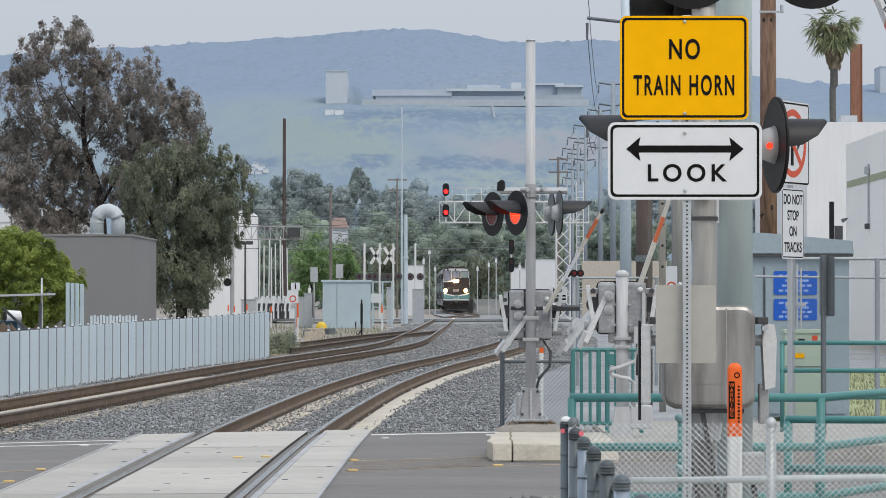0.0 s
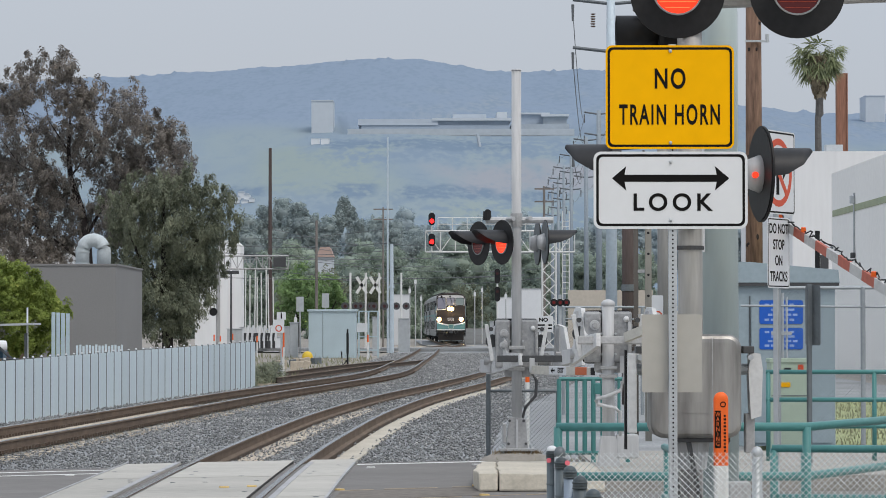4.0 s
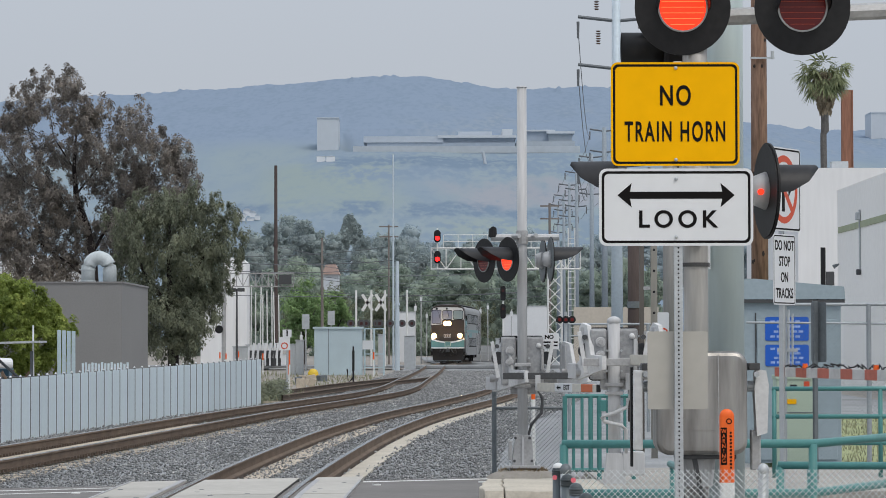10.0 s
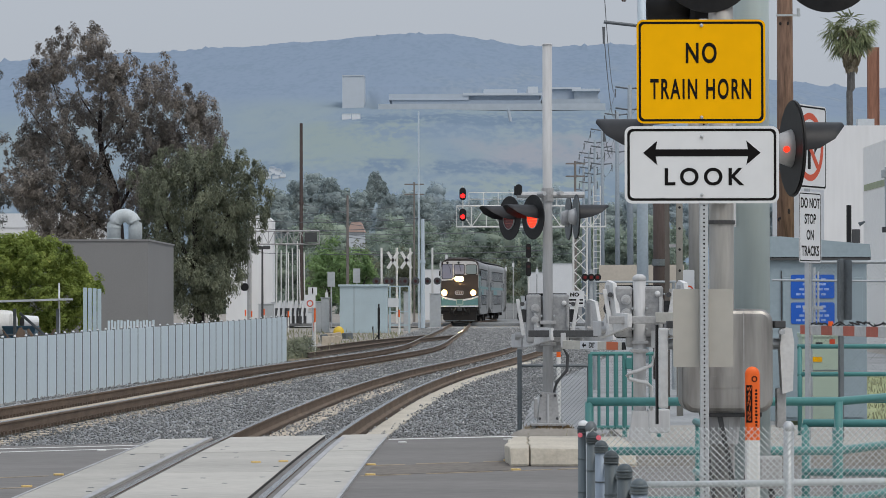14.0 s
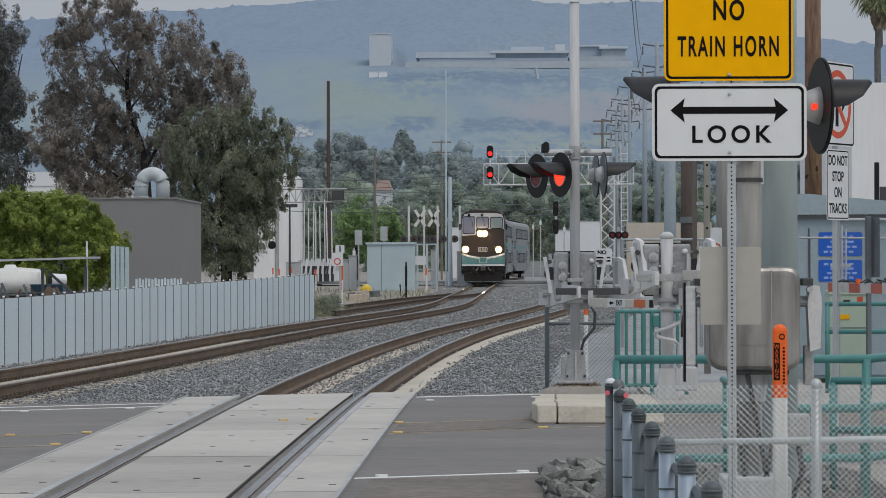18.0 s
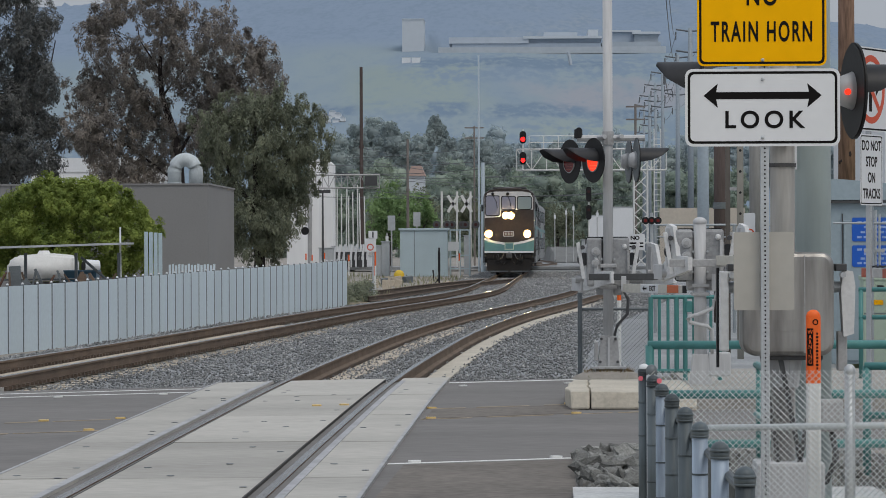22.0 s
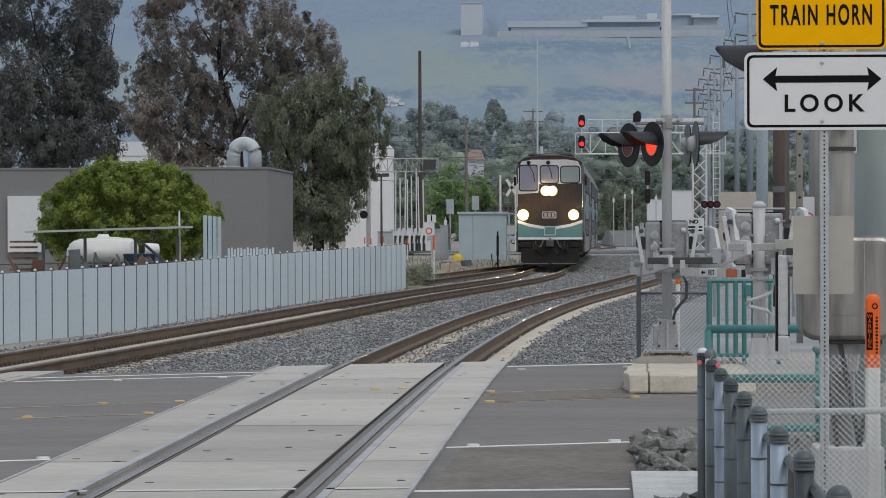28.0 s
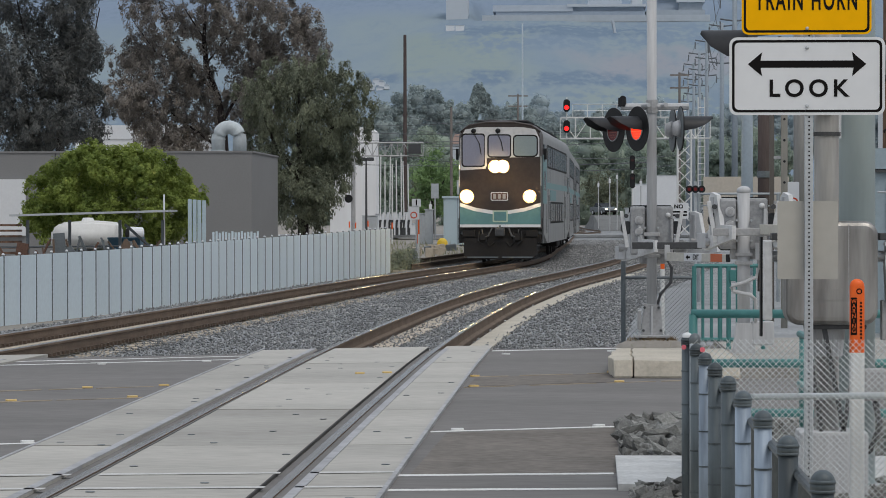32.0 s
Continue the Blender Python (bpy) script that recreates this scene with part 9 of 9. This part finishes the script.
def build_road_car(paint, label):
    t = thing("car", label, "car", None, "cars at the far road")
    side = Matrix(((0, 0, 1, 0), (1, 0, 0, 0), (0, 1, 0, 0), (0, 0, 0, 1)))
    body = [(-2.2, 0.32), (-2.24, 0.62), (-2.1, 0.78), (-1.0, 0.94), (1.5, 0.98), (2.15, 0.9), (2.24, 0.6), (2.18, 0.3)]
    part("body", slab(body, -0.88, 0.88, None, side), paint, t)
    part("cabin", slab([(-1.0, 0.93), (-0.25, 1.4), (0.9, 1.42), (1.6, 0.97)], -0.7, 0.7, None, side), TRAIN_GLASS, t, "dark glazed cabin")
    part("roof", box((0, 0.33, 1.43), (1.42, 1.2, 0.06), bevel=0.02), paint, t)
    part("bumper", box((0, -2.24, 0.42), (1.7, 0.14, 0.2), bevel=0.03), UNDER, t)
    for sx in (-1, 1):
        part("headlight", ball((sx * 0.64, -2.18, 0.68), 0.14, None, 12, 8, (1.2, 0.5, 0.8)), CAR_LIGHT, t, "lit car headlight", True)
        part("mirror", box((sx * 0.95, -0.75, 1.0), (0.18, 0.1, 0.13), bevel=0.02), paint, t)
        for y in (-1.36, 1.34):
            w = part("wheel", rod((sx * 0.7, y, 0.32), (sx * 0.9, y, 0.32), 0.32, None, 18), UNDER, t)
            part("rim", rod((sx * 0.89, y, 0.32), (sx * 0.91, y, 0.32), 0.2, None, 14), GALV, w)
    return t


CAR_LIGHT = mat("car_headlight_lit", (0.9, 0.85, 0.7), 0.2, var=0.02, bump=0, emit=(1.0, 0.9, 0.65), power=5.0)
build_far_rise()
WHITE_CAR = build_road_car(FAR_WHITE, "pale silver saloon car with lit headlights")
DARK_CAR = build_road_car(GALV_DARK, "dark grey saloon car with lit headlights")


def motions():
    rise = ((-11, -0.33, 90), (-6, -0.2, 90), (-2, 0.03, 60), (0.2, 0.06, 38), (2.3, 1.37, 24), (5.5, 1.395, 24), (25, 1.395, 60))
    def on_road(x, y):
        return pose(x, y, along([(p, q) for p, q, r in rise], x), 0, 0, along([(p, r) for p, q, r in rise], x))
    walk(WHITE_CAR, [(t, on_road(x * 1.1, 363)) for t, x in ((0, -11), (27, -11), (27.6, -8.5), (28.2, -4.5), (28.8, -0.6), (29.2, 1.2), (29.6, 2.75), (29.8, 3.2), (30, 3.7), (30.2, 4.2), (30.4, 5.2), (30.6, 6.3), (31, 8.9), (31.5, 12.5), (32, 16.5))])
    walk(DARK_CAR, [(t, on_road(x * 1.1, 371)) for t, x in ((0, -10.5), (28.6, -10.5), (29.2, -7.5), (29.8, -3), (30.4, 0.6), (30.8, 1.9), (31, 2.3), (31.2, 2.85), (31.4, 3.35), (31.6, 3.75), (31.8, 4.1), (32, 4.4))])
    for i, c in enumerate(CARS):
        walk(c, [(t, car_pose(i, t)) for t in range(0, 33)])
    walk(ARM_A, [(t, pose(0.2, 0.1, 1.13, a, 0, 180)) for t, a in ((0, 74), (0.5, 57), (1, 34), (1.5, 17), (2, 6), (2.5, 0), (3, 0), (32, 0))])
    walk(ARM_B, [(t, pose(0.1, 0.08, 1.45, a, 0, 180)) for t, a in ((0, 82), (0.5, 80), (1, 71), (1.5, 58), (2, 45), (2.5, 35), (3, 27), (3.5, 18), (4.5, 4), (5.5, 0), (6, 0), (32, 0))])
    walk(ROAD_ARM, [(t, pose(0, 0, 1.42, a, 0, 10.2)) for t, a in ((0, 41), (0.5, 36), (1, 33), (1.5, 30), (2, 27), (2.5, 23.5), (3, 20), (3.5, 16.5), (4.5, 8), (5.5, 1.2), (6, 0), (7, 0), (32, 0))])


motions()
